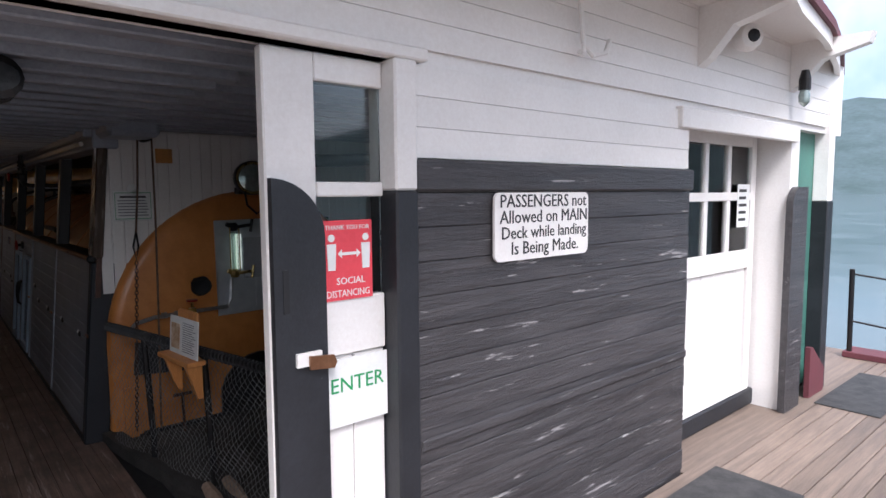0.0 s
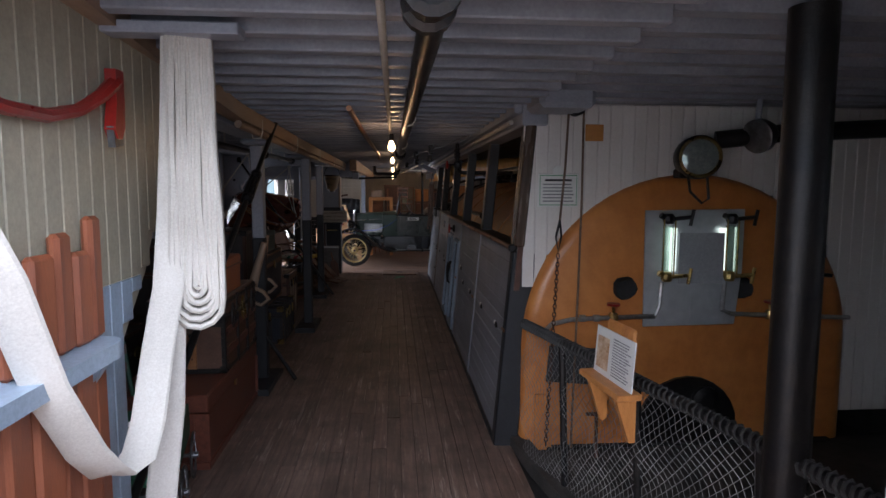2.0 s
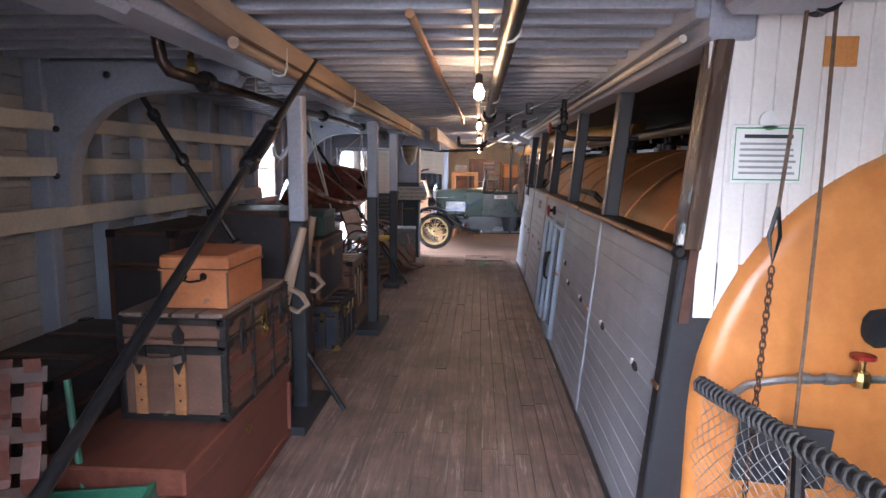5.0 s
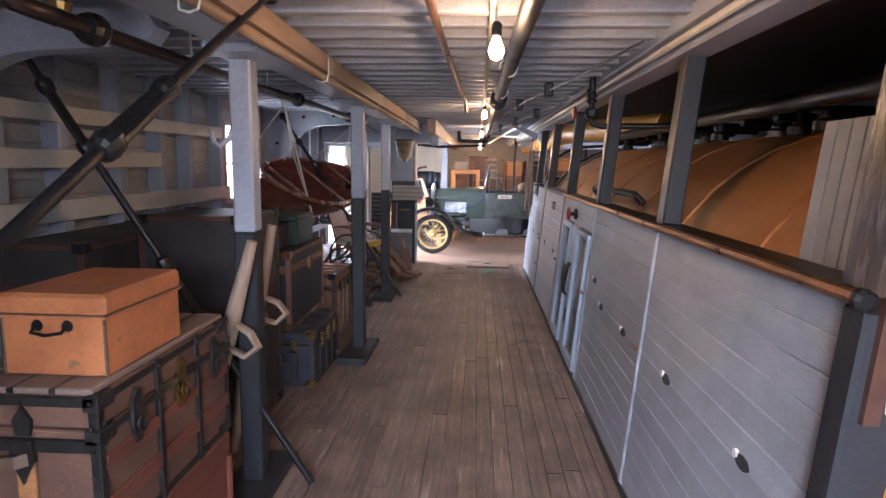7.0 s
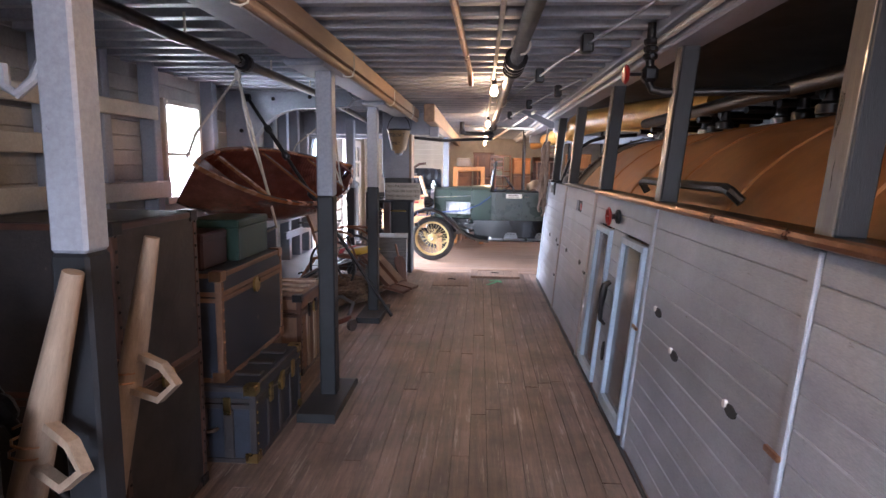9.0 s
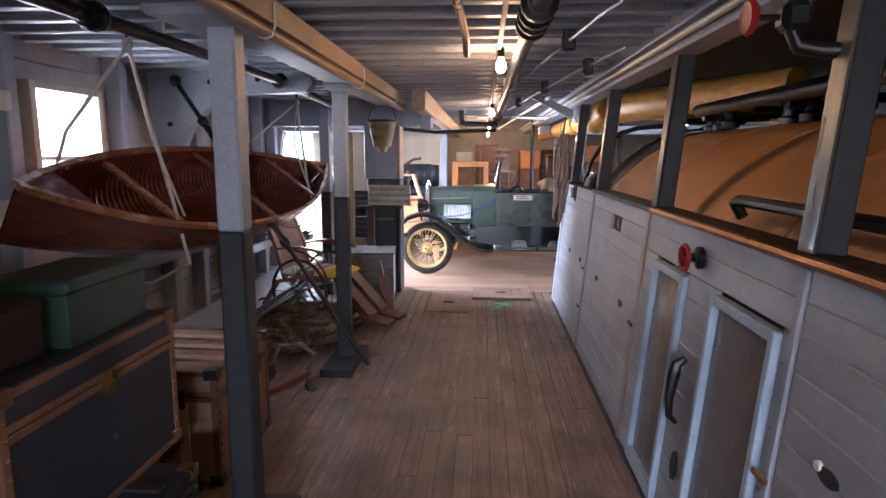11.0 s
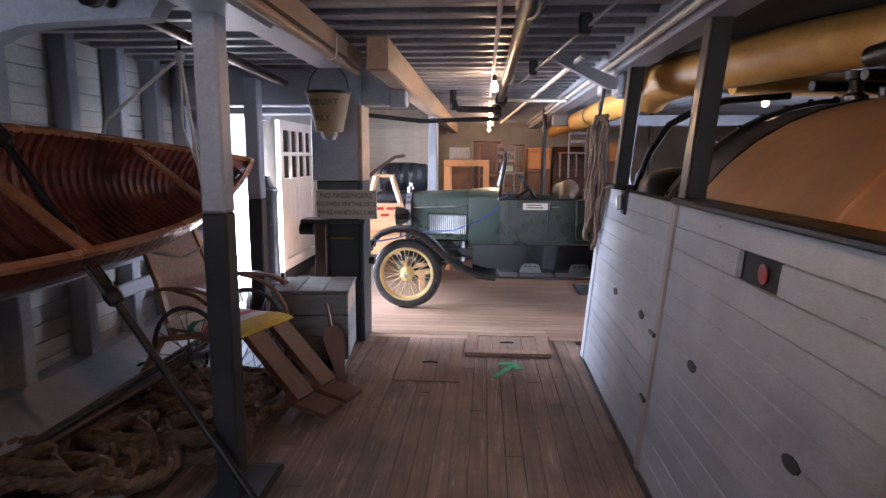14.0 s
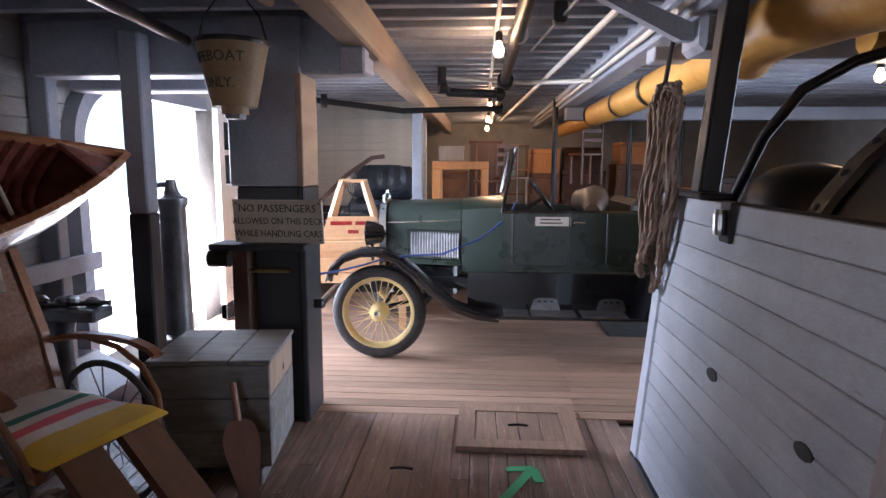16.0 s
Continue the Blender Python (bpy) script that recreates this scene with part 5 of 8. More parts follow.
# black round pillar just inside the door
ip = thing("iron_pillar", "black iron pillar inside the entry", "pillar", (1.36, 3.35, 0))
part("shaft", tube(B(), [(0, 0, 0.0), (0, 0, 2.45)], 0.075, 16), black_iron, ip, smooth=True)

# ---- boarded wall with axe, shelf and fire hose ----
AX = -0.95
aw = part("wall_axe", plate(B(), [(2.24, 0), (3.66, 0), (3.7, 1.32), (3.92, 1.54), (4.2, 2.0), (4.24, 2.42), (2.24, 2.42)], "x", AX - 0.06, AX - 0.016), tan_paint, label="tan and blue beaded board wall by the entry", kind="structure")


def edge_y(z):
    pts = [(0, 3.66), (1.32, 3.7), (1.54, 3.92), (2.0, 4.2), (2.42, 4.24)]
    for (z0, y0), (z1, y1) in zip(pts, pts[1:]):
        if z <= z1:
            return y0 + (y1 - y0) * (z - z0) / (z1 - z0)
    return 4.24


y = 2.26
while y < 4.22:
    zs = [z for z in [i * 0.02 for i in range(122)] if edge_y(z) >= y + 0.085]
    lo = zs[0] if zs else 2.2
    if lo < 1.5:
        piece("board", mesh_of("board", box(B(), 0, 0.016, 0, 0.086, lo, 1.535, 0.004), blue_paint), aw, (AX - 0.016, y, 0))
    piece("board", mesh_of("board", box(B(), 0, 0.016, 0, 0.086, max(lo, 1.535), 2.42, 0.004), tan_paint), aw, (AX - 0.016, y, 0))
    y += 0.088
axe = thing("fire_axe", "red fire axe hung on the tan wall", "axe", (AX + 0.03, 3.62, 2.13))
part("handle", tube(B(), [(0, 0.0, 0.09), (0, -0.1, 0.03), (0, -0.25, -0.035), (0, -0.42, -0.07), (0, -0.6, -0.07), (0, -0.8, -0.05)], 0.02, 8, [1.3, 1.1, 1.0, 1.0, 1.0, 1.2]), red_paint, axe, "curved red handle", smooth=True)
part("head", plate(B(), [(-0.03, 0.13), (0.03, 0.13), (0.03, 0.02), (0.025, -0.06), (0.0, -0.1), (-0.03, -0.1), (-0.05, -0.07), (-0.03, 0.02)], "x", -0.018, 0.018), red_paint, axe, "worn red axe head")
part("blade", plate(B(), [(-0.05, -0.06), (0.025, -0.06), (0.02, -0.12), (-0.04, -0.13)], "x", -0.012, 0.012), steel_dark, axe, "bare steel blade")
shl = thing("wall_shelf", "chipped pale blue wall shelf", "shelf", (AX, 2.35, 1.35))
part("board", plate(B(), [(0, 0), (0.13, 0), (0.13, 0.97)] + arc(0.05, 0.98, 0.08, 0, 90, 5) + [(0, 1.06)], "z", 0, 0.05), blue_paint, shl)
part("bracket", plate(B(), [(0, -0.16), (0, 0), (0.11, 0)], "y", 0.95, 0.99), blue_paint, shl)
for i, (y, w, h) in enumerate(((3.0, 0.1, 1.62), (3.12, 0.1, 1.68), (3.24, 0.085, 1.73), (3.335, 0.08, 1.67), (3.425, 0.075, 1.77))):
    ob = thing("cork_float_slat", "orange-brown cork float slat standing on the shelf", "float", (AX + 0.02, y - 0.07, 1.4), 4 * (-1) ** i, group="orange slats")
    part("slat", box(B(), 0, 0.035, 0, w, 0, h - 1.39, 0.012), orange_board, ob)
    ob = thing("cork_float_slat", "orange-brown cork float slat under the shelf", "float", (AX + 0.02, y - 0.1, 0.0), 4 * (-1) ** i, group="orange slats")
    part("slat", box(B(), 0, 0.04, 0, w + 0.015, 0, 1.34, 0.012), orange_board, ob)
hz = thing("fire_hose", "folded white canvas fire hose hung in loops", "hose", (0, 0, 0))


def ribbon(bm, pts, wdir, w=0.095, th=0.0145):
    """A flat band along points, its width along wdir, slightly plump in the middle."""
    pts = [Vector(p) for p in pts]
    n = len(pts)
    rows = []
    for i, p in enumerate(pts):
        d = (pts[min(n - 1, i + 1)] - pts[max(0, i - 1)]).normalized()
        s_ = Vector(wdir)
        s_ = (s_ - d * s_.dot(d)).normalized()
        u = s_.cross(d)
        rows.append([bm.verts.new(p + s_ * (w * 0.5 * a_) + u * (th * b_)) for a_, b_ in ((-1, 0), (-0.85, 0.45), (0, 0.6), (0.85, 0.45), (1, 0), (0.85, -0.45), (0, -0.6), (-0.85, -0.45))])
    for r0, r1 in zip(rows, rows[1:]):
        for j in range(8):
            bm.faces.new((r0[j], r0[(j + 1) % 8], r1[(j + 1) % 8], r1[j]))
    bm.faces.new(rows[0]), bm.faces.new(rows[-1])
    return bm


# nested loops of flat hose hung from the rack
su, sv_ = Vector((0.94, 0.34, 0)), Vector((-0.2, 0.98, 0))
for i in range(6):
    hw = 0.008 + 0.0155 * i
    zb = 1.375 + 0.028 * (5 - i)
    c = Vector((-0.69, 3.69, 0))
    pts = []
    for k in range(7):
        z = 2.4 - (2.4 - zb - hw) * k / 6
        pts.append(c + su * (-hw * (0.75 + 0.25 * k / 6) + 0.004 * math.sin(k * 1.3 + i * 2)) + Vector((0, 0, z)))
    for k in range(1, 6):
        a_ = math.pi * k / 6
        pts.append(c + su * (-hw * math.cos(a_)) + Vector((0, 0, zb + hw - hw * 1.1 * math.sin(a_))))
    for k in range(7):
        z = zb + hw + (2.4 - zb - hw) * k / 6
        pts.append(c + su * (hw * (1 - 0.3 * k / 6) + 0.004 * math.sin(k * 1.7 + i)) + Vector((0, 0, z)))
    part("fold", ribbon(B(), pts, sv_ + su * 0.12 * math.sin(i * 1.9), 0.1, 0.021), hose_canvas, hz, smooth=True)
part("lead", ribbon(B(), [(-0.835, 2.400, 2.38), (-0.835, 2.600, 1.98), (-0.835, 2.830, 1.66), (-0.825, 2.950, 1.38), (-0.805, 3.080, 1.16), (-0.790, 3.150, 1.075), (-0.775, 3.210, 1.04), (-0.755, 3.280, 1.06), (-0.755, 3.360, 1.14), (-0.765, 3.480, 1.32), (-0.765, 3.600, 1.52), (-0.765, 3.660, 1.75), (-0.740, 3.660, 2.1), (-0.725, 3.660, 2.4)], (0.9, 0.42, 0.0), 0.1), hose_canvas, hz, smooth=True)
part("lead", ribbon(B(), [(-0.725, 3.700, 2.4), (-0.745, 3.700, 1.9), (-0.775, 3.680, 1.62), (-0.775, 3.640, 1.4), (-0.770, 3.580, 1.1), (-0.795, 3.500, 0.7), (-0.815, 3.430, 0.35), (-0.805, 3.380, 0.03)], (0.9, 0.42, 0.0), 0.1), hose_canvas, hz, smooth=True)
slab("rack_bar", (-0.95, -0.5, 3.59, 3.69, 2.38, 2.42), grey_paint, hz, 0.004)

# ---- ceiling pipes, lamps and rods ----
cp = thing("sprinkler_main", "long dark iron pipe under the deck beams", "pipe", (0, 0, 0))
part("pipe", tube(B(), [(0.13, 2.9, 2.34), (0.11, 9, 2.34), (0.11, 14, 2.35), (0.09, 22, 2.33)], 0.042, 12), black_iron, cp, smooth=True)
for y in (3.0, 9.72, 9.98, 16.9, 19.5):
    part("flange", lathe(B(), [(0.05, -0.1), (0.075, -0.09), (0.075, -0.05), (0.055, -0.04), (0.055, 0.04), (0.075, 0.05), (0.075, 0.09), (0.05, 0.1)], 14, (0.11, y, 2.34), (0, 1, 0)), black_iron, cp)
for y in (5.6, 8.0, 9.2, 12.4, 14.9):
    part("hanger", tube(B(), [(0.11 + 0.055 * math.cos(a * 0.55 - 1.6), y, 2.34 + 0.055 * math.sin(a * 0.55 - 1.6) + (0.05 if a > 9 else 0)) for a in range(11)], 0.007, 6), rail_cream, cp)
lp3 = thing("side_pipe", "dark copper-toned pipe hung along the hold", "pipe", (0, 0, 0))
part("pipe", tube(B(), [(-1.58, 6.08, 2.41), (-1.57, 6.09, 2.3), (-1.55, 6.13, 2.25), (-1.52, 6.2, 2.24), (-1.64, 8.5, 2.28), (-1.7, 10.4, 2.32), (-1.72, 12, 2.33), (-1.8, 14.7, 2.28)], 0.032, 10), surf("dark_bronze_pipe", (0.08, 0.055, 0.045), (0.04, 0.03, 0.028), 0.3, 0.7), lp3, smooth=True)
for x, y, z in ((-1.535, 6.5, 2.245), (-1.67, 9.6, 2.302), (-1.72, 12.0, 2.33)):
    part("flange", lathe(B(), [(0.05, -0.05), (0.062, -0.02), (0.062, 0.02), (0.05, 0.05)], 12, (x, y, z), (0, 1, 0)), black_iron, lp3)
for x, y, z in ((-1.58, 7.4, 2.28), (-1.645, 8.75, 2.3), (-1.695, 10.2, 2.33), (-1.71, 11.3, 2.34)):
    part("hanger", tube(B(), [(x, y, 2.42), (x, y, z)], 0.008, 6), white_rope, lp3)
part("valve", lathe(B(), [(0.03, 0), (0.04, 0.03), (0.02, 0.06), (0.015, 0.12)], 10, (-1.53, 6.32, 2.265)), brass, lp3)
cd = thing("conduit", "pale electrical conduit under the beams", "conduit", (0, 0, 0))
part("run", tube(B(), [(-0.02, 3.0, 2.405), (-0.01, 12, 2.405), (-0.02, 22, 2.405)], 0.014, 8), rail_cream, cd)
part("run", tube(B(), [(-0.28, 5.6, 2.4), (-0.26, 7.4, 2.38), (-0.2, 10.4, 2.36), (-0.2, 10.6, 2.3)], 0.02, 8), copper, cd)
part("run", tube(B(), [(0.62, 14.0, 2.38), (0.25, 22, 2.36)], 0.02, 8), rail_cream, cd)
part("run", tube(B(), [(-0.5, 16.8, 2.36), (-0.2, 16.9, 2.36), (0.3, 17.0, 2.34), (0.85, 16.6, 2.3)], 0.02, 8), rail_cream, cd)
xr = thing("control_rod", "thin steel control rod with cast guides", "rod", (0, 0, 0))
part("rod", tube(B(), [(0.75, 7.4, 2.38), (0.6, 8.6, 2.36), (0.4, 10.0, 2.36), (0.1, 13.5, 2.36)], 0.009, 6), steel_dark, xr)
part("rod", tube(B(), [(0.75, 11.0, 2.4), (0.55, 12.0, 2.36), (0.22, 15.5, 2.34)], 0.009, 6), steel_dark, xr)
for x, y in ((0.5, 9.3), (0.35, 10.6), (0.62, 11.6), (0.3, 14.5), (0.45, 12.9)):
    part("guide", box(B(), x - 0.035, x + 0.035, y - 0.04, y + 0.04, 2.31, 2.42, 0.01), black_iron, xr)
pb = thing("cross_pipe", "black cross pipe with flanges in the bay", "pipe", (0, 0, 0))
part("pipe", tube(B(), [(-1.85, 16.9, 2.2), (-0.9, 17.4, 2.12), (0.1, 17.6, 2.16)], 0.03, 10), black_iron, pb, smooth=True)
part("pipe", tube(B(), [(-0.45, 16.6, 2.42), (-0.45, 16.6, 2.28), (-0.4, 16.7, 2.22), (0.1, 16.9, 2.22)], 0.04, 10), black_iron, pb, smooth=True)
for p in ((-1.6, 17.0, 2.18), (-0.45, 16.62, 2.26), (0.05, 16.9, 2.22)):
    part("flange", lathe(B(), [(0.065, -0.03), (0.065, 0.03)], 12, p, (1, 0.3, 0)), black_iron, pb)


def bulb(x, y, z, power):
    t = thing("hanging_bulb", "bare lit bulb on a short cord", "light bulb", (x, y, z), group="hold bulbs")
    part("cord", tube(B(), [(0, 0, 0.16), (0, 0, 0.06)], 0.006, 6), white_rope, t)
    part("socket", lathe(B(), [(0.014, 0.1), (0.022, 0.09), (0.022, 0.045), (0.016, 0.04)], 12), black_iron, t)
    part("globe", lathe(B(), [(0.012, 0.045), (0.017, 0.03), (0.03, 0.0), (0.032, -0.02), (0.024, -0.045), (0.004, -0.055)], 14), bulb_glow, t, "glowing glass globe", smooth=True).visible_shadow = False
    lamp("bulb_light", "POINT", pose(x, y, z - 0.01), power, (1.0, 0.6, 0.3), radius=0.03)


for y, z, w in ((6.8, 2.24, 0.75), (11.05, 2.31, 0.8), (15.05, 2.29, 0.9), (18.6, 2.28, 1.1), (20.4, 2.26, 1.1), (22.2, 2.24, 1.2)):
    bulb(0.0, y, z, w)
bulb(2.6, 15.6, 2.2, 0.5)


def tie_rod(a, b, u, label):
    t = thing("tie_rod", label, "rod", (0, 0, 0), group="hog rods")
    a, b = Vector(a), Vector(b)
    d = (b - a).normalized()
    part("rod", tube(B(), [a, b], 0.019, 10), black_iron, t, smooth=True)
    for k in u:
        c = a.lerp(b, k)
        s, w = frame_of(d)
        part("turnbuckle", tube(tube(B(), [c - d * 0.16 + s * 0.029, c + d * 0.16 + s * 0.029], 0.014, 8), [c - d * 0.16 - s * 0.029, c + d * 0.16 - s * 0.029], 0.014, 8), black_iron, t)
        for e in (-0.17, 0.17):
            part("coupling", lathe(B(), [(0.024, -0.045), (0.036, -0.032), (0.041, 0.0), (0.039, 0.022), (0.026, 0.04)], 12, c + d * e, d), black_iron, t)
    part("eye", lathe(B(), [(0.035, -0.03), (0.045, -0.02), (0.045, 0.02), (0.035, 0.03)], 12, b, (1, 0, 0)), black_iron, t)


tie_rod((-0.94, 2.4, 0.02), (-0.985, 6.9, 2.48), (0.755,), "black iron hog rod with turnbuckle crossing the trunks")
tie_rod((-0.94, 7.25, 0.02), (-2.34, 7.08, 2.39), (0.82, 0.45), "black iron tie rod from knee to deck")
tie_rod((-1.04, 11.95, 0.02), (-2.6, 12.05, 2.34), (0.8, 0.5), "black iron tie rod running past the canoe")

# ---- luggage along the hull ----
def trunk(label, at, size, body, edge, metal, slats=0, handles=1, rz=0.0, lid=0.78, slat_mat=None, studs=True):
    """A travelling trunk: body, lid, edge bindings, corner caps, slats, lock, handles. Its front long face looks to +x."""
    w, d, h = size
    t = thing("trunk", label, "trunk", at, rz, group="trunks")
    zl = h * lid
    slab("body", (0, w, 0, d, 0, zl - 0.004), body, t, 0.006)
    slab("lid", (-0.004, w + 0.004, -0.004, d + 0.004, zl, h), body, t, 0.01)
    e = 0.03
    for x in (0, w):
        for y in (0, d):
            slab("corner_strip", (x - 0.007 if x == 0 else x - e, x + e if x == 0 else x + 0.007, y - 0.007 if y == 0 else y - e, y + e if y == 0 else y + 0.007, 0.0, h - 0.005), edge, t, 0.003)
    for y in (0, d):
        ya, yb = (y - 0.008, y + 0.012) if y == 0 else (y - 0.012, y + 0.008)
        for z in (0.0, zl - 0.03, zl + 0.004, h - 0.03):
            slab("binding", (0.0, w, ya, yb, z, z + 0.026), edge, t, 0.002)
    for z in (0.0, zl - 0.03, zl + 0.004, h - 0.03):
        slab("binding", (w - 0.012, w + 0.008, 0, d, z, z + 0.026), edge, t, 0.002)
    for x in (0, w - 0.05):
        for y in (0, d - 0.05):
            for z in (0, h - 0.05):
                slab("corner_cap", (x - 0.011, x + 0.061, y - 0.011, y + 0.061, z - 0.0 if z == 0 else z, z + 0.057), metal, t, 0.004)
    for k in range(slats):
        y = d * (k + 1) / (slats + 1)
        slab("slat", (w, w + 0.014, y - 0.03, y + 0.03, 0.03, zl - 0.035), slat_mat or edge, t, 0.004)
        slab("slat", (0.03, w - 0.03, y - 0.03, y + 0.03, h, h + 0.014), slat_mat or edge, t, 0.004)
        x = w * (k + 1) / (slats + 1)
        slab("slat", (x - 0.028, x + 0.028, -0.016, 0.0, 0.03, zl - 0.035), slat_mat or edge, t, 0.004)
        slab("latch", (w + 0.012, w + 0.028, y - 0.022, y + 0.022, zl - 0.06, zl + 0.05), metal, t, 0.004)
        slab("latch", (x - 0.02, x + 0.02, -0.03, -0.014, zl - 0.06, zl + 0.04), metal, t, 0.004)
    lk = part("lock", plate(B(), arc(d / 2, zl - 0.02, 0.05, 0, 330, 11), "x", w + 0.006, w + 0.02), brass, t)
    if handles:
        for y in (-0.012, d + 0.012):
            s = -1 if y < 0 else 1
            part("handle", tube(B(), [(w * 0.36, y, h * 0.45), (w * 0.36, y + s * 0.03, h * 0.46), (w * 0.5, y + s * 0.04, h * 0.43), (w * 0.64, y + s * 0.03, h * 0.46), (w * 0.64, y, h * 0.45)], 0.011, 6), brown_leather, t, "leather carrying handle")
    if studs:
        sm = mesh_of("stud", lathe(B(), [(0.008, 0), (0.006, 0.004), (0.002, 0.006)], 6, (0, 0, 0), (1, 0, 0)), metal)
        for y in (0.016, d - 0.016):
            for k in range(int(h / 0.06)):
                piece("stud", sm, t, (w + 0.007, y, 0.05 + k * 0.06))
    return t


ch = thing("wooden_chest", "long low red-brown wooden chest on the deck", "chest", (-1.86, 5.42, 0))
slab("body", (0, 0.64, 0, 1.4, 0.02, 0.385), chest_red, ch, 0.006)
slab("lid", (-0.01, 0.655, -0.01, 1.41, 0.39, 0.51), chest_red, ch, 0.01)
slab("plinth", (-0.01, 0.655, -0.01, 1.41, 0.0, 0.05), chest_red, ch, 0.004)
for y in (-0.012, 1.39):
    slab("end_batten", (0.56, 0.66, y, y + 0.024, 0.06, 0.385), chest_red, ch, 0.004)
part("lock", plate(B(), arc(0.72, 0.37, 0.03, 0, 330, 11), "x", 0.641, 0.65), brass, ch)
def steamer_trunk(at, w, d, h):
    """Slatted steamer trunk: canvas body, boarded lid, iron bands with bolts, hasps, leather end handle."""
    t = thing("trunk", "brown canvas steamer trunk with wooden slats on a chest", "trunk", at, group="trunks")
    zl = h * 0.78
    band = surf("black_tin_band", (0.03, 0.028, 0.028), (0.05, 0.045, 0.042), 0.42, 0.7, scale=9, bump=0.35, wear=(0.16, 0.12, 0.09), amount=0.2)
    lidwood = surf("grey_brown_lid_slat", (0.24, 0.165, 0.13), (0.15, 0.105, 0.085), 0.5, scale=5, stretch=(5, 0.6, 5), bump=0.3, wear=(0.4, 0.32, 0.27), amount=0.2)
    hide = surf("dark_brown_trunk_canvas", (0.14, 0.07, 0.045), (0.09, 0.045, 0.03), 0.55, scale=6, bump=0.3, wear=(0.24, 0.15, 0.1), amount=0.18)
    slab("body", (0, w, 0, d, 0, zl - 0.004), hide, t, 0.006)
    lid = slab("lid", (-0.004, w + 0.004, -0.004, d + 0.004, zl, h - 0.01), hide, t, 0.012)
    n = 4
    for k in range(n):
        slab("lid_slat", (0.004 + k * w / n, (k + 1) * w / n - 0.012, 0.0, d, h - 0.01, h + 0.012), lidwood, lid, 0.005)
    for k in range(n - 1):
        slab("lid_strap", ((k + 1) * w / n - 0.012, (k + 1) * w / n + 0.004, -0.006, d + 0.006, h - 0.008, h + 0.008), band, lid, 0.002)
    for x in (0, w):
        for y in (0, d):
            slab("corner_iron", (x - 0.008 if x == 0 else x - 0.026, x + 0.026 if x == 0 else x + 0.008, y - 0.008 if y == 0 else y - 0.026, y + 0.026 if y == 0 else y + 0.008, 0, h - 0.004), band, t, 0.003)
    # end face: band, strap slats, handle
    slab("band", (0.0, w, -0.012, 0.0, zl - 0.075, zl - 0.03), band, t, 0.003)
    slab("band", (0.0, w, -0.012, 0.0, 0.0, 0.035), band, t, 0.003)
    slab("band", (0.0, w, -0.012, 0.0, h - 0.045, h - 0.012), band, lid, 0.003)
    for x in (w * 0.2, w * 0.57):
        slab("slat", (x - 0.03, x + 0.03, -0.018, 0.0, 0.035, zl - 0.075), trunk_slat, t, 0.004)
        part("shield", plate(B(), [(x - 0.035, zl - 0.03), (x - 0.04, zl - 0.1), (x - 0.02, zl - 0.13), (x, zl - 0.175), (x + 0.02, zl - 0.13), (x + 0.04, zl - 0.1), (x + 0.035, zl - 0.03)], "y", -0.028, -0.016), band, t)
        part("catch", plate(B(), [(x - 0.022, zl - 0.02), (x - 0.03, zl + 0.03), (x, zl + 0.075), (x + 0.03, zl + 0.03), (x + 0.022, zl - 0.02)], "y", -0.018, -0.004), band, lid)
    part("handle", sweep(B(), [(w * 0.16, -0.02, zl - 0.09), (w * 0.22, -0.045, zl - 0.095), (w * 0.385, -0.055, zl - 0.098), (w * 0.55, -0.045, zl - 0.095), (w * 0.61, -0.02, zl - 0.09)], [(-0.006, -0.02), (0.006, -0.02), (0.006, 0.02), (-0.006, 0.02)]), brown_leather, t, "worn leather carrying handle")
    # long face: level slats, upright straps, hasps
    for z0, z1 in ((zl * 0.3, zl * 0.44), (zl * 0.66, zl * 0.78)):
        slab("slat", (w, w + 0.014, 0.02, d - 0.02, z0, z1), chest_red, t, 0.004)
    slab("band", (w, w + 0.01, 0, d, zl - 0.03, zl - 0.004), band, t, 0.003)
    slab("band", (w, w + 0.01, 0, d, h - 0.04, h - 0.012), band, lid, 0.003)
    slab("band", (w, w + 0.01, 0, d, 0.0, 0.03), band, t, 0.003)
    for k, y in enumerate((d * 0.36, d * 0.68)):
        slab("strap", (w, w + 0.018, y - 0.014, y + 0.014, 0.0, zl - 0.03), band, t, 0.003)
        slab("strap", (w, w + 0.014, y - 0.016, y + 0.016, zl, h), band, lid, 0.003)
    for k, y in enumerate((d * 0.2, d * 0.52, d * 0.84)):
        hs = part("hasp", plate(B(), [(y - 0.02, zl - 0.12), (y - 0.034, zl - 0.06), (y - 0.03, zl + 0.03), (y, zl + 0.07), (y + 0.03, zl + 0.03), (y + 0.034, zl - 0.06), (y + 0.02, zl - 0.12)], "x", w + 0.008, w + 0.022), brass if k == 1 else band, t)
        part("drop_ring", tube(B(), [(w + 0.03, y + 0.02 * math.cos(a * 0.785), zl - 0.06 + 0.03 * math.sin(a * 0.785)) for a in range(8)], 0.006, 6, closed=True), brass if k == 1 else band, hs)
    bolt_me = mesh_of("bolt", lathe(B(), [(0.008, 0), (0.0065, 0.004), (0.002, 0.006)], 7, (0, 0, 0), (1, 0, 0)), band)
    for y in (0.012, d * 0.36, d * 0.68, d - 0.012):
        for k in range(8):
            piece("bolt", bolt_me, t, (w + 0.014, y, 0.02 + k * (h - 0.05) / 7))
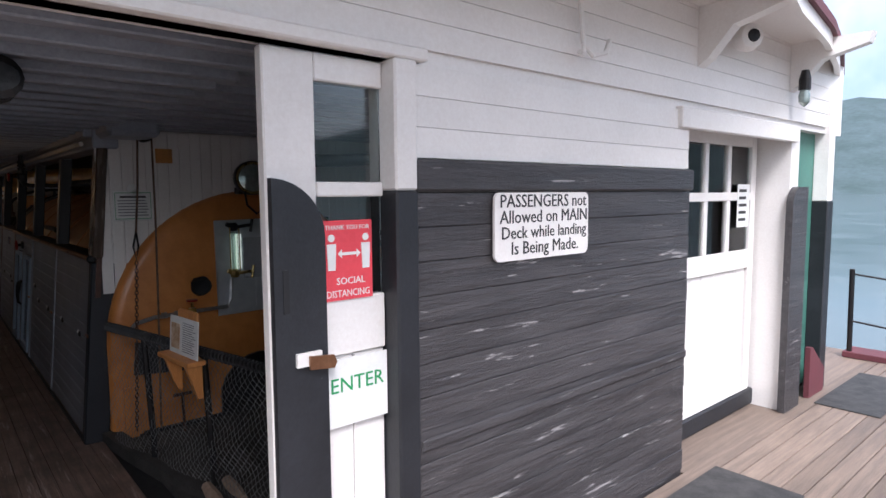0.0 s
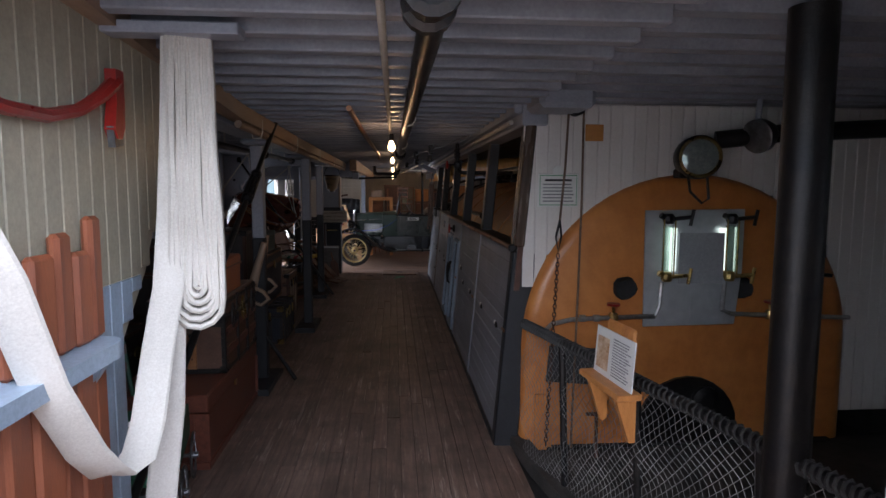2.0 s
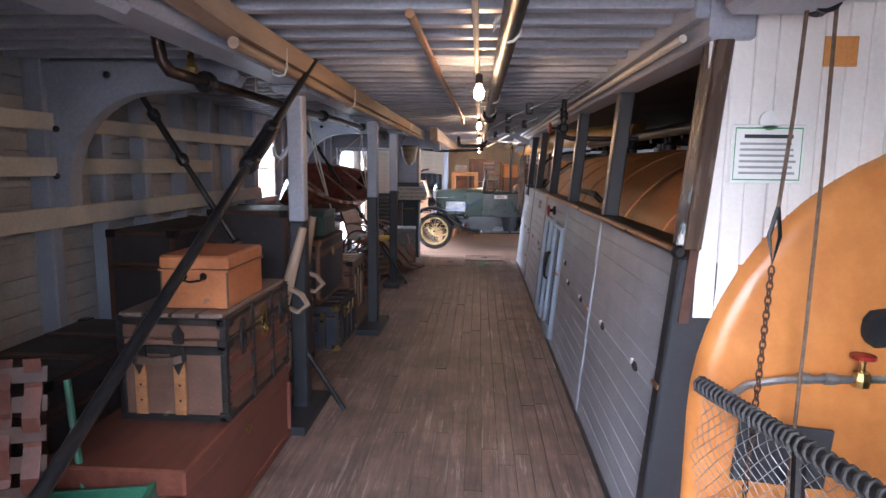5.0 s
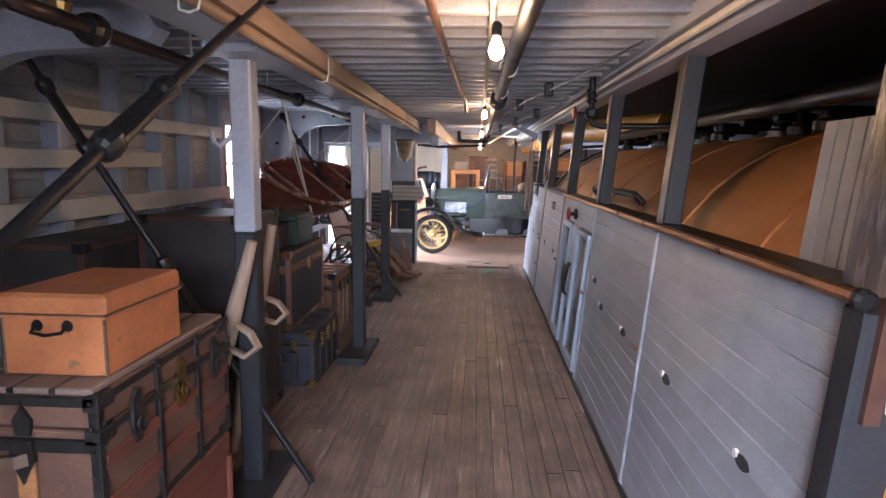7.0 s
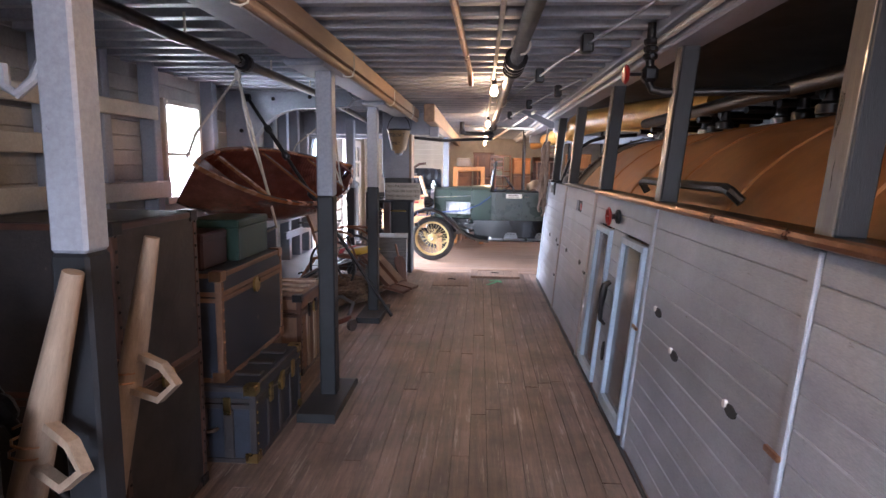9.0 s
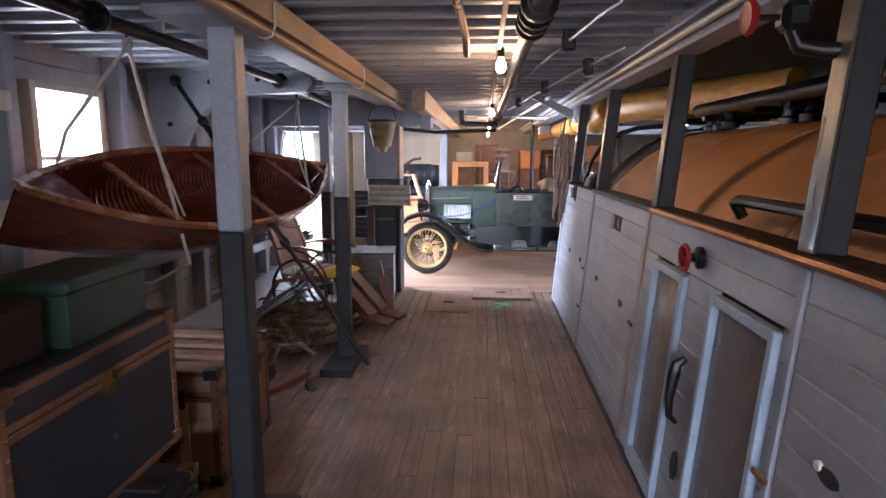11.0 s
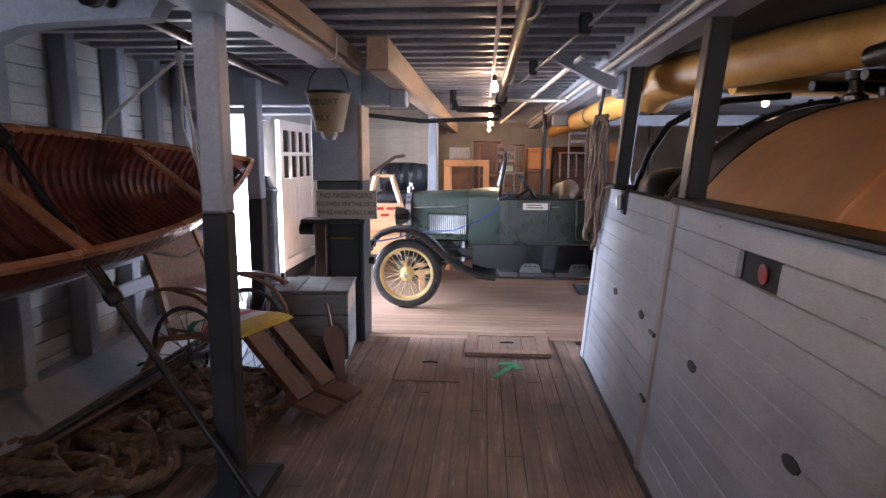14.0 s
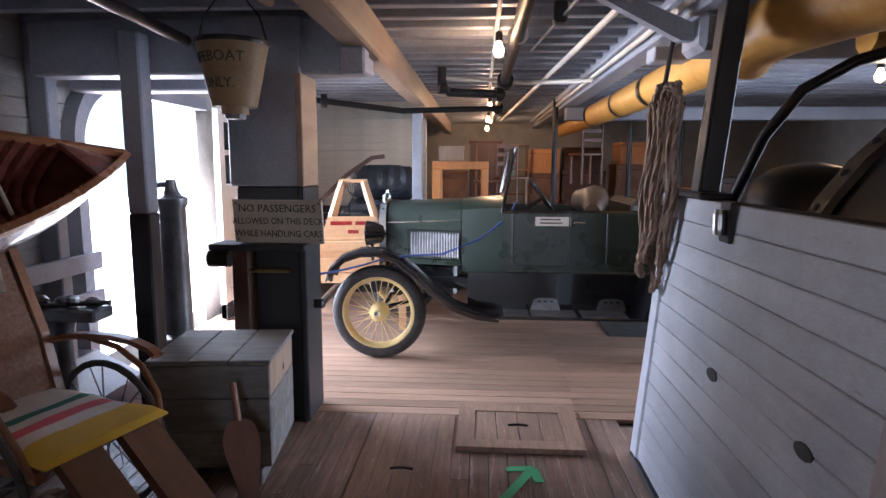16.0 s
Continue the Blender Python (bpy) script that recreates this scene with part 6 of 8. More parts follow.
    for x in (0.012, w * 0.2, w * 0.57, w - 0.012):
        for k in range(7):
            piece("bolt", bolt_me, t, (x, -0.015, 0.03 + k * (h - 0.06) / 6), 0, 0, -90)
    for y in (0.02, d - 0.07):
        for z in (0.0, zl - 0.05, h - 0.06):
            slab("corner_plate", (w - 0.04, w + 0.012, y - 0.032, y + 0.06, z, z + 0.05), band, t, 0.004)
    return t


steamer_trunk((-1.76, 5.9, 0.51), 0.54, 0.95, 0.54)
tb = thing("tin_box", "scratched ochre tin deed box on a trunk", "box", (-1.585, 6.0, 1.065))
slab("body", (0, 0.345, 0, 0.48, 0, 0.2), tin_box, tb, 0.006)
slab("lid", (-0.006, 0.351, -0.006, 0.486, 0.196, 0.27), tin_box, tb, 0.012)
slab("lid_rim", (-0.009, 0.354, -0.009, 0.489, 0.19, 0.202), tin_box, tb, 0.003)
tin_edge = surf("tarnished_tin_edge", (0.12, 0.075, 0.05), (0.2, 0.13, 0.09), 0.45, 0.5, scale=12, bump=0.2)
for x in (0.0, 0.339):
    slab("corner_strip", (x - 0.002, x + 0.008, -0.003, 0.006, 0.0, 0.188), tin_edge, tb, 0.002)
slab("edge_strip", (-0.011, 0.356, -0.011, 0.491, 0.199, 0.204), tin_edge, tb, 0.001)
part("handle", tube(B(), [(0.12, -0.008, 0.165), (0.12, -0.03, 0.15), (0.17, -0.035, 0.142), (0.22, -0.03, 0.15), (0.22, -0.008, 0.165)], 0.006, 6), black_iron, tb)
for x in (0.12, 0.22):
    part("handle_boss", lathe(B(), [(0.02, 0), (0.015, 0.008)], 10, (x, 0, 0.165), (0, -1, 0)), black_iron, tb)
part("hasp", box(B(), -0.02, -0.004, 0.2, 0.26, 0.17, 0.26, 0.004), black_iron, tb)

# green toy cart with a notice card
gc = thing("hand_cart", "small green wooden hand cart with wire wheels", "cart", (-1.52, 5.01, 0.0), 12)
slab("tray_floor", (-0.27, 0.27, -0.35, 0.35, 0.25, 0.275), cart_green, gc, 0.004)
for a, b, c, d in ((-0.27, -0.25, -0.35, 0.35), (0.25, 0.27, -0.35, 0.35)):
    part("side", plate(B(), [(c, 0.275), (d, 0.275), (d + 0.04, 0.46), (c - 0.04, 0.42)], "x", a, b), cart_green, gc)
slab("end", (-0.25, 0.25, 0.33, 0.35, 0.275, 0.45), cart_green, gc, 0.004)
slab("end", (-0.25, 0.25, -0.37, -0.35, 0.275, 0.41), cart_green, gc, 0.004)
part("pole", tube(B(), [(0.0, 0.36, 0.24), (-0.1, 0.5, 0.6), (-0.14, 0.56, 0.85)], 0.016, 8), cart_green, gc)


def spoked(bm_rim, r, tyre, spokes, hub, th, parent, rim_mat, spoke_mat, m, hub_mat=None, label=""):
    """A thin spoked wheel with its axle along local x."""
    w = part("wheel", sweep(B(), [(0, r * math.cos(a * math.pi / 14), r * math.sin(a * math.pi / 14)) for a in range(28)], ring(tyre, 8), closed=True), rim_mat, parent, label, smooth=True)
    w.matrix_basis = m
    for k in range(spokes):
        a = 2 * math.pi * k / spokes
        s = part("spoke", tube(B(), [(hub * 0.8 * (-1) ** k, hub * math.cos(a), hub * math.sin(a)), (0, r * math.cos(a + 0.06 * (-1) ** k), r * math.sin(a + 0.06 * (-1) ** k))], th, 5), spoke_mat, w)
    part("hub", lathe(B(), [(hub, -hub * 1.6), (hub * 1.2, 0), (hub, hub * 1.6)], 12, (0, 0, 0), (1, 0, 0)), hub_mat or rim_mat, w)
    return w


for x in (-0.3, 0.3):
    for y in (-0.24, 0.26):
        spoked(None, 0.14, 0.008, 10, 0.018, 0.0028, gc, steel_dark, steel_dark, pose(x, y, 0.148))
slab("axle", (-0.3, 0.3, -0.25, -0.23, 0.138, 0.158), steel_dark, gc, 0.002)
slab("axle", (-0.3, 0.3, 0.25, 0.27, 0.138, 0.158), steel_dark, gc, 0.002)
card = thing("notice_card", "white notice card lying in the green cart", "card", (-1.46, 4.93, 0.44), 25, rx=28)
slab("card", (-0.16, 0.16, -0.12, 0.12, 0, 0.006), paper, card, 0.002)
part("tab", plate(B(), arc(-0.1, 0.15, 0.04, 0, 330, 11), "z", 0, 0.006), paper, card)
bm = B()
for i in range(8):
    box(bm, -0.12, 0.11 - 0.03 * (i % 3), 0.07 - i * 0.024, 0.076 - i * 0.024, 0.006, 0.007)
part("print", bm, ink, card)
# woven slat panel leaning behind
lt = thing("woven_slat_panel", "dark red-brown woven wooden slat panel", "panel", (-2.2, 4.75, 0.0), 18, rx=-14)
for i in range(9):
    slab("slat", (0.0, 0.7, 0.006 * (i % 2), 0.006 * (i % 2) + 0.006, 0.12 + i * 0.11, 0.18 + i * 0.11), dark_wood, lt, 0.001)
for i in range(7):
    part("slat", sweep(B(), [(0.05 + i * 0.1, 0.003 + 0.012 * (-1) ** (i + k), 0.1 + k * 0.11) for k in range(10)], [(-0.03, -0.003), (0.03, -0.003), (0.03, 0.003), (-0.03, 0.003)], up=(0, 1, 0)), chest_red, lt)
sm_crate = thing("small_crate", "small bare wooden crate on the deck", "crate", (-1.05, 3.75, 0))
for i in range(3):
    slab("board", (0, 0.3, 0, 0.02, 0.01 + i * 0.09, 0.09 + i * 0.09), raw_wood, sm_crate, 0.003)
    slab("board", (0, 0.3, 0.33, 0.35, 0.01 + i * 0.09, 0.09 + i * 0.09), raw_wood, sm_crate, 0.003)
    slab("board", (0.3, 0.32, 0, 0.35, 0.01 + i * 0.09, 0.09 + i * 0.09), raw_wood, sm_crate, 0.003)
    slab("board", (0.0, 0.3, 0.02 + i * 0.105, 0.12 + i * 0.105, 0.27, 0.285), raw_wood, sm_crate, 0.003)
ext = thing("copper_fire_extinguisher", "old copper fire extinguisher with steel band", "extinguisher", (-2.1, 5.25, 0.0))
part("can", lathe(B(), [(0.07, 0), (0.085, 0.02), (0.085, 0.5), (0.06, 0.58), (0.03, 0.61), (0.03, 0.66)], 16, (0, 0, 0.3)), copper, ext, smooth=True)
part("stand", box(B(), -0.1, 0.1, -0.1, 0.1, 0, 0.3, 0.006), dark_wood, ext)
part("band", lathe(B(), [(0.088, 0), (0.088, 0.06)], 16, (0, 0, 0.6), cap=False), galv, ext)

trunk("tall black wardrobe trunk with worn edges", (-2.15, 7.8, 0), (0.64, 0.68, 1.42), trunk_dark, dark_wood, black_iron, 0, 0, lid=0.5)
trunk("large dark trunk against the hull ribs", (-2.68, 7.3, 0), (0.5, 1.3, 1.3), trunk_dark, dark_wood, black_iron, 0, 1, lid=0.8)
trunk("low dark trunk stacked by the hull", (-2.62, 5.7, 0), (0.6, 1.2, 0.75), trunk_dark, dark_wood, black_iron, 2, 1)
trunk("blue-black trunk with brass corners on the deck", (-1.91, 8.69, 0), (0.59, 0.82, 0.44), trunk_blue, trunk_dark, brass, 3, slat_mat=trunk_dark)
trunk("battered blue trunk with brown leather edges", (-2.09, 8.74, 0.44), (0.58, 1.0, 0.62), trunk_blue, trunk_brown, copper, 0, 1)
gb = thing("green_tin_box", "small dark green tin box on a trunk", "box", (-1.9, 9.16, 1.06))
slab("body", (0, 0.33, 0, 0.5, 0, 0.2), surf("dark_green_tin", (0.035, 0.075, 0.06), (0.025, 0.05, 0.042), 0.4), gb, 0.006)
slab("lid", (-0.006, 0.336, -0.006, 0.506, 0.2, 0.25), MATS["dark_green_tin"], gb, 0.01)
part("handle", tube(B(), [(0.12, -0.006, 0.13), (0.12, -0.03, 0.12), (0.2, -0.03, 0.12), (0.2, -0.006, 0.13)], 0.006, 6), brass, gb)
rb = thing("leather_case", "dark maroon leather case on a trunk", "case", (-2.06, 8.78, 1.06))
slab("body", (0, 0.44, 0, 0.33, 0, 0.2), surf("maroon_leather", (0.06, 0.02, 0.02), (0.04, 0.014, 0.014), 0.45), rb, 0.012)
slab("lid", (-0.003, 0.443, -0.003, 0.333, 0.15, 0.205), MATS["maroon_leather"], rb, 0.012)
trunk("brown trunk with pale wooden lid boards", (-2.2, 10.08, 0), (0.72, 0.74, 0.64), trunk_brown, dark_wood, black_iron, 3, 1, slat_mat=raw_wood)
trunk("dark trunk with leather strap handles", (-2.72, 9.6, 0), (0.5, 0.95, 0.85), trunk_blue, trunk_brown, copper, 0, 1)

# long-handled wooden tools leaning on the first post
def paddle(at, rz, lean_, label):
    t = thing("wooden_ox_yoke_handle", label, "tool", at, rz, ry=lean_)
    part("shaft", tube(B(), [(0, 0, 0.0), (0.01, 0, 0.3), (0.0, 0.02, 0.7), (0.02, 0.0, 1.0), (0.03, 0, 1.42)], 0.03, 10, [0.9, 1.4, 1.7, 1.5, 0.9]), raw_wood, t, smooth=True)
    part("arm", sweep(B(), [(0.0, 0, 1.0), (0.14, -0.05, 0.98), (0.2, -0.07, 0.93), (0.15, -0.06, 0.86), (0.0, 0, 0.86)], [(-0.018, -0.012), (0.018, -0.012), (0.018, 0.012), (-0.018, 0.012)]), raw_wood, t)
    part("lashing", tube(B(), [(0.05 * math.cos(a * 0.7), 0.05 * math.sin(a * 0.7), 0.86 + 0.004 * a) for a in range(24)], 0.004, 5), copper, t)


paddle((-1.56, 7.1, 0.0), 0, 14.6, "bleached wooden yoke handle leaning on the post")
paddle((-1.53, 7.6, 0.0), 8, 10, "second bleached yoke handle behind the post")
hp2 = thing("mooring_hook", "grey iron hook fixed on the post", "hook", (-1.277, 7.22, 1.85))
part("hook", tube(B(), [(0, 0, 0.12), (-0.03, -0.03, 0.02), (-0.07, -0.04, -0.02), (-0.11, -0.03, 0.0), (-0.12, -0.02, 0.06)], 0.014, 8), grey_paint, hp2, smooth=True)

# ---- canoe in slings ----
cn = thing("canoe", "varnished red cedar canoe heeled over in rope slings", "canoe", (-2.15, 11.9, 1.4), ry=38)


def hull_rows(off, n=36, m=12):
    rows = []
    for i in range(n + 1):
        s = -1 + 2 * i / n
        b = 0.43 * (1 - abs(s) ** 2.3) + 0.004
        sheer = 0.13 * abs(s) ** 3
        row = []
        for j in range(m + 1):
            a = -math.pi / 2 + math.pi * j / m
            sx = math.copysign(abs(math.sin(a)) ** 0.75, math.sin(a))
            cz = abs(math.cos(a)) ** 0.8
            depth = 0.36 * (1 - 0.12 * abs(s) ** 4)
            row.append(Vector(((b - off * 0.8) * sx if b > off else 0.001 * sx, s * (2.42 - 0.1 * cz * abs(s) ** 6 - off), sheer + 0.16 - (depth - off) * cz)))
        rows.append(row)
    return rows


bm = B()
outer = [[bm.verts.new(v) for v in r] for r in hull_rows(0.0)]
for a, b in zip(outer, outer[1:]):
    for j in range(12):
        bm.faces.new((a[j], a[j + 1], b[j + 1], b[j]))
part("outer_skin", bm, mahog, cn, "dark red varnished planking", smooth=True)
bm = B()
inner = [[bm.verts.new(v) for v in r] for r in hull_rows(0.012)]
for a, b in zip(inner, inner[1:]):
    for j in range(12):
        bm.faces.new((a[j], a[j + 1], b[j + 1], b[j]))
part("inner_skin", bm, mahog, cn, "ribbed cedar inside", smooth=True)
hr = hull_rows(0.0, 72)
hi = hull_rows(0.018, 72)
for side in (0, 12):
    part("gunwale", sweep(B(), [r[side] + Vector((0, 0, 0.004)) for r in hr[::2]], [(-0.016, -0.014), (0.016, -0.014), (0.016, 0.014), (-0.016, 0.014)]), gunwale, cn, "polished lighter gunwale")
for k in range(5, 68):
    part("rib", sweep(B(), hi[k], [(-0.016, -0.0018), (0.016, -0.0018), (0.016, 0.0018), (-0.016, 0.0018)], up=(0, 1, 0)), mahog, cn)
for k in (16, 36, 56):
    a, b = hi[k][0], hi[k][12]
    part("thwart", sweep(B(), [a - Vector((0, 0, 0.03)), b - Vector((0, 0, 0.03))], [(-0.035, -0.01), (0.035, -0.01), (0.035, 0.01), (-0.035, 0.01)]), gunwale, cn)
for s in (-1, 1):
    part("deck_cap", plate(B(), [(-0.12, s * 2.05), (0.12, s * 2.05), (0.01, s * 2.38), (-0.01, s * 2.38)], "z", 0.24, 0.26), mahog, cn)
def sling(y, apex):
    t = thing("rope_sling", "pale rope sling holding up the canoe", "rope", (0, 0, 0), group="canoe slings")
    part("strand", tube(B(), [apex, (-1.89, y + 0.05, 1.48), (-1.79, y, 1.13), (-2.02, y, 1.01), (-2.27, y, 1.05)], 0.011, 6), white_rope, t)
    part("strand", tube(B(), [apex, (-2.42, y - 0.06, 1.88), (-2.52, y - 0.03, 1.68)], 0.011, 6), white_rope, t)
    part("strand", tube(B(), [apex, (-2.05, y + 0.16, 1.85), (-1.93, y + 0.25, 1.38)], 0.008, 6), white_rope, t)
    part("knot", lathe(B(), [(0.01, -0.04), (0.03, -0.01), (0.028, 0.02), (0.012, 0.04)], 10, apex), white_rope, t, smooth=True)
    part("hook", tube(B(), [(apex[0], apex[1], 2.46), apex], 0.01, 6), black_iron, t)


sling(10.5, (-2.1, 10.56, 2.36))
sling(13.2, (-1.96, 13.2, 2.26))

# ---- rope heap ----
rp = thing("rope_heap", "heap of thick coiled manila rope on the deck", "rope", (0, 0, 0))
rr = random.Random(3)
pts, a = [], 0.0
for i in range(420):
    a += 0.27 + 0.1 * math.sin(i * 0.13)
    rad = 0.28 + 0.16 * math.sin(i * 0.071) + 0.06 * math.sin(i * 0.31)
    cx = -2.05 + 0.28 * math.sin(i * 0.023) + 0.08 * math.sin(i * 0.4)
    cy = 12.65 + 0.62 * math.sin(i * 0.0171 + 1)
    pts.append((cx + rad * math.cos(a), cy + rad * 0.9 * math.sin(a), 0.04 + 0.16 * (0.5 + 0.5 * math.sin(i * 0.19)) * max(0.1, 1 - rad * 1.4) + 0.05 * (i % 90) / 90))
fine = []
for p, q in zip(pts, pts[1:]):
    for k in range(2):
        fine.append(Vector(p).lerp(Vector(q), k / 2))
def laid(name, path, r, pitch, parent):
    """Three-strand laid rope along a path, each strand a part."""
    s0 = None
    n = len(path)
    frames, dist = [], 0.0
    for i, p in enumerate(path):
        d = (path[min(n - 1, i + 1)] - path[max(0, i - 1)]).normalized()
        s0 = frame_of(d)[0] if s0 is None else (s0 - d * s0.dot(d)).normalized()
        if i:
            dist += (p - path[i - 1]).length
        frames.append((p, s0, s0.cross(d), dist))
    for k in range(3):
        part(name + "_strand", tube(B(), [p + (s * math.cos(d / pitch * 6.283 + k * 2.094) + u * math.sin(d / pitch * 6.283 + k * 2.094)) * r * 0.55 for p, s, u, d in frames], r * 0.62, 5), rope_mat, parent, smooth=True)


laid("coil", fine, 0.038, 0.2, rp)
loop = [Vector((-1.62 + 0.24 * math.cos(i * 0.2) - 0.0 * i, 12.45 + 0.2 * math.sin(i * 0.2) + 0.003 * i, 0.04 + 0.0022 * i)) for i in range(60)]
laid("coil", loop, 0.038, 0.2, rp)
# bundle of dark poles lying by the hull
pl = thing("pole_bundle", "bundle of dark wooden poles beside the rope", "poles", (0, 0, 0))
for i in range(6):
    part("pole", tube(B(), [(-2.5 + 0.03 * i, 11.3 + 0.1 * i, 0.12 + 0.03 * (i % 3)), (-2.2 + 0.05 * i, 13.5 + 0.1 * i, 0.3 + 0.03 * (i % 2))], 0.016, 6), dark_wood if i % 2 else black_iron, pl)
dl = thing("small_dolly", "low wooden dolly with iron frame and wheels", "dolly", (-1.72, 11.15, 0), -25)
slab("rail", (-0.2, -0.16, -0.4, 0.4, 0.1, 0.15), chest_red, dl, 0.004)
slab("rail", (0.16, 0.2, -0.4, 0.4, 0.1, 0.15), chest_red, dl, 0.004)
part("bow", tube(B(), [(-0.18, 0.38, 0.15), (-0.18, 0.46, 0.26), (0.0, 0.5, 0.3), (0.18, 0.46, 0.26), (0.18, 0.38, 0.15)], 0.018, 8), steel_dark, dl, smooth=True)
for x in (-0.22, 0.22):
    for y in (-0.35, 0.38):
        part("wheel", lathe(B(), [(0.02, -0.02), (0.06, -0.018), (0.06, 0.018), (0.02, 0.02)], 14, (x, y, 0.06), (1, 0, 0)), steel_dark, dl)
ww = thing("wooden_wagon_wheel", "dark spoked wooden wheel in the shadow", "wheel", (-2.35, 11.05, 0.32), 20)
spoked(None, 0.28, 0.025, 10, 0.05, 0.016, ww, dark_wood, dark_wood, pose(0, 0, 0))

# ---- bath chair ----
leg_wood = surf("dark_reddish_leg_wood", (0.12, 0.05, 0.03), (0.075, 0.032, 0.02), 0.45, scale=5, stretch=(4, 0.8, 0.8), bump=0.2, wear=(0.28, 0.16, 0.1), amount=0.15)
bc = thing("bath_chair", "old wooden wheeled invalid chair with cane back", "wheelchair", (-1.9, 13.475, 0), -108.6)
for x in (-0.3, 0.3):
    spoked(None, 0.33, 0.016, 16, 0.03, 0.004, bc, rubber, steel_dark, pose(x, 0.0, 0.346), steel_dark)
    spoked(None, 0.1, 0.012, 8, 0.02, 0.003, bc, rubber, steel_dark, pose(x * 0.8, -0.5, 0.112), steel_dark)
    part("side_rail", sweep(B(), [(x * 0.86, -0.5, 0.14), (x * 0.86, -0.3, 0.42), (x * 0.86, 0.0, 0.48), (x * 0.86, 0.35, 0.47)], [(-0.02, -0.02), (0.02, -0.02), (0.02, 0.02), (-0.02, 0.02)]), brown_wood, bc)
    part("arm_rest", sweep(B(), [(x * 0.9, -0.3, 0.76), (x * 0.97, -0.2, 0.785), (x, -0.08, 0.8), (x * 1.02, 0.06, 0.805), (x * 1.04, 0.18, 0.795), (x * 1.05, 0.27, 0.77), (x * 1.05, 0.31, 0.745)], [(-0.022, -0.012), (0.022, -0.012), (0.03, 0.0), (0.022, 0.013), (-0.022, 0.013), (-0.03, 0.0)]), brown_wood, bc, "curved polished arm rest")
    part("arm_post", tube(B(), [(x * 1.02, -0.14, 0.79), (x * 1.02, 0.08, 0.76), (x * 1.02, 0.22, 0.69), (x * 1.0, 0.31, 0.58), (x * 0.95, 0.34, 0.48)], 0.014, 8), brown_wood, bc)
    part("back_post", sweep(B(), [(x * 0.8, -0.22, 0.45), (x * 0.8, -0.32, 0.8), (x * 0.8, -0.5, 1.2)], [(-0.02, -0.02), (0.02, -0.02), (0.02, 0.02), (-0.02, 0.02)]), brown_wood, bc)
slab("axle", (-0.3, 0.3, -0.012, 0.012, 0.334, 0.358), steel_dark, bc, 0.003)
part("cane_back", sweep(B(), [(0, -0.24, 0.5), (0, -0.32, 0.8), (0, -0.49, 1.17)], [(-0.22, -0.006), (0.22, -0.006), (0.22, 0.006), (-0.22, 0.006)]), cane, bc, "woven cane back")
part("back_rail", tube(B(), [(-0.24, -0.5, 1.2), (0.24, -0.5, 1.2)], 0.022, 8), brown_wood, bc)
slab("seat", (-0.25, 0.25, -0.24, 0.36, 0.48, 0.51), cane, bc, 0.006)
for x in (-0.13, 0.13):
    part("leg_board", plate(B(), [(0.34, 0.5), (0.38, 0.52), (0.78, 0.14), (0.75, 0.1)], "x", x - 0.085, x + 0.085), leg_wood, bc, "reddish leg board")
    part("foot_board", plate(B(), [(0.68, 0.1), (0.98, 0.05), (0.98, 0.08), (0.7, 0.13)], "x", x - 0.1, x + 0.1), leg_wood, bc)
bk = thing("striped_blanket", "cream wool blanket with green, rose and yellow stripes", "blanket", (-1.9, 13.475, 0.512), -108.6)
for y0, y1, mm in ((-0.24, -0.06, blanket_white), (-0.06, 0.0, blanket_green), (0.0, 0.08, blanket_white), (0.08, 0.15, blanket_red), (0.15, 0.23, blanket_white), (0.23, 0.4, blanket_yellow)):
    bm = B()
    n = 10
    g = [[bm.verts.new((-0.27 + 0.54 * i / n, y, 0.045 + 0.015 * noise.noise((i * 0.35, y * 5, 2)) - (0.03 if i in (0, n) else 0) - (0.1 * max(0, y - 0.33)))) for i in range(n + 1)] for y in (y0, (y0 + y1) / 2, y1)]
    h = [[bm.verts.new((v.co.x, v.co.y, 0.0)) for v in r] for r in (g[0], g[-1])]
    for a, b in zip(g, g[1:]):
        for i in range(n):
            bm.faces.new((a[i], a[i + 1], b[i + 1], b[i]))
    for gr, hr_ in ((g[0], h[0]), (g[-1], h[1])):
        for i in range(n):
            bm.faces.new((gr[i], gr[i + 1], hr_[i + 1], hr_[i]))
    for i in (0, n):
        bm.faces.new((g[0][i], g[1][i], g[2][i], h[1][i], h[0][i]))
    part("stripe", bm, mm, bk, smooth=True)
pdl = thing("paddle_blade", "reddish wooden paddle blade leaning on the crate", "paddle", (-1.1, 13.65, 0.0), 35, rx=-28)
part("blade", plate(B(), [(-0.03, 0.0), (0.03, 0.0), (0.042, 0.12), (0.08, 0.3), (0.082, 0.37), (0.06, 0.43), (0.0, 0.46), (-0.06, 0.43), (-0.082, 0.37), (-0.08, 0.3), (-0.042, 0.12)], "y", -0.01, 0.01), leg_wood, pdl)
part("shaft", tube(B(), [(0, 0, 0.44), (0, 0, 0.62)], 0.016, 8), brown_wood, pdl)

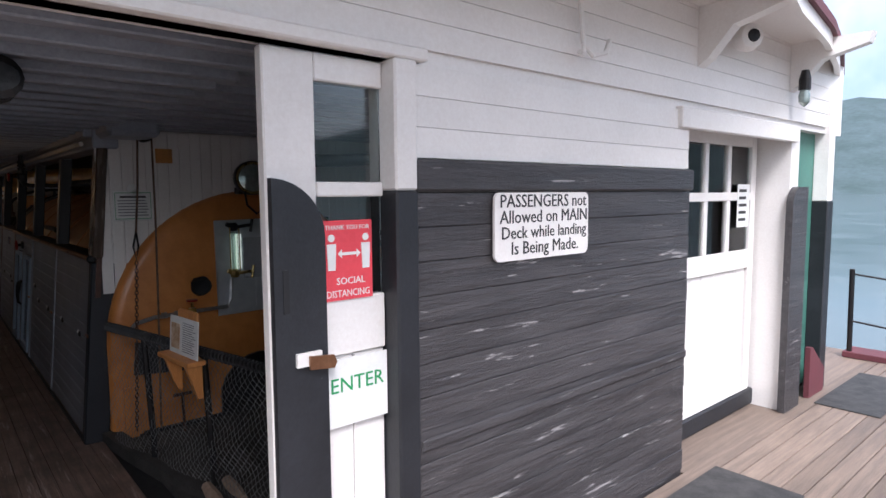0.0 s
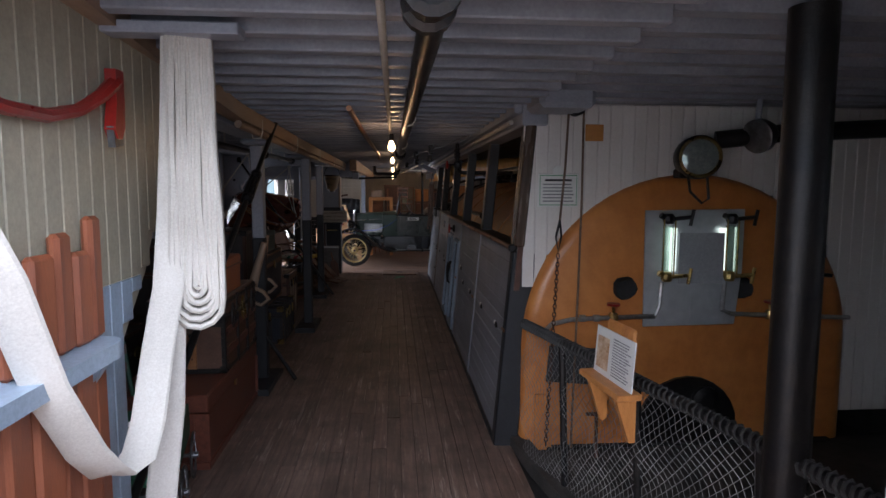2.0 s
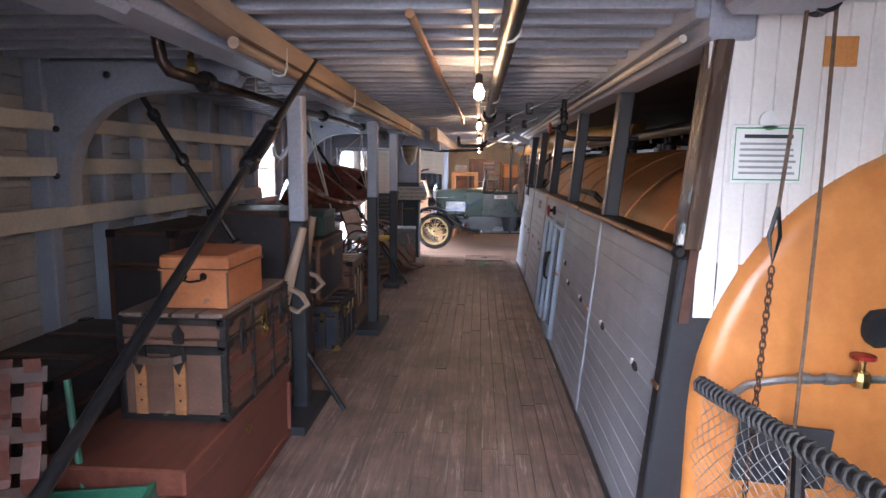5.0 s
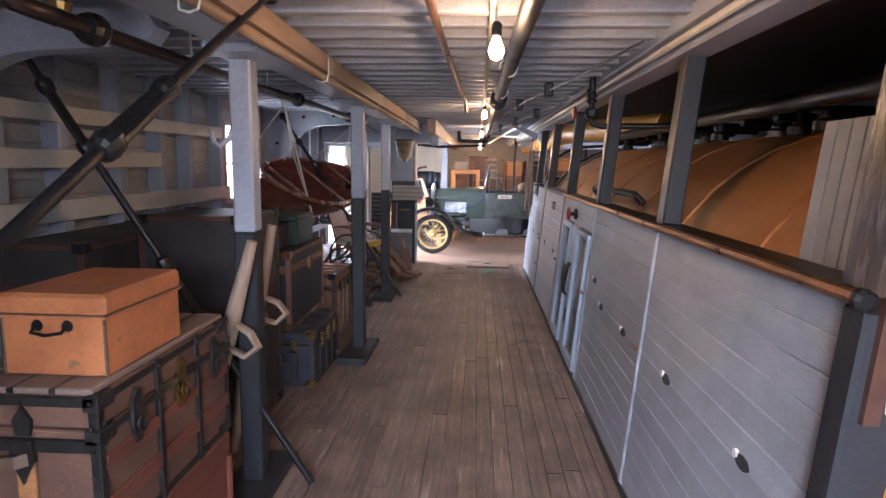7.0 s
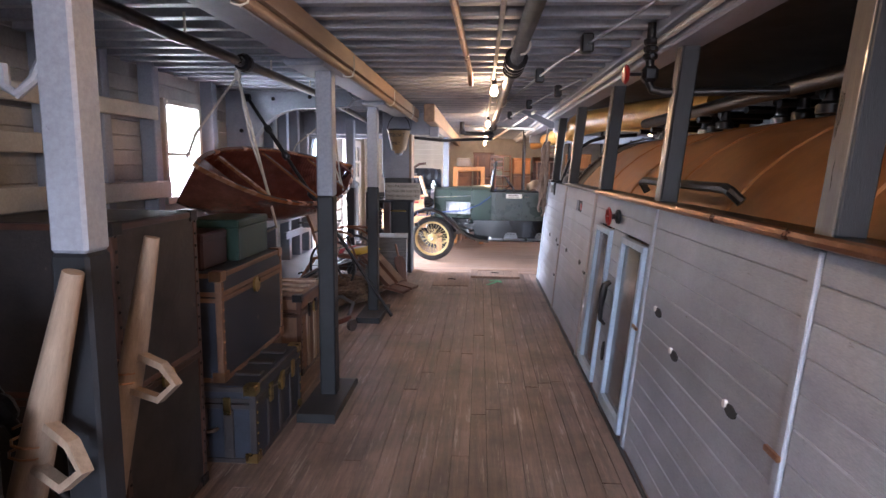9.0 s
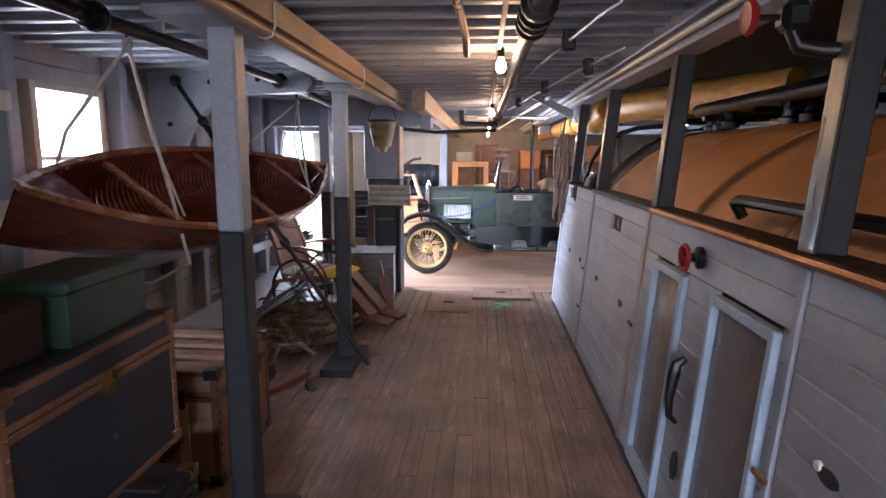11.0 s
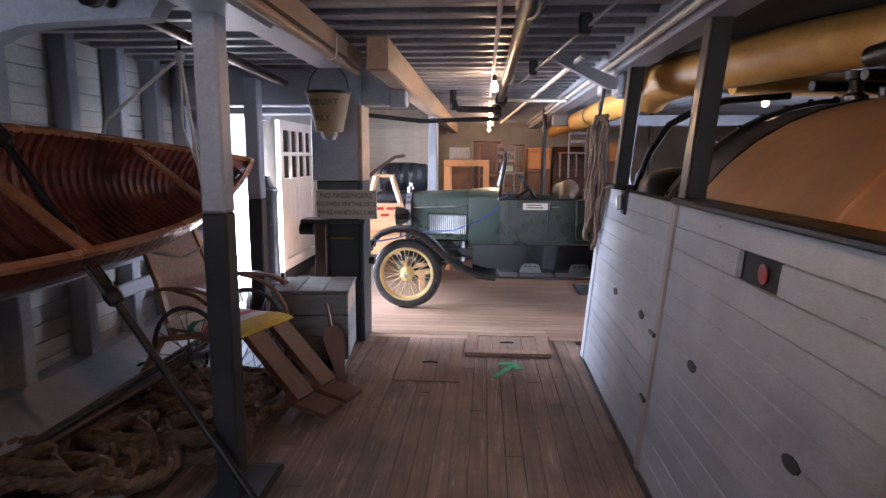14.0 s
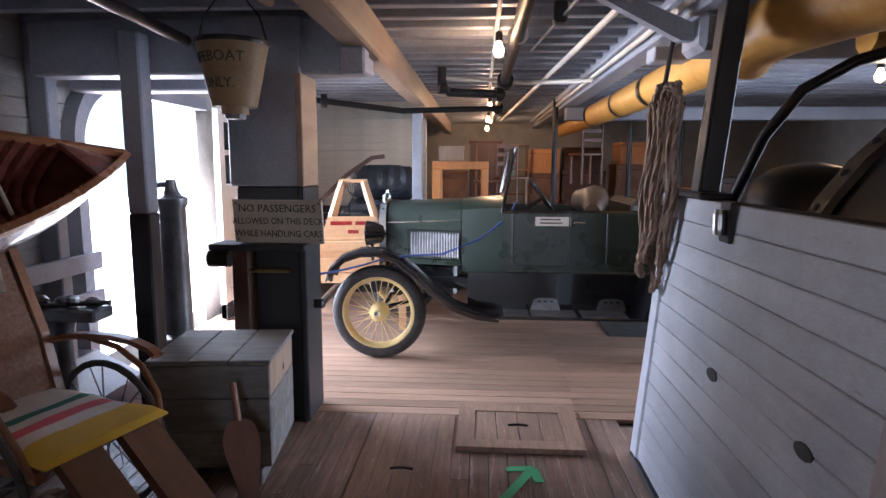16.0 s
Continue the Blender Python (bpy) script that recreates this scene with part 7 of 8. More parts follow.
# ---- grey crate, sign, bucket by the pillar ----
cr = thing("wooden_crate", "weathered grey wooden crate with a boarded lid", "crate", (-1.7, 13.92, 0.0), 6)
for i in range(3):
    slab("board", (0, 0.58, 0, 0.022, 0.1 + i * 0.17, 0.266 + i * 0.17), grey_wood, cr, 0.004)
    slab("board", (0, 0.58, 0.52, 0.542, 0.1 + i * 0.17, 0.266 + i * 0.17), grey_wood, cr, 0.004)
    slab("board", (0.558, 0.58, 0.022, 0.52, 0.1 + i * 0.17, 0.266 + i * 0.17), raw_wood if i == 2 else grey_wood, cr, 0.004)
    slab("board", (0.0, 0.022, 0.022, 0.52, 0.1 + i * 0.17, 0.266 + i * 0.17), grey_wood, cr, 0.004)
    slab("lid_board", (-0.012 + i * 0.202, 0.186 + i * 0.202, -0.012, 0.554, 0.612, 0.636), grey_wood, cr, 0.004)
slab("floor_board", (0.0, 0.58, 0, 0.54, 0.08, 0.1), grey_wood, cr, 0.004)
for x in (0.04, 0.46):
    slab("skid", (x, x + 0.08, -0.03, 0.57, 0, 0.08), grey_wood, cr, 0.006)
part("handle_hole", lathe(B(), [(0.0, 0.002), (0.02, 0.002)], 10, (0.58, 0.3, 0.5), (1, 0, 0), cap=False), flat_black, cr)
ns = thing("deck_notice_board", "cream notice board with black capitals", "sign", (-1.52, 14.6, 1.13), -3, rx=6)
slab("board", (0, 0.53, 0, 0.016, 0, 0.25), sign_board, ns, 0.003)
for k, (txt, sz) in enumerate((("NO PASSENGERS", 0.062), ("ALLOWED ON THIS DECK", 0.053), ("WHILE HANDLING CARS", 0.054))):
    words("lettering", txt, sz, ink, ns, FACE_Y(0.265, -0.0015, 0.2 - k * 0.073), width=0.98 if k == 0 else 0.86)
for x in (0.02, 0.51):
    for z in (0.02, 0.23):
        part("nail", lathe(B(), [(0.006, 0), (0.004, 0.003)], 8, (x, 0, z), (0, -1, 0)), black_iron, ns)
bu = thing("fire_bucket", "tan conical fire bucket with stencilled black letters", "bucket", (-1.235, 13.98, 1.84))
part("pail", lathe(B(), [(0.06, -0.035), (0.06, 0.0), (0.1, 0.0), (0.158, 0.27), (0.163, 0.275), (0.163, 0.29), (0.15, 0.29), (0.095, 0.02)], 28, (0, 0, 0), cap=False), bucket_tan, bu, smooth=True)
part("rim", lathe(B(), [(0.166, 0.27), (0.168, 0.28), (0.166, 0.292)], 28, (0, 0, 0), cap=False), black_iron, bu)
part("foot_ring", lathe(B(), [(0.045, -0.055), (0.05, -0.03), (0.045, -0.01)], 16), steel_dark, bu)
part("bail", tube(B(), [(-0.163, 0, 0.28), (-0.13, 0, 0.4), (0.0, 0, 0.56), (0.13, 0, 0.4), (0.163, 0, 0.28)], 0.005, 6), black_iron, bu)


def on_pail(z0):
    def bend(c):
        z = z0 + c.y
        r = 0.1 + (0.158 - 0.1) * z / 0.27 + 0.002 + c.z
        a = -math.pi / 2 - 0.25 + c.x / 0.14
        return Vector((r * math.cos(a), r * math.sin(a), z))
    return bend


words("lettering", "LIFEBOAT", 0.062, ink, bu, pose(0, 0, 0), bend=on_pail(0.205))
words("lettering", "ONLY.", 0.062, ink, bu, pose(0, 0, 0), bend=on_pail(0.095))

# ---- motor car across the bay ----
car = thing("vintage_touring_car", "dark green open 1920s touring car with black wings", "car", (-0.1, -0.06, 0))
Y0, Y1 = 16.24, 17.36          # body sides
YC = (Y0 + Y1) / 2


def loft(name, stations, mat, label="", closed_ends=True):
    """Skin over rings of points."""
    bm = B()
    rows = [[bm.verts.new(p) for p in s] for s in stations]
    m = len(rows[0])
    for a, b in zip(rows, rows[1:]):
        for i in range(m - 1):
            bm.faces.new((a[i], a[i + 1], b[i + 1], b[i]))
    if closed_ends:
        for r in (rows[0], rows[-1]):
            bm.faces.new(r)
    return part(name, bm, mat, car, label, smooth=True)


def hood_ring(x, hw, zb, zs, zt):
    return [(x, YC - hw, zb), (x, YC - hw, zs), (x, YC - hw * 0.93, zs + (zt - zs) * 0.55), (x, YC - hw * 0.7, zs + (zt - zs) * 0.88), (x, YC - hw * 0.3, zt), (x, YC + hw * 0.3, zt), (x, YC + hw * 0.7, zs + (zt - zs) * 0.88), (x, YC + hw * 0.93, zs + (zt - zs) * 0.55), (x, YC + hw, zs), (x, YC + hw, zb)]


hood = loft("hood", [hood_ring(-0.82, 0.27, 0.72, 1.06, 1.24), hood_ring(-0.5, 0.352, 0.72, 1.08, 1.26), hood_ring(-0.16, 0.44, 0.72, 1.1, 1.28)], car_green, "green louvred engine hood")
loft("cowl", [hood_ring(-0.155, 0.445, 0.68, 1.1, 1.282), hood_ring(0.0, 0.5, 0.67, 1.12, 1.295), hood_ring(0.2, 0.56, 0.66, 1.14, 1.3)], car_green, "green cowl")
part("hood_hinge", tube(B(), [(-0.82, YC - 0.27, 1.075), (-0.16, YC - 0.44, 1.115)], 0.006, 6), chrome, car)
for i in range(18):
    x = -0.6 + i * 0.024
    hw = 0.27 + 0.17 * (x + 0.82) / 0.66
    part("louvre", box(B(), x, x + 0.012, YC - hw - 0.012, YC - hw + 0.004, 0.79, 1.0, 0.003), steel_dark, hood)
part("louvre_frame", sweep(B(), [(-0.63, YC - 0.322, 0.77), (-0.17, YC - 0.44, 0.77), (-0.17, YC - 0.44, 1.02), (-0.63, YC - 0.322, 1.02)], ring(0.004, 6), closed=True), car_black, hood)
# radiator shell with core
part("radiator_shell", sweep(B(), [(-0.86, YC - 0.26, 0.62), (-0.86, YC - 0.27, 1.1), (-0.86, YC - 0.2, 1.2), (-0.86, YC, 1.25), (-0.86, YC + 0.2, 1.2), (-0.86, YC + 0.27, 1.1), (-0.86, YC + 0.26, 0.62)], [(-0.035, -0.03), (0.035, -0.03), (0.035, 0.03), (-0.035, 0.03)], up=(1, 0, 0)), chrome, car, "nickel radiator shell", smooth=True)
slab("radiator_core", (-0.87, -0.85, YC - 0.25, YC + 0.25, 0.62, 1.2), car_black, car, 0.004)
part("radiator_cap", lathe(B(), [(0.025, 0), (0.04, 0.02), (0.04, 0.05), (0.015, 0.07), (0.012, 0.1)], 12, (-0.86, YC, 1.25)), chrome, car)
for y in (YC - 0.3, YC + 0.3):
    hl = part("headlight", lathe(B(), [(0.01, 0.15), (0.07, 0.13), (0.105, 0.05), (0.11, 0.0), (0.115, -0.015), (0.105, -0.02)], 20, (-0.98, y, 0.98), (1, 0, 0)), car_black, car, "black bowl headlight", smooth=True)
    part("lens", lathe(B(), [(0.0, -0.04), (0.06, -0.035), (0.1, -0.02)], 20, (-0.98, y, 0.98), (1, 0, 0), cap=False), lens_glass, hl, smooth=True)
    part("bracket", tube(B(), [(-0.95, y, 0.88), (-0.95, y, 0.74)], 0.015, 8), car_black, hl)
# body tub
tub_out = [(0.2, 0.66), (0.2, 1.18), (0.26, 1.2), (1.2, 1.19), (2.1, 1.2), (2.3, 1.22), (2.34, 1.05), (2.28, 0.66)]
for ya, yb in ((Y0, Y0 + 0.04), (Y1 - 0.04, Y1)):
    part("side", plate(B(), tub_out, "y", ya, yb), car_green, car, "green body side", smooth=True)
slab("rear_panel", (2.26, 2.32, Y0 + 0.04, Y1 - 0.04, 0.66, 1.2), car_green, car, 0.01)
slab("floor_pan", (0.2, 2.28, Y0 + 0.04, Y1 - 0.04, 0.64, 0.68), car_black, car, 0.004)
slab("dash", (0.2, 0.24, Y0 + 0.04, Y1 - 0.04, 0.9, 1.16), car_black, car, 0.004)
part("top_bead", tube(B(), [(0.2, Y0 + 0.01, 1.195), (1.2, Y0 + 0.01, 1.2), (2.3, Y0 + 0.01, 1.225)], 0.014, 8), car_black, car)
def bead(pts):
    part("door_bead", sweep(B(), [(x, Y0 - 0.003, z) for x, z in pts], ring(0.009, 6)), car_green, car)


bead([(0.27, 1.19), (0.27, 0.78), (0.3, 0.745), (0.7, 0.745), (0.73, 0.78), (0.73, 1.19)])
bead([(1.04, 1.19), (1.04, 0.78), (1.07, 0.745), (1.5, 0.745), (1.55, 0.78), (1.55, 1.19)])
bead([(0.21, 0.7), (2.25, 0.7)])
part("door_handle", tube(B(), [(0.76, Y0 - 0.02, 1.12), (0.85, Y0 - 0.03, 1.12)], 0.009, 8), chrome, car)
nt_ = thing("paper_note", "white paper note taped to the car door", "note", (0.35, Y0 - 0.067, 1.085))
slab("sheet", (0, 0.29, 0, 0.003, 0, 0.075), paper, nt_, 0)
part("print", bars(B(), 0.04, 0.25, 0.01, 0.068, 2, -0.0005, 3, 0.0008), ink, nt_)
# seats
for x, w in ((0.75, 0.5), (1.75, 0.5)):
    part("seat_cushion", box(B(), x, x + w, Y0 + 0.06, Y1 - 0.06, 0.78, 0.95, 0.04), leather, car, "black leather cushion")
    part("seat_back", box(B(), x + w, x + w + 0.12, Y0 + 0.08, Y1 - 0.08, 0.8, 1.3, 0.05), leather, car, "black leather seat back")
part("folded_hood", tube(B(), [(0.93, Y0 + 0.1, 1.2), (0.97, Y0 + 0.2, 1.25), (1.0, YC - 0.15, 1.29), (1.0, YC + 0.15, 1.27), (0.97, Y1 - 0.2, 1.25), (0.95, Y1 - 0.1, 1.2)], 0.11, 12, [0.6, 0.95, 1.1, 1.0, 0.95, 0.6]), brown_leather, car, "slumped brown leather cover", smooth=True)
# windscreen and steering
for y in (Y0 + 0.04, Y1 - 0.04):
    part("screen_post", tube(B(), [(0.16, y, 1.05), (0.2, y, 1.3), (0.27, y, 1.68)], 0.014, 8), car_black, car)
ws = part("windscreen_frame", sweep(B(), [(0.2, Y0 + 0.06, 1.31), (0.28, Y0 + 0.06, 1.72), (0.28, Y1 - 0.06, 1.72), (0.2, Y1 - 0.06, 1.31)], ring(0.011, 6), closed=True), car_black, car)
part("pane", sweep(B(), [(0.2, YC, 1.31), (0.28, YC, 1.72)], [(-0.48, -0.002), (0.48, -0.002), (0.48, 0.002), (-0.48, 0.002)], up=(1, 0, 0)), pane, ws)
part("screen_bar", tube(B(), [(0.24, Y0 + 0.06, 1.5), (0.24, Y1 - 0.06, 1.5)], 0.008, 6), chrome, ws)
part("steering_column", tube(B(), [(0.05, 16.55, 0.95), (0.52, 16.55, 1.29)], 0.016, 8), car_black, car)
sw = [Vector((0.54, 16.55, 1.3)) + Vector((-0.59, 0, 0.81)) * (0.2 * math.cos(a * 0.314)) * -1 + Vector((0, 0.2 * math.sin(a * 0.314), 0)) for a in range(20)]
st = part("steering_wheel", sweep(B(), sw, ring(0.013, 6), closed=True), car_black, car, smooth=True)
for k in (2, 8, 14):
    part("spoke", tube(B(), [(0.54, 16.55, 1.3), sw[k]], 0.008, 6), car_black, st)
# wings and running board
def wing(y_out, y_in, name):
    prof = [(-1.23, 0.66), (-1.2, 0.76), (-1.1, 0.85), (-0.95, 0.9), (-0.8, 0.9), (-0.64, 0.84), (-0.5, 0.73), (-0.36, 0.59), (-0.2, 0.47), (-0.02, 0.405), (0.16, 0.385)]
    bm = B()
    rows = []
    n = len(prof)
    for i, (x, z) in enumerate(prof):
        a, b = prof[max(0, i - 1)], prof[min(n - 1, i + 1)]
        d = Vector((b[0] - a[0], 0, b[1] - a[1])).normalized()
        nrm = Vector((-d.z, 0, d.x))
        row = []
        for k, (f, dep) in enumerate(((0.0, -0.05), (0.02, -0.012), (0.12, 0.008), (0.5, 0.02), (0.9, 0.0), (1.0, -0.03))):
            y = y_out + (y_in - y_out) * f
            row.append(bm.verts.new(Vector((x, y, z)) + nrm * dep))
        rows.append(row)
    for a, b in zip(rows, rows[1:]):
        for i in range(5):
            bm.faces.new((a[i], a[i + 1], b[i + 1], b[i]))
    o = part(name, bm, car_black, car, "sweeping glossy black wing", smooth=True)
    so = o.modifiers.new("thick", "SOLIDIFY")
    so.thickness = 0.006
    part("wing_bead", tube(B(), [(x, y_out, z - 0.012) for x, z in prof], 0.009, 6), car_black, car)


wing(15.95, 16.22, "front_wing")
wing(17.65, 17.38, "front_wing")
for ya, yb in ((15.96, 16.24), (17.36, 17.64)):
    rbd = slab("running_board", (0.12, 1.5, ya, yb, 0.36, 0.385), car_black, car, 0.006)
    slab("valance", (-0.1, 1.6, (ya + yb) / 2 + (0.1 if ya < 16.5 else -0.12), (ya + yb) / 2 + (0.12 if ya < 16.5 else -0.1), 0.385, 0.7), car_black, car, 0.004)
    if ya < 16.5:
        for x in (0.2, 0.42, 0.82):
            slab("tread_plate", (x, x + (0.2 if x < 0.3 else 0.36), ya + 0.02, yb - 0.04, 0.385, 0.39), steel_dark, rbd, 0.002)
        for x in (0.42, 0.96):
            bm = plate(B(), [(x, 0.39), (x + 0.25, 0.39), (x + 0.22, 0.475), (x + 0.18, 0.49), (x + 0.07, 0.49), (x + 0.03, 0.475)], "y", yb - 0.05, yb - 0.044)
            sp_ = part("step_guard", bm, steel_dark, rbd, "pierced steel kick plate")
            for k in range(3):
                part("slot", box(B(), x + 0.06 + k * 0.05, x + 0.09 + k * 0.05, yb - 0.053, yb - 0.05, 0.455, 0.47), flat_black, sp_)
    rear = [(1.3, 0.385), (1.36, 0.6), (1.5, 0.8), (1.72, 0.88), (1.95, 0.82), (2.12, 0.6), (2.16, 0.45)]
    bm = sweep(B(), [(x, (ya + yb) / 2, z) for x, z in rear], [(-0.14, -0.005), (0.14, -0.005), (0.14, 0.006), (-0.14, 0.006)], up=(0, 0, 1))
    part("rear_wing", bm, car_black, car, smooth=True)
# chassis
slab("chassis_rail", (-0.95, 2.3, YC - 0.42, YC - 0.36, 0.52, 0.62), car_black, car, 0.004)
slab("chassis_rail", (-0.95, 2.3, YC + 0.36, YC + 0.42, 0.52, 0.62), car_black, car, 0.004)
slab("dumb_iron", (-1.2, -0.9, YC - 0.3, YC - 0.24, 0.45, 0.52), car_black, car, 0.004)
slab("engine_pan", (-0.8, -0.2, YC - 0.3, YC + 0.3, 0.42, 0.72), car_black, car, 0.03)
part("front_axle", tube(B(), [(-0.82, 16.08, 0.385), (-0.82, 17.52, 0.385)], 0.03, 10), car_black, car)
part("radius_rod", tube(B(), [(-0.8, 16.3, 0.37), (-0.1, YC, 0.45)], 0.016, 8), car_black, car)
part("bumper", tube(B(), [(-1.32, 16.0, 0.42), (-1.36, YC, 0.43), (-1.32, 17.6, 0.42)], 0.03, 8), steel_dark, car)


def wheel(x, y):
    w = part("wheel", lathe(B(), [(0.29, -0.05), (0.335, -0.06), (0.37, -0.045), (0.385, -0.015), (0.385, 0.015), (0.37, 0.045), (0.335, 0.06), (0.29, 0.05)], 44, (0, 0, 0), (0, 1, 0), cap=False), rubber, car, "black tyre with flat tread", smooth=True)
    w.matrix_basis = pose(x, y, 0.385)
    part("rim", lathe(B(), [(0.285, -0.052), (0.297, -0.052), (0.297, -0.04), (0.28, -0.035), (0.262, -0.02), (0.262, 0.02), (0.28, 0.035), (0.297, 0.052), (0.285, 0.052)], 44, (0, 0, 0), (0, 1, 0), cap=False), cream_rim, w, "cream enamelled rim", smooth=True)
    part("hub", lathe(B(), [(0.02, -0.1), (0.034, -0.095), (0.04, -0.07), (0.055, -0.055), (0.078, -0.03), (0.08, 0.03), (0.05, 0.06)], 24, (0, 0, 0), (0, 1, 0)), cream_rim, w, "cream hub", smooth=True)
    part("hub_cap", lathe(B(), [(0.005, -0.118), (0.022, -0.115), (0.03, -0.1), (0.03, -0.09)], 18, (0, 0, 0), (0, 1, 0)), chrome, w, "nickel hub cap", smooth=True)
    for k in range(30):
        a = 2 * math.pi * k / 30
        b = a + (0.24 if k % 2 else -0.24)
        hy = -0.055 if k % 3 else 0.03
        part("spoke", tube(B(), [(0.068 * math.cos(b), hy, 0.068 * math.sin(b)), (0.268 * math.cos(a), 0.0, 0.268 * math.sin(a))], 0.0035, 5), cream_rim, w)
    return w


for x in (-0.82, 1.72):
    for y in (16.06, 17.54):
        wheel(x, y)
bcord = thing("blue_cord", "thin blue barrier cord looped along the car", "cord", (0, 0, 0))
part("cord", tube(B(), [(-1.05, 14.72, 0.93), (-1.1, 15.3, 0.84), (-1.0, 15.85, 0.8), (-0.85, 15.92, 0.84), (-0.65, 15.95, 0.86), (-0.4, 15.98, 0.87), (-0.1, 16.12, 0.98), (0.1, 16.2, 1.13), (0.2, 16.22, 1.28)], 0.008, 6), navy_cord, bcord, smooth=True)

# ---- hatches, tape arrow, floor grate ----
def hatch(x0, x1, y0, y1, n, label, border):
    t = thing("floor_hatch", label, "hatch", (0, 0, 0), group="floor hatches")
    w = (x1 - x0 - 2 * border) / n
    for i in range(n):
        slab("board", (x0 + border + i * w + 0.002, x0 + border + (i + 1) * w - 0.002, y0 + border, y1 - border, 0.002, 0.03 if border else 0.01), hatch_wood, t, 0.003)
    if border:
        for o in ([(x0, y0), (x1, y0), (x1 - border, y0 + border), (x0 + border, y0 + border)], [(x0, y1), (x1, y1), (x1 - border, y1 - border), (x0 + border, y1 - border)], [(x0, y0), (x0 + border, y0 + border), (x0 + border, y1 - border), (x0, y1)], [(x1, y0), (x1 - border, y0 + border), (x1 - border, y1 - border), (x1, y1)]):
            part("border", plate(B(), o, "z", 0.004, 0.036), hatch_wood, t)
    cx, cy = (x0 + x1) / 2, (y0 + y1) / 2 + (0.0 if border else -0.2)
    part("ring_pull", tube(B(), [(cx - 0.06, cy, 0.034), (cx, cy + 0.01, 0.036), (cx + 0.06, cy, 0.034)], 0.007, 6), black_iron, t)
    return t


hatch_wood = surf("hatch_boards", (0.25, 0.16, 0.115), (0.15, 0.095, 0.07), 0.55, scale=4, stretch=(8, 0.8, 8), bump=0.25, fine=30, wear=(0.34, 0.26, 0.2), amount=0.3, rand=0.2)
hatch(-0.22, 0.5, 14.36, 14.96, 4, "raised square wooden floor hatch with mitred border", 0.1)
hatch(-0.74, -0.24, 13.75, 14.84, 5, "long flush wooden floor hatch", 0.0)
ar = thing("tape_arrow", "green tape arrow stuck on the planks", "arrow", (0, 0, 0.002))
d = Vector((0.2, 0.27, 0)).normalized()
s = Vector((d.y, -d.x, 0))
tip, tail = Vector((0.19, 14.2, 0)), Vector((0.02, 13.88, 0))
def tape(a, b):
    u = (b - a).normalized()
    v = Vector((u.y, -u.x, 0)) * 0.024
    return plate(B(), [(p.x, p.y) for p in (a - v, a + v, b + v, b - v)], "z", 0.0, 0.002)


part("strip", tape(tail, tip), tape_green, ar)
part("strip", tape(tip, tip - d * 0.1 + s * 0.1), tape_green, ar).location.z = 0.002
part("strip", tape(tip, tip - d * 0.1 - s * 0.1), tape_green, ar).location.z = 0.002
gr = thing("floor_grate", "black ribbed rubber mat under the car", "mat", (1.1, 16.75, 0.0))
slab("mat", (0, 0.9, 0, 0.6, 0, 0.01), rubber, gr, 0.003)
bm = B()
for i in range(20):
    box(bm, 0.02, 0.88, 0.02 + i * 0.029, 0.034 + i * 0.029, 0.01, 0.018)
tagged(part("ridges", bm, rubber, gr), kind="stuff")

# ---- boiler rail with netting, notice stand, pulley ----
rl = thing("boiler_guard_rail", "black guard rail wrapped with rope and wire net", "railing", (0, 0, 0))
rpts = [(0.9, 5.45, 0.95), (1.02, 4.93, 0.95), (1.18, 4.2, 0.95), (1.34, 3.46, 0.95), (1.45, 2.9, 0.95)]
part("rail", tube(B(), rpts, 0.028, 10), black_iron, rl, smooth=True)
bm = B()
coil = []
for i in range(560):
    f = i / 560 * 4
    k = min(3, int(f))
    p = Vector(rpts[k]).lerp(Vector(rpts[k + 1]), f - k)
    coil.append(p + Vector((math.cos(i * 0.9), 0.2 * math.cos(i * 0.9), math.sin(i * 0.9))) * 0.031)
part("wrapping", tube(bm, coil, 0.007, 4), rubber, rl, "dark rope wrapping")
for p in rpts[1:4]:
    part("post", tube(B(), [(p[0] + 0.03, p[1] - 0.03, 0.0), p], 0.022, 8), black_iron, rl)
net_mat = surf("wire_net", (0.28, 0.28, 0.27), (0.2, 0.2, 0.2), 0.5, 0.6)
bm = B()
length = 0.0
acc = [0.0]
for a, b in zip(rpts, rpts[1:]):
    acc.append(acc[-1] + (Vector(b) - Vector(a)).length)


def along(s_):
    for k in range(4):
        if s_ <= acc[k + 1] or k == 3:
            return Vector(rpts[k]).lerp(Vector(rpts[k + 1]), (s_ - acc[k]) / (acc[k + 1] - acc[k]))


step = 0.055
n = int(acc[-1] / step)
for i in range(-16, n + 1):
    for sgn in (1, -1):
        pts = []
        for k in range(0, 17):
            s_ = (i + (k if sgn > 0 else 16 - k)) * step
            if 0 <= s_ <= acc[-1]:
                p = along(s_)
                sag = 0.02 * math.sin(s_ * 9 + k)
                pts.append((p.x + sag, p.y, 0.93 - k * 0.056))
        if len(pts) > 1:
            tube(bm, pts, 0.0016, 3)
tagged(part("netting", bm, net_mat, rl, "diamond wire netting"), kind="stuff")
nb = thing("notice_stand", "angled notice with a brown picture on a pine stand", "sign", (1.06, 4.22, 0.945), -84)
tilt = pose(0, 0, 0, -4, 0, 0)
stand = part("stand", box(B(), -0.12, 0.16, 0.01, 0.03, -0.02, 0.285, 0.012, tilt), orange_pine, nb)
part("ledge", box(B(), -0.22, 0.21, -0.07, 0.05, -0.03, 0.0, 0.005), orange_pine, nb)
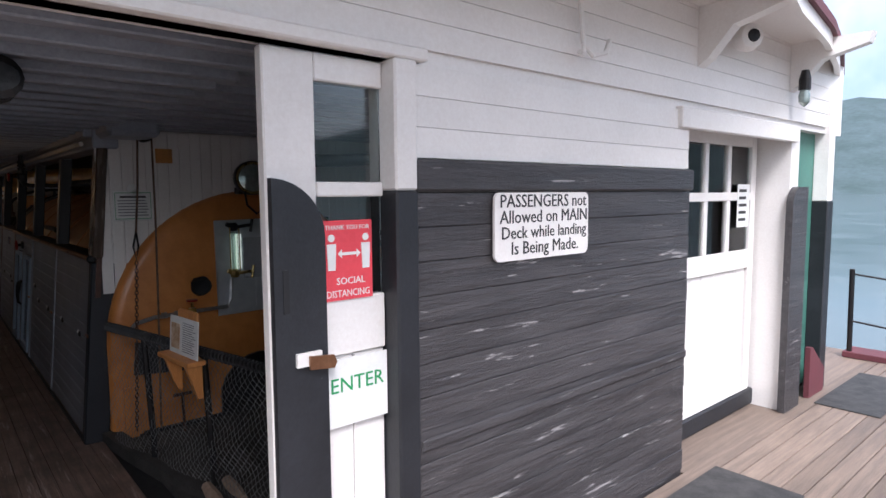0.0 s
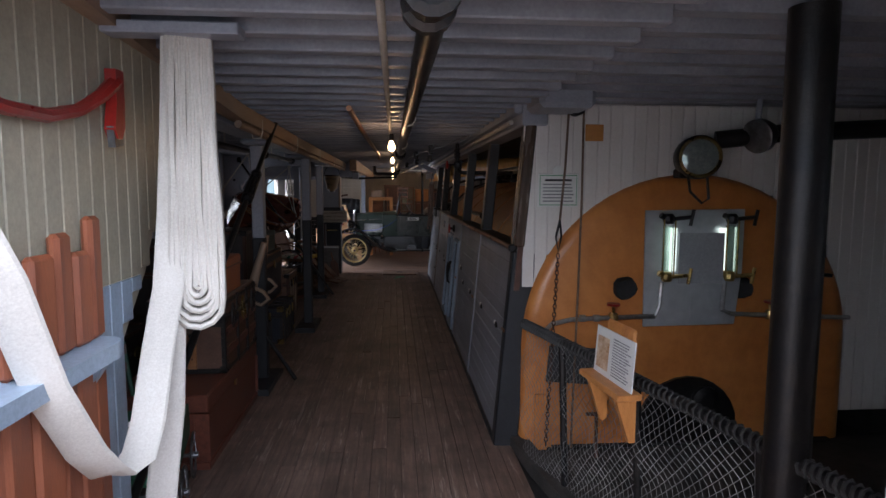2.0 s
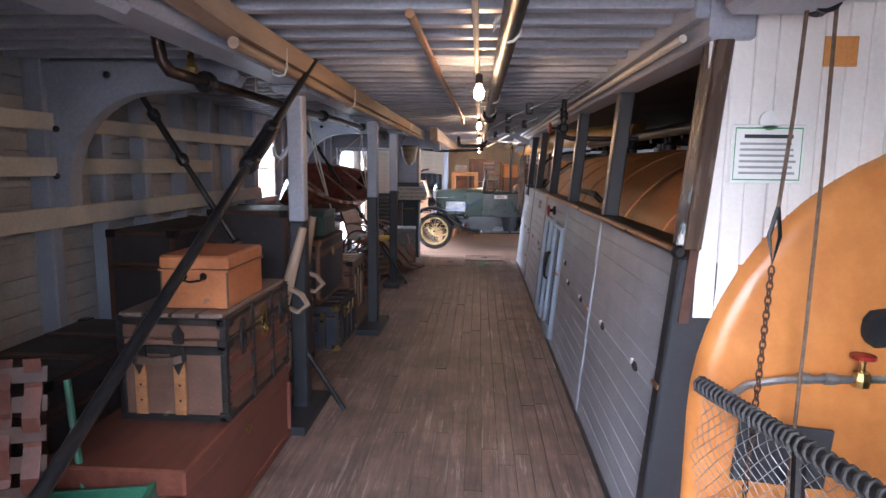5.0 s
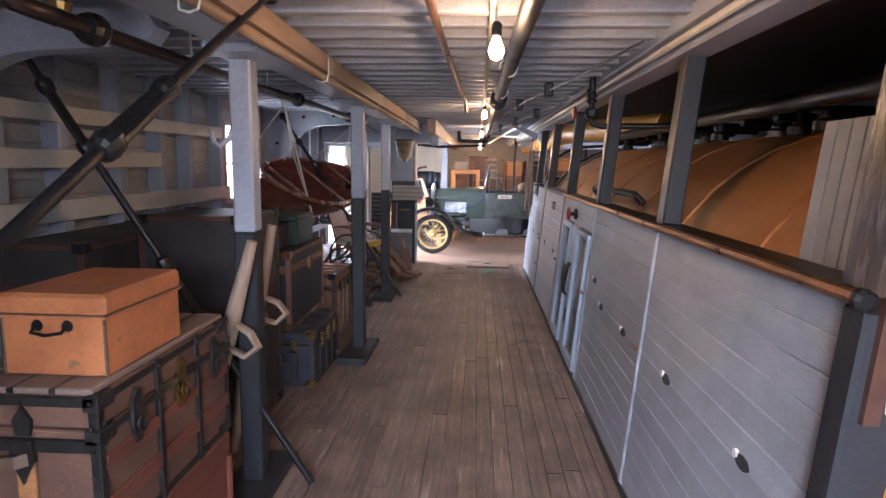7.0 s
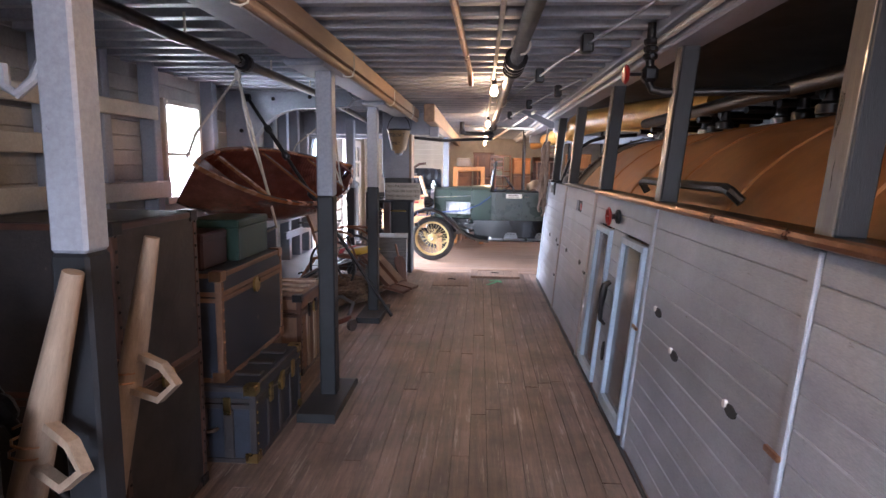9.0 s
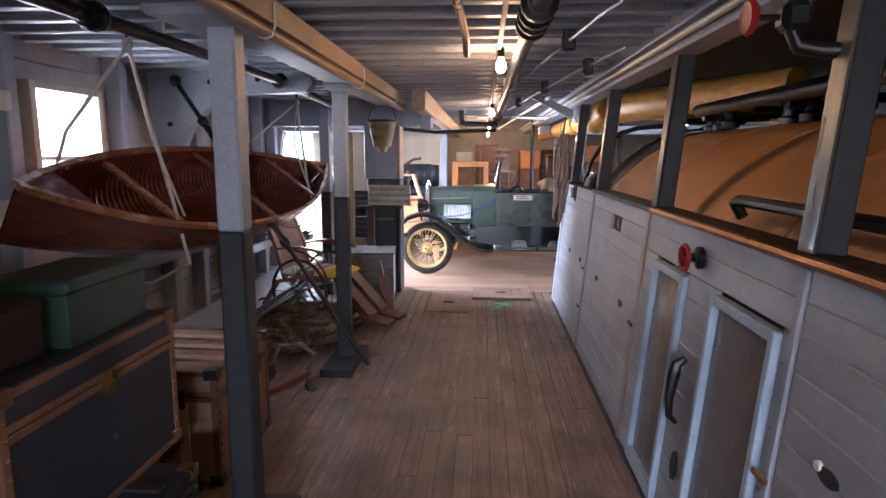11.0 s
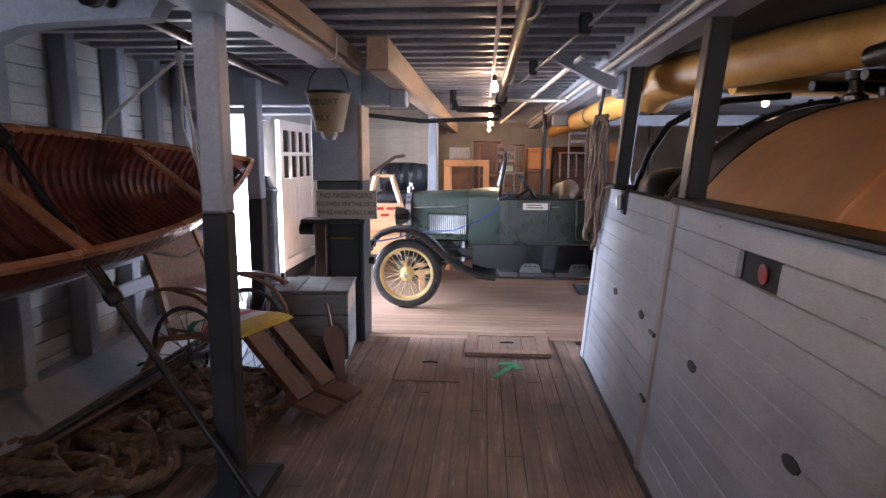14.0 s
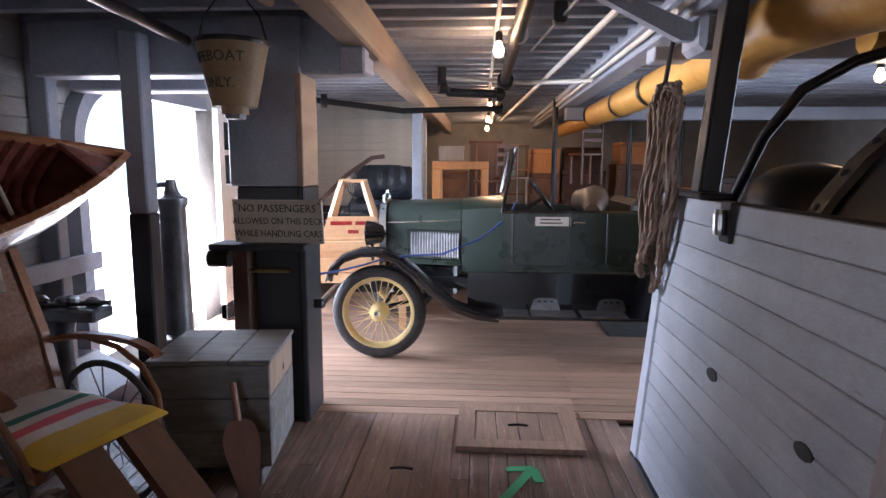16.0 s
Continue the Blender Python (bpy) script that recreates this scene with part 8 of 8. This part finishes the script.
for x in (-0.13, 0.16):
    part("leg", plate(B(), [(-0.06, -0.03), (0.04, -0.03), (0.04, -0.24), (0.01, -0.24)], "x", x - 0.014, x + 0.014), orange_pine, nb)
part("sheet", box(B(), -0.195, 0.195, 0.0, 0.006, 0.0, 0.235, 0.0, tilt), paper, nb)
part("picture", box(B(), -0.17, -0.05, -0.003, 0.0, 0.03, 0.19, 0.0, tilt), surf("sepia_print", (0.4, 0.2, 0.08), (0.7, 0.55, 0.4), 0.6, scale=14, bump=0), nb)
bm = bars(B(), -0.01, 0.175, 0.02, 0.21, 14, -0.001, 9, 0.001)
bmesh.ops.transform(bm, matrix=tilt, verts=bm.verts)
part("print", bm, surf("grey_print", (0.35, 0.35, 0.36), None, 0.7, bump=0), nb)
pu = thing("chain_pulley", "cast pulley with rope and rusty chain", "pulley", (1.22, 5.42, 2.4))
part("block", lathe(B(), [(0.02, -0.04), (0.055, -0.035), (0.045, 0), (0.055, 0.035), (0.02, 0.04)], 16, (0, 0, 0), (0, 1, 0)), black_iron, pu)
part("hanger", tube(B(), [(0, 0, 0.06), (0.03, 0.02, 0.1)], 0.02, 6), galv, pu)
part("rope", tube(B(), [(0.05, 0, 0), (0.045, -0.02, -0.6), (0.03, -0.04, -1.2), (0.0, -0.06, -2.3)], 0.008, 6), rope_mat, pu)
part("rope", tube(B(), [(-0.05, 0, 0), (-0.07, -0.01, -0.4), (-0.1, -0.02, -0.74)], 0.008, 6), rope_mat, pu)
bm = B()
for i in range(46):
    z = -0.98 - i * 0.028
    off = Vector((-0.11 - 0.0018 * i, -0.03 - 0.002 * i, z))
    q = (i % 2) * math.pi / 2
    sweep(bm, [off + Vector((0.011 * math.cos(a) * math.cos(q), 0.011 * math.cos(a) * math.sin(q), 0.02 * math.sin(a))) for a in [k * 0.785 for k in range(8)]], ring(0.0038, 4), closed=True)
part("chain", bm, surf("rusty_chain", (0.12, 0.06, 0.04), (0.06, 0.035, 0.03), 0.6, 0.5), pu, "rusty link chain")
part("shackle", tube(B(), [(-0.1, -0.02, -0.74), (-0.125, -0.02, -0.85), (-0.11, -0.03, -0.95), (-0.09, -0.03, -0.85), (-0.1, -0.02, -0.74)], 0.008, 6), black_iron, pu)
pg = thing("wall_plaque", "cream information plaque with green border", "sign", (1.02, 5.6, 1.74))
slab("plaque", (0, 0.29, 0.02, 0.034, 0, 0.235), paper, pg, 0.004)
part("crest", plate(B(), arc(0.145, 0.25, 0.04, 0, 330, 12), "y", 0.02, 0.034), paper, pg)
part("border", sweep(B(), [(0.015, 0.019, 0.015), (0.275, 0.019, 0.015), (0.275, 0.019, 0.22), (0.015, 0.019, 0.22)], ring(0.003, 4), closed=True), enter_green, pg)
part("print", bars(B(), 0.035, 0.26, 0.03, 0.17, 6, 0.0195, 5), MATS["grey_print"], pg)
part("title", box(B(), 0.05, 0.24, 0.018, 0.0195, 0.18, 0.195), ink, pg)
tg = thing("orange_label", "small orange label on the white wall", "label", (1.35, 5.625, 2.2))
slab("sheet", (0, 0.13, 0, 0.006, 0, 0.115), surf("orange_card", (0.7, 0.3, 0.08), None, 0.6), tg, 0.002)
hl2 = thing("boiler_headlamp", "black drum headlamp with glass front on the boiler", "lamp", (2.07, 5.38, 2.08))
part("drum", lathe(B(), [(0.16, 0.16), (0.19, 0.1), (0.19, -0.06), (0.175, -0.08), (0.16, -0.08)], 28, (-0.03, 0, 0.0), (0.25, 1, 0)), black_iron, hl2, smooth=True)
part("bezel", lathe(B(), [(0.15, -0.075), (0.165, -0.1), (0.18, -0.09)], 28, (-0.03, 0, 0.0), (0.25, 1, 0), cap=False), brass, hl2)
part("lens", lathe(B(), [(0.0, -0.1), (0.09, -0.095), (0.152, -0.08)], 28, (-0.03, 0, 0.0), (0.25, 1, 0), cap=False), lens_glass, hl2, "greenish glass lens", smooth=True)
part("cable", tube(B(), [(-0.13, -0.02, -0.12), (-0.12, -0.06, -0.3), (-0.02, -0.08, -0.4), (0.04, -0.08, -0.36), (0.03, -0.06, -0.18)], 0.012, 8), black_iron, hl2, smooth=True)
part("foot", box(B(), -0.16, 0.1, 0.05, 0.2, -0.18, -0.1, 0.01), black_iron, hl2)
hl2.scale = (0.76, 0.76, 0.76)
sl = thing("spot_lamp", "dull steel cone spot lamp above the boiler", "lamp", (2.42, 5.3, 2.22))
part("shade", lathe(B(), [(0.02, 0.16), (0.09, 0.12), (0.14, 0.02), (0.14, -0.04), (0.12, -0.05)], 22, (0, 0, 0), (0.75, 0.3, 0.2)), steel_dark, sl, smooth=True)
part("stem", tube(B(), [(0.0, 0.04, 0.1), (0.02, 0.05, 0.3)], 0.025, 8), grey_paint, sl)
sl.scale = (0.8, 0.8, 0.8)
fp = thing("funnel_pipe", "black iron pipe along the boiler front", "pipe", (0, 0, 0))
part("pipe", tube(B(), [(2.2, 5.45, 2.2), (2.6, 5.3, 2.24), (3.6, 5.1, 2.28), (4.8, 5.0, 2.3)], 0.06, 12), black_iron, fp, smooth=True)
tp = thing("fire_rake", "rusty T-handled fire rake by the boiler", "tool", (1.38, 5.3, 0))
part("shaft", tube(B(), [(0, 0, 0.05), (0.0, 0.02, 0.35)], 0.012, 6), surf("rusty_iron", (0.14, 0.08, 0.06), (0.08, 0.05, 0.04), 0.7, 0.4), tp)
part("cross", tube(B(), [(-0.07, 0.02, 0.35), (0.07, 0.02, 0.35)], 0.013, 6), MATS["rusty_iron"], tp)
bo = thing("work_boots", "pair of white-toed worn shoes by the pit", "shoes", (1.15, 3.9, 0.02))
for k in (0, 1):
    part("shoe", sweep(B(), [(k * 0.13, 0, 0.04), (k * 0.13, 0.1, 0.05), (k * 0.13, 0.2, 0.055), (k * 0.13, 0.27, 0.07)], ring(0.04, 8), scales=[0.7, 1.0, 1.0, 0.8]), raw_wood, bo, smooth=True)

# ---- coiled rope and lamp on the boiler house end ----
rc = thing("rope_hank", "hank of thick rope hung from the end upright", "rope", (0, 0, 0))
for i in range(5):
    x0, y0 = 0.8 + 0.016 * i, 14.42 - 0.03 * i
    zb = 1.0 + 0.08 * (i % 3) - 0.06 * (i == 3)
    path = []
    for k in range(41):
        f = k / 40
        ang = f * 2 * math.pi
        path.append(Vector((x0 - 0.05 * math.sin(f * math.pi) + 0.01 * math.sin(k + i), y0 + (0.05 + 0.015 * i) * math.sin(ang), (1.98 + zb) / 2 + (1.98 - zb) / 2 * math.cos(ang))))
    laid("loop", path, 0.017, 0.09, rc)
part("hook", tube(B(), [(0.86, 14.38, 2.28), (0.82, 14.38, 2.0), (0.8, 14.38, 1.95)], 0.012, 6), black_iron, rc)
lk2 = thing("brass_latch", "brass and glass latch on the wall end", "latch", (WX(1.36) - 0.02, 13.62, 1.28))
slab("plate", (0, 0.04, -0.05, 0.05, 0, 0.16), black_iron, lk2, 0.004)
part("cylinder", lathe(B(), [(0.02, 0), (0.025, 0.02), (0.025, 0.08), (0.018, 0.1)], 12, (-0.02, 0, 0.03)), galv, lk2)

# ---- pump, machine by the cargo door ----
pm = thing("hand_pump", "rusty cast-iron hand pump column", "pump", (-2.1, 15.0, 0))
part("base", lathe(B(), [(0.24, 0), (0.24, 0.3), (0.2, 0.38), (0.12, 0.4)], 24), MATS["rusty_iron"], pm, smooth=True)
part("column", lathe(B(), [(0.11, 0.4), (0.13, 0.42), (0.13, 0.45), (0.095, 0.47), (0.085, 1.3), (0.1, 1.32), (0.1, 1.36), (0.06, 1.38), (0.04, 1.42), (0.03, 1.48)], 24), steel_dark, pm, smooth=True)
part("spout", tube(B(), [(0.0, 0, 1.45), (-0.12, -0.05, 1.44), (-0.15, -0.06, 1.4)], 0.018, 8), steel_dark, pm)
mc = thing("pedestal_machine", "small oily machine head on an iron pedestal", "machine", (-2.42, 14.35, 0))
part("pedestal", lathe(B(), [(0.16, 0), (0.14, 0.04), (0.05, 0.1), (0.04, 0.6), (0.07, 0.72)], 16), steel_dark, mc, smooth=True)
part("bed", box(B(), -0.28, 0.24, -0.09, 0.09, 0.72, 0.79, 0.012), steel_dark, mc)
for i in range(5):
    part("gear", lathe(B(), [(0.03, 0), (0.045, 0.01), (0.045, 0.03), (0.02, 0.05)], 12, (-0.2 + i * 0.09, 0.03 * (-1) ** i, 0.79 + 0.02 * (i % 2)), (0, 0.3, 1)), steel_dark, mc)
part("shaft", tube(B(), [(-0.36, 0, 0.78), (0.28, 0, 0.82)], 0.014, 8), steel_dark, mc)
rw = thing("wagon_wheel_outside", "red spoked wagon wheel on the landing", "wheel", (-6.2, 17.6, 0.5), 80)
spoked(None, 0.52, 0.03, 12, 0.07, 0.022, rw, red_paint, red_paint, pose(0, 0, 0))

# ---- sled, settee, bay furniture ----
sld = thing("railway_push_trolley", "light pine pyramid frame on a slatted base", "trolley", (-1.33, 17.0, 0), 8)
for z in (0.48, 0.62, 0.78):
    slab("slat", (-0.62, 0.5, -0.3, -0.26, z, z + 0.09), sled_pine, sld, 0.004)
    slab("slat", (-0.62, 0.5, 0.26, 0.3, z, z + 0.09), sled_pine, sld, 0.004)
for x in (-0.55, 0.43):
    slab("leg", (x, x + 0.07, -0.25, -0.2, 0.0, 0.87), sled_pine, sld, 0.004)
    slab("leg", (x, x + 0.07, 0.2, 0.25, 0.0, 0.87), sled_pine, sld, 0.004)
slab("deck", (-0.62, 0.5, -0.26, 0.26, 0.87, 0.9), sled_pine, sld, 0.004)
for s1 in (-1, 1):
    for s2 in (-1, 1):
        part("corner_post", sweep(B(), [(s1 * 0.26, s2 * 0.22, 0.9), (s1 * 0.1, s2 * 0.08, 1.42)], [(-0.025, -0.02), (0.025, -0.02), (0.025, 0.02), (-0.025, 0.02)]), sled_pine, sld)
slab("cap", (-0.13, 0.13, -0.1, 0.1, 1.41, 1.44), sled_pine, sld, 0.004)
bd = part("name_board", plate(B(), [(-0.28, 0.9), (0.28, 0.9), (0.225, 1.1), (-0.225, 1.1)], "y", -0.25, -0.235), sled_pine, sld)
part("painted_bars", box(box(box(B(), -0.2, 0.0, -0.252, -0.25, 1.02, 1.055), 0.03, 0.2, -0.252, -0.25, 1.02, 1.055), -0.04, 0.06, -0.252, -0.25, 0.94, 0.975), red_paint, bd)
bm = B()
for i in range(7):
    tube(bm, [(-0.09 + 0.03 * i, -0.09, 1.4), (0.12 - 0.04 * i, -0.1, 1.1)], 0.003, 4)
part("cords", bm, black_iron, sld)
part("finial", lathe(B(), [(0.02, 0), (0.035, 0.03), (0.01, 0.06)], 12, (0, 0, 1.44)), steel_dark, sld, smooth=True)

se = thing("tufted_settee", "dark blue-black buttoned leather carriage seat", "settee", (-1.3, 18.7, 0))
bm = B()
n, m = 20, 8
g = []
for j in range(m + 1):
    row = []
    for i in range(n + 1):
        u, v = i / n, j / m
        tuft = 0.025 * math.cos(u * 5 * 2 * math.pi + (j % 4 // 2) * math.pi) * math.sin(v * 3 * math.pi)
        w = 0.36 * (1 - 0.25 * max(0, v - 0.8) * 5 * abs(2 * u - 1) ** 3)
        row.append(bm.verts.new(((2 * u - 1) * w, -0.08 - tuft - 0.05 * math.sin(v * math.pi), 1.18 + 0.4 * v - 0.05 * abs(2 * u - 1) ** 4 * v)))
    g.append(row)
for a, b in zip(g, g[1:]):
    for i in range(n):
        bm.faces.new((a[i], a[i + 1], b[i + 1], b[i]))
part("back", bm, surf("navy_leather", (0.035, 0.045, 0.065), (0.02, 0.026, 0.04), 0.35, scale=9), se, "button-tufted back", smooth=True)
part("back_shell", box(B(), -0.36, 0.36, -0.06, 0.02, 1.15, 1.56, 0.03), leather, se)
part("seat", box(B(), -0.36, 0.36, -0.5, -0.05, 1.02, 1.16, 0.04), MATS["navy_leather"], se)
part("under_frame", box(B(), -0.34, 0.34, -0.48, 0.0, 0.55, 1.02, 0.01), black_iron, se)
for x in (-0.42, 0.42):
    spoked(None, 0.42, 0.022, 12, 0.05, 0.016, se, dark_wood, dark_wood, pose(x, -0.2, 0.442))
part("shaft_pole", sweep(B(), [(-0.75, -0.4, 1.1), (-0.4, -0.35, 1.45), (-0.1, -0.3, 1.66), (0.05, -0.3, 1.68)], [(-0.025, -0.025), (0.025, -0.025), (0.025, 0.025), (-0.025, 0.025)]), dark_wood, se)

of = thing("pine_table_frame", "bright orange pine table frame set high", "table", (-0.67, 18.3, 0))
slab("top_rail", (0, 0.66, 0, 0.5, 1.53, 1.62), orange_pine, of, 0.006)
for x in (0, 0.57):
    for y in (0.0, 0.41):
        slab("leg", (x, x + 0.09, y, y + 0.09, 0.0, 1.53), orange_pine, of, 0.006)
slab("shelf", (0.09, 0.57, 0.02, 0.48, 0.9, 0.93), orange_pine, of, 0.004)
cb = thing("cardboard_box", "plain pale carton on the pine frame", "box", (-0.6, 18.4, 1.62))
slab("carton", (0, 0.3, 0, 0.25, 0, 0.18), raw_wood, cb, 0.004)


def chair(at, rz, mat_):
    t = thing("wooden_chair", "plain brown wooden chair stored in the bay", "chair", at, rz, group="stored chairs")
    slab("seat", (-0.2, 0.2, -0.2, 0.2, 0.43, 0.46), mat_, t, 0.008)
    for x in (-0.18, 0.15):
        slab("leg", (x, x + 0.03, -0.18, -0.15, 0, 0.43), mat_, t, 0.004)
        slab("leg", (x, x + 0.03, 0.15, 0.18, 0, 0.95), mat_, t, 0.004)
    for z in (0.62, 0.76, 0.88):
        slab("back_slat", (-0.15, 0.15, 0.155, 0.172, z, z + 0.06), mat_, t, 0.004)
    return t


c0 = chair((-0.3, 18.9, 0.0), 160, brown_wood)
for at, rz in (((0.35, 20.3, 0.95), 20), ((1.5, 20.6, 1.3), 200), ((0.0, 19.8, 0.9), 90)):
    copy_thing(c0, pose(*at, 0, 0, rz))


def cabinet(label, x0, x1, y0, y1, z1, mat_, doors=2, z0=0.0):
    t = thing("cabinet", label, "cabinet", (x0, y0, z0), group="stored furniture")
    w, d, h = x1 - x0, y1 - y0, z1 - z0
    slab("carcass", (0, w, 0.02, d, 0, h - 0.04), mat_, t, 0.004)
    slab("cornice", (-0.02, w + 0.02, -0.01, d + 0.01, h - 0.04, h), mat_, t, 0.01)
    dw = w / doors
    for k in range(doors):
        dd_ = slab("door", (k * dw + 0.01, (k + 1) * dw - 0.01, 0.0, 0.02, 0.04, h - 0.06), mat_, t, 0.004)
        slab("panel", (k * dw + 0.05, (k + 1) * dw - 0.05, -0.006, 0.0, 0.1, h - 0.14), mat_, dd_, 0.006)
    return t


def shelves(label, x0, x1, y0, y1, z1, mat_, n=4):
    t = thing("open_shelf", label, "shelf", (x0, y0, 0), group="stored furniture")
    w, d = x1 - x0, y1 - y0
    for x in (0, w - 0.03):
        slab("side", (x, x + 0.03, 0, d, 0, z1), mat_, t, 0.004)
    for k in range(n):
        slab("shelf", (0.03, w - 0.03, 0, d, z1 * (k + 1) / n - 0.03, z1 * (k + 1) / n), mat_, t, 0.004)
    return t


def case(label, x0, x1, y0, y1, z0, z1, mat_, name="wooden_box"):
    t = thing(name, label, "box", (x0, y0, z0), group="stored boxes")
    w, d, h = x1 - x0, y1 - y0, z1 - z0
    slab("body", (0, w, 0, d, 0, h * 0.8), mat_, t, 0.006)
    slab("lid", (-0.006, w + 0.006, -0.006, d + 0.006, h * 0.8 + 0.003, h), mat_, t, 0.008)
    slab("batten", (0.03, 0.07, -0.012, 0.0, 0.01, h * 0.78), mat_, t, 0.002)
    slab("batten", (w - 0.07, w - 0.03, -0.012, 0.0, 0.01, h * 0.78), mat_, t, 0.002)
    return t


cabinet("tall dark red glazed wardrobe at the back", -0.28, 0.22, 21.0, 21.5, 1.97, dark_wood, 2)
shelves("open orange-brown shelf of oddments", 0.24, 0.66, 20.9, 21.3, 1.9, brown_wood, 5)
cabinet("brown wooden cupboard under the bulbs", -0.75, -0.32, 20.6, 21.1, 1.5, brown_wood, 1)
pcx = thing("framed_picture", "small framed landscape print on a shelf", "picture", (0.27, 20.88, 1.33))
slab("frame", (0, 0.2, 0, 0.02, 0, 0.2), dark_wood, pcx, 0.004)
slab("print", (0.02, 0.18, -0.004, 0, 0.02, 0.18), surf("landscape_print", (0.45, 0.47, 0.4), (0.2, 0.26, 0.2), 0.5, scale=12, bump=0), pcx, 0)
rs = random.Random(11)
for i, (x0, x1, z0, z1, mm) in enumerate(((0.72, 1.15, 1.45, 1.84, orange_pine), (0.72, 1.16, 1.1, 1.45, brown_wood), (0.7, 1.18, 0.55, 1.1, brown_wood), (0.7, 1.18, 0.0, 0.55, dark_wood),
                                          (1.2, 1.88, 1.14, 1.5, dark_wood), (1.2, 1.9, 0.6, 1.14, dark_wood), (1.2, 1.9, 0, 0.6, brown_wood),
                                          (2.1, 2.65, 1.6, 1.95, orange_pine), (2.05, 2.68, 1.2, 1.6, brown_wood), (2.05, 2.7, 0.6, 1.2, brown_wood), (2.0, 2.7, 0, 0.6, dark_wood),
                                          (2.9, 3.5, 0, 0.7, dark_wood), (2.9, 3.4, 0.7, 1.25, orange_pine), (3.6, 4.3, 0, 0.9, brown_wood), (3.7, 4.2, 0.9, 1.4, dark_wood))):
    case("stacked brown wooden box among stored goods" if mm is not orange_pine else "orange pine box among stored goods", x0, x1, 21.0 + rs.uniform(-0.1, 0.1), 21.6, z0, z1, mm)
bl = thing("barrel_trunk", "round-topped dark leather trunk on the stack", "trunk", (1.22, 21.0, 1.5))
part("body", plate(B(), [(0, 0), (0.5, 0), (0.5, 0.12)] + arc(0.25, 0.12, 0.25, 0, 180, 10), "x", 0, 0.62), dark_wood, bl, smooth=True)
for i, x in enumerate((0.55, 1.6, 2.4)):
    st_ = thing("iron_stanchion", "thin black iron stanchion in the aft hold", "post", (x + 0.3, 19.2 + 0.4 * i, 0), group="aft stanchions")
    part("shaft", tube(B(), [(0, 0, 0), (0, 0, 2.46)], 0.035, 10), black_iron, st_, smooth=True)
cb2 = thing("cross_beam", "grey cross beam beyond the boiler house", "beam", (0, 0, 0))
slab("beam", (0.95, 6.8, 18.95, 19.12, 2.14, 2.3), grey_paint, cb2, 0.01)
slab("beam", (0.95, 6.8, 15.1, 15.28, 2.22, 2.42), grey_paint, cb2, 0.01)
brs = thing("brass_apparatus", "nickel and brass bottle apparatus behind the car", "apparatus", (1.95, 18.2, 0.0))
slab("stand", (-0.2, 0.2, -0.2, 0.2, 0, 1.05), dark_wood, brs, 0.01)
for i in range(3):
    part("bottle", lathe(B(), [(0.05, 0), (0.06, 0.02), (0.06, 0.22), (0.03, 0.3), (0.03, 0.4)], 14, (-0.12 + 0.12 * i, 0, 1.05)), steel_dark, brs, smooth=True)
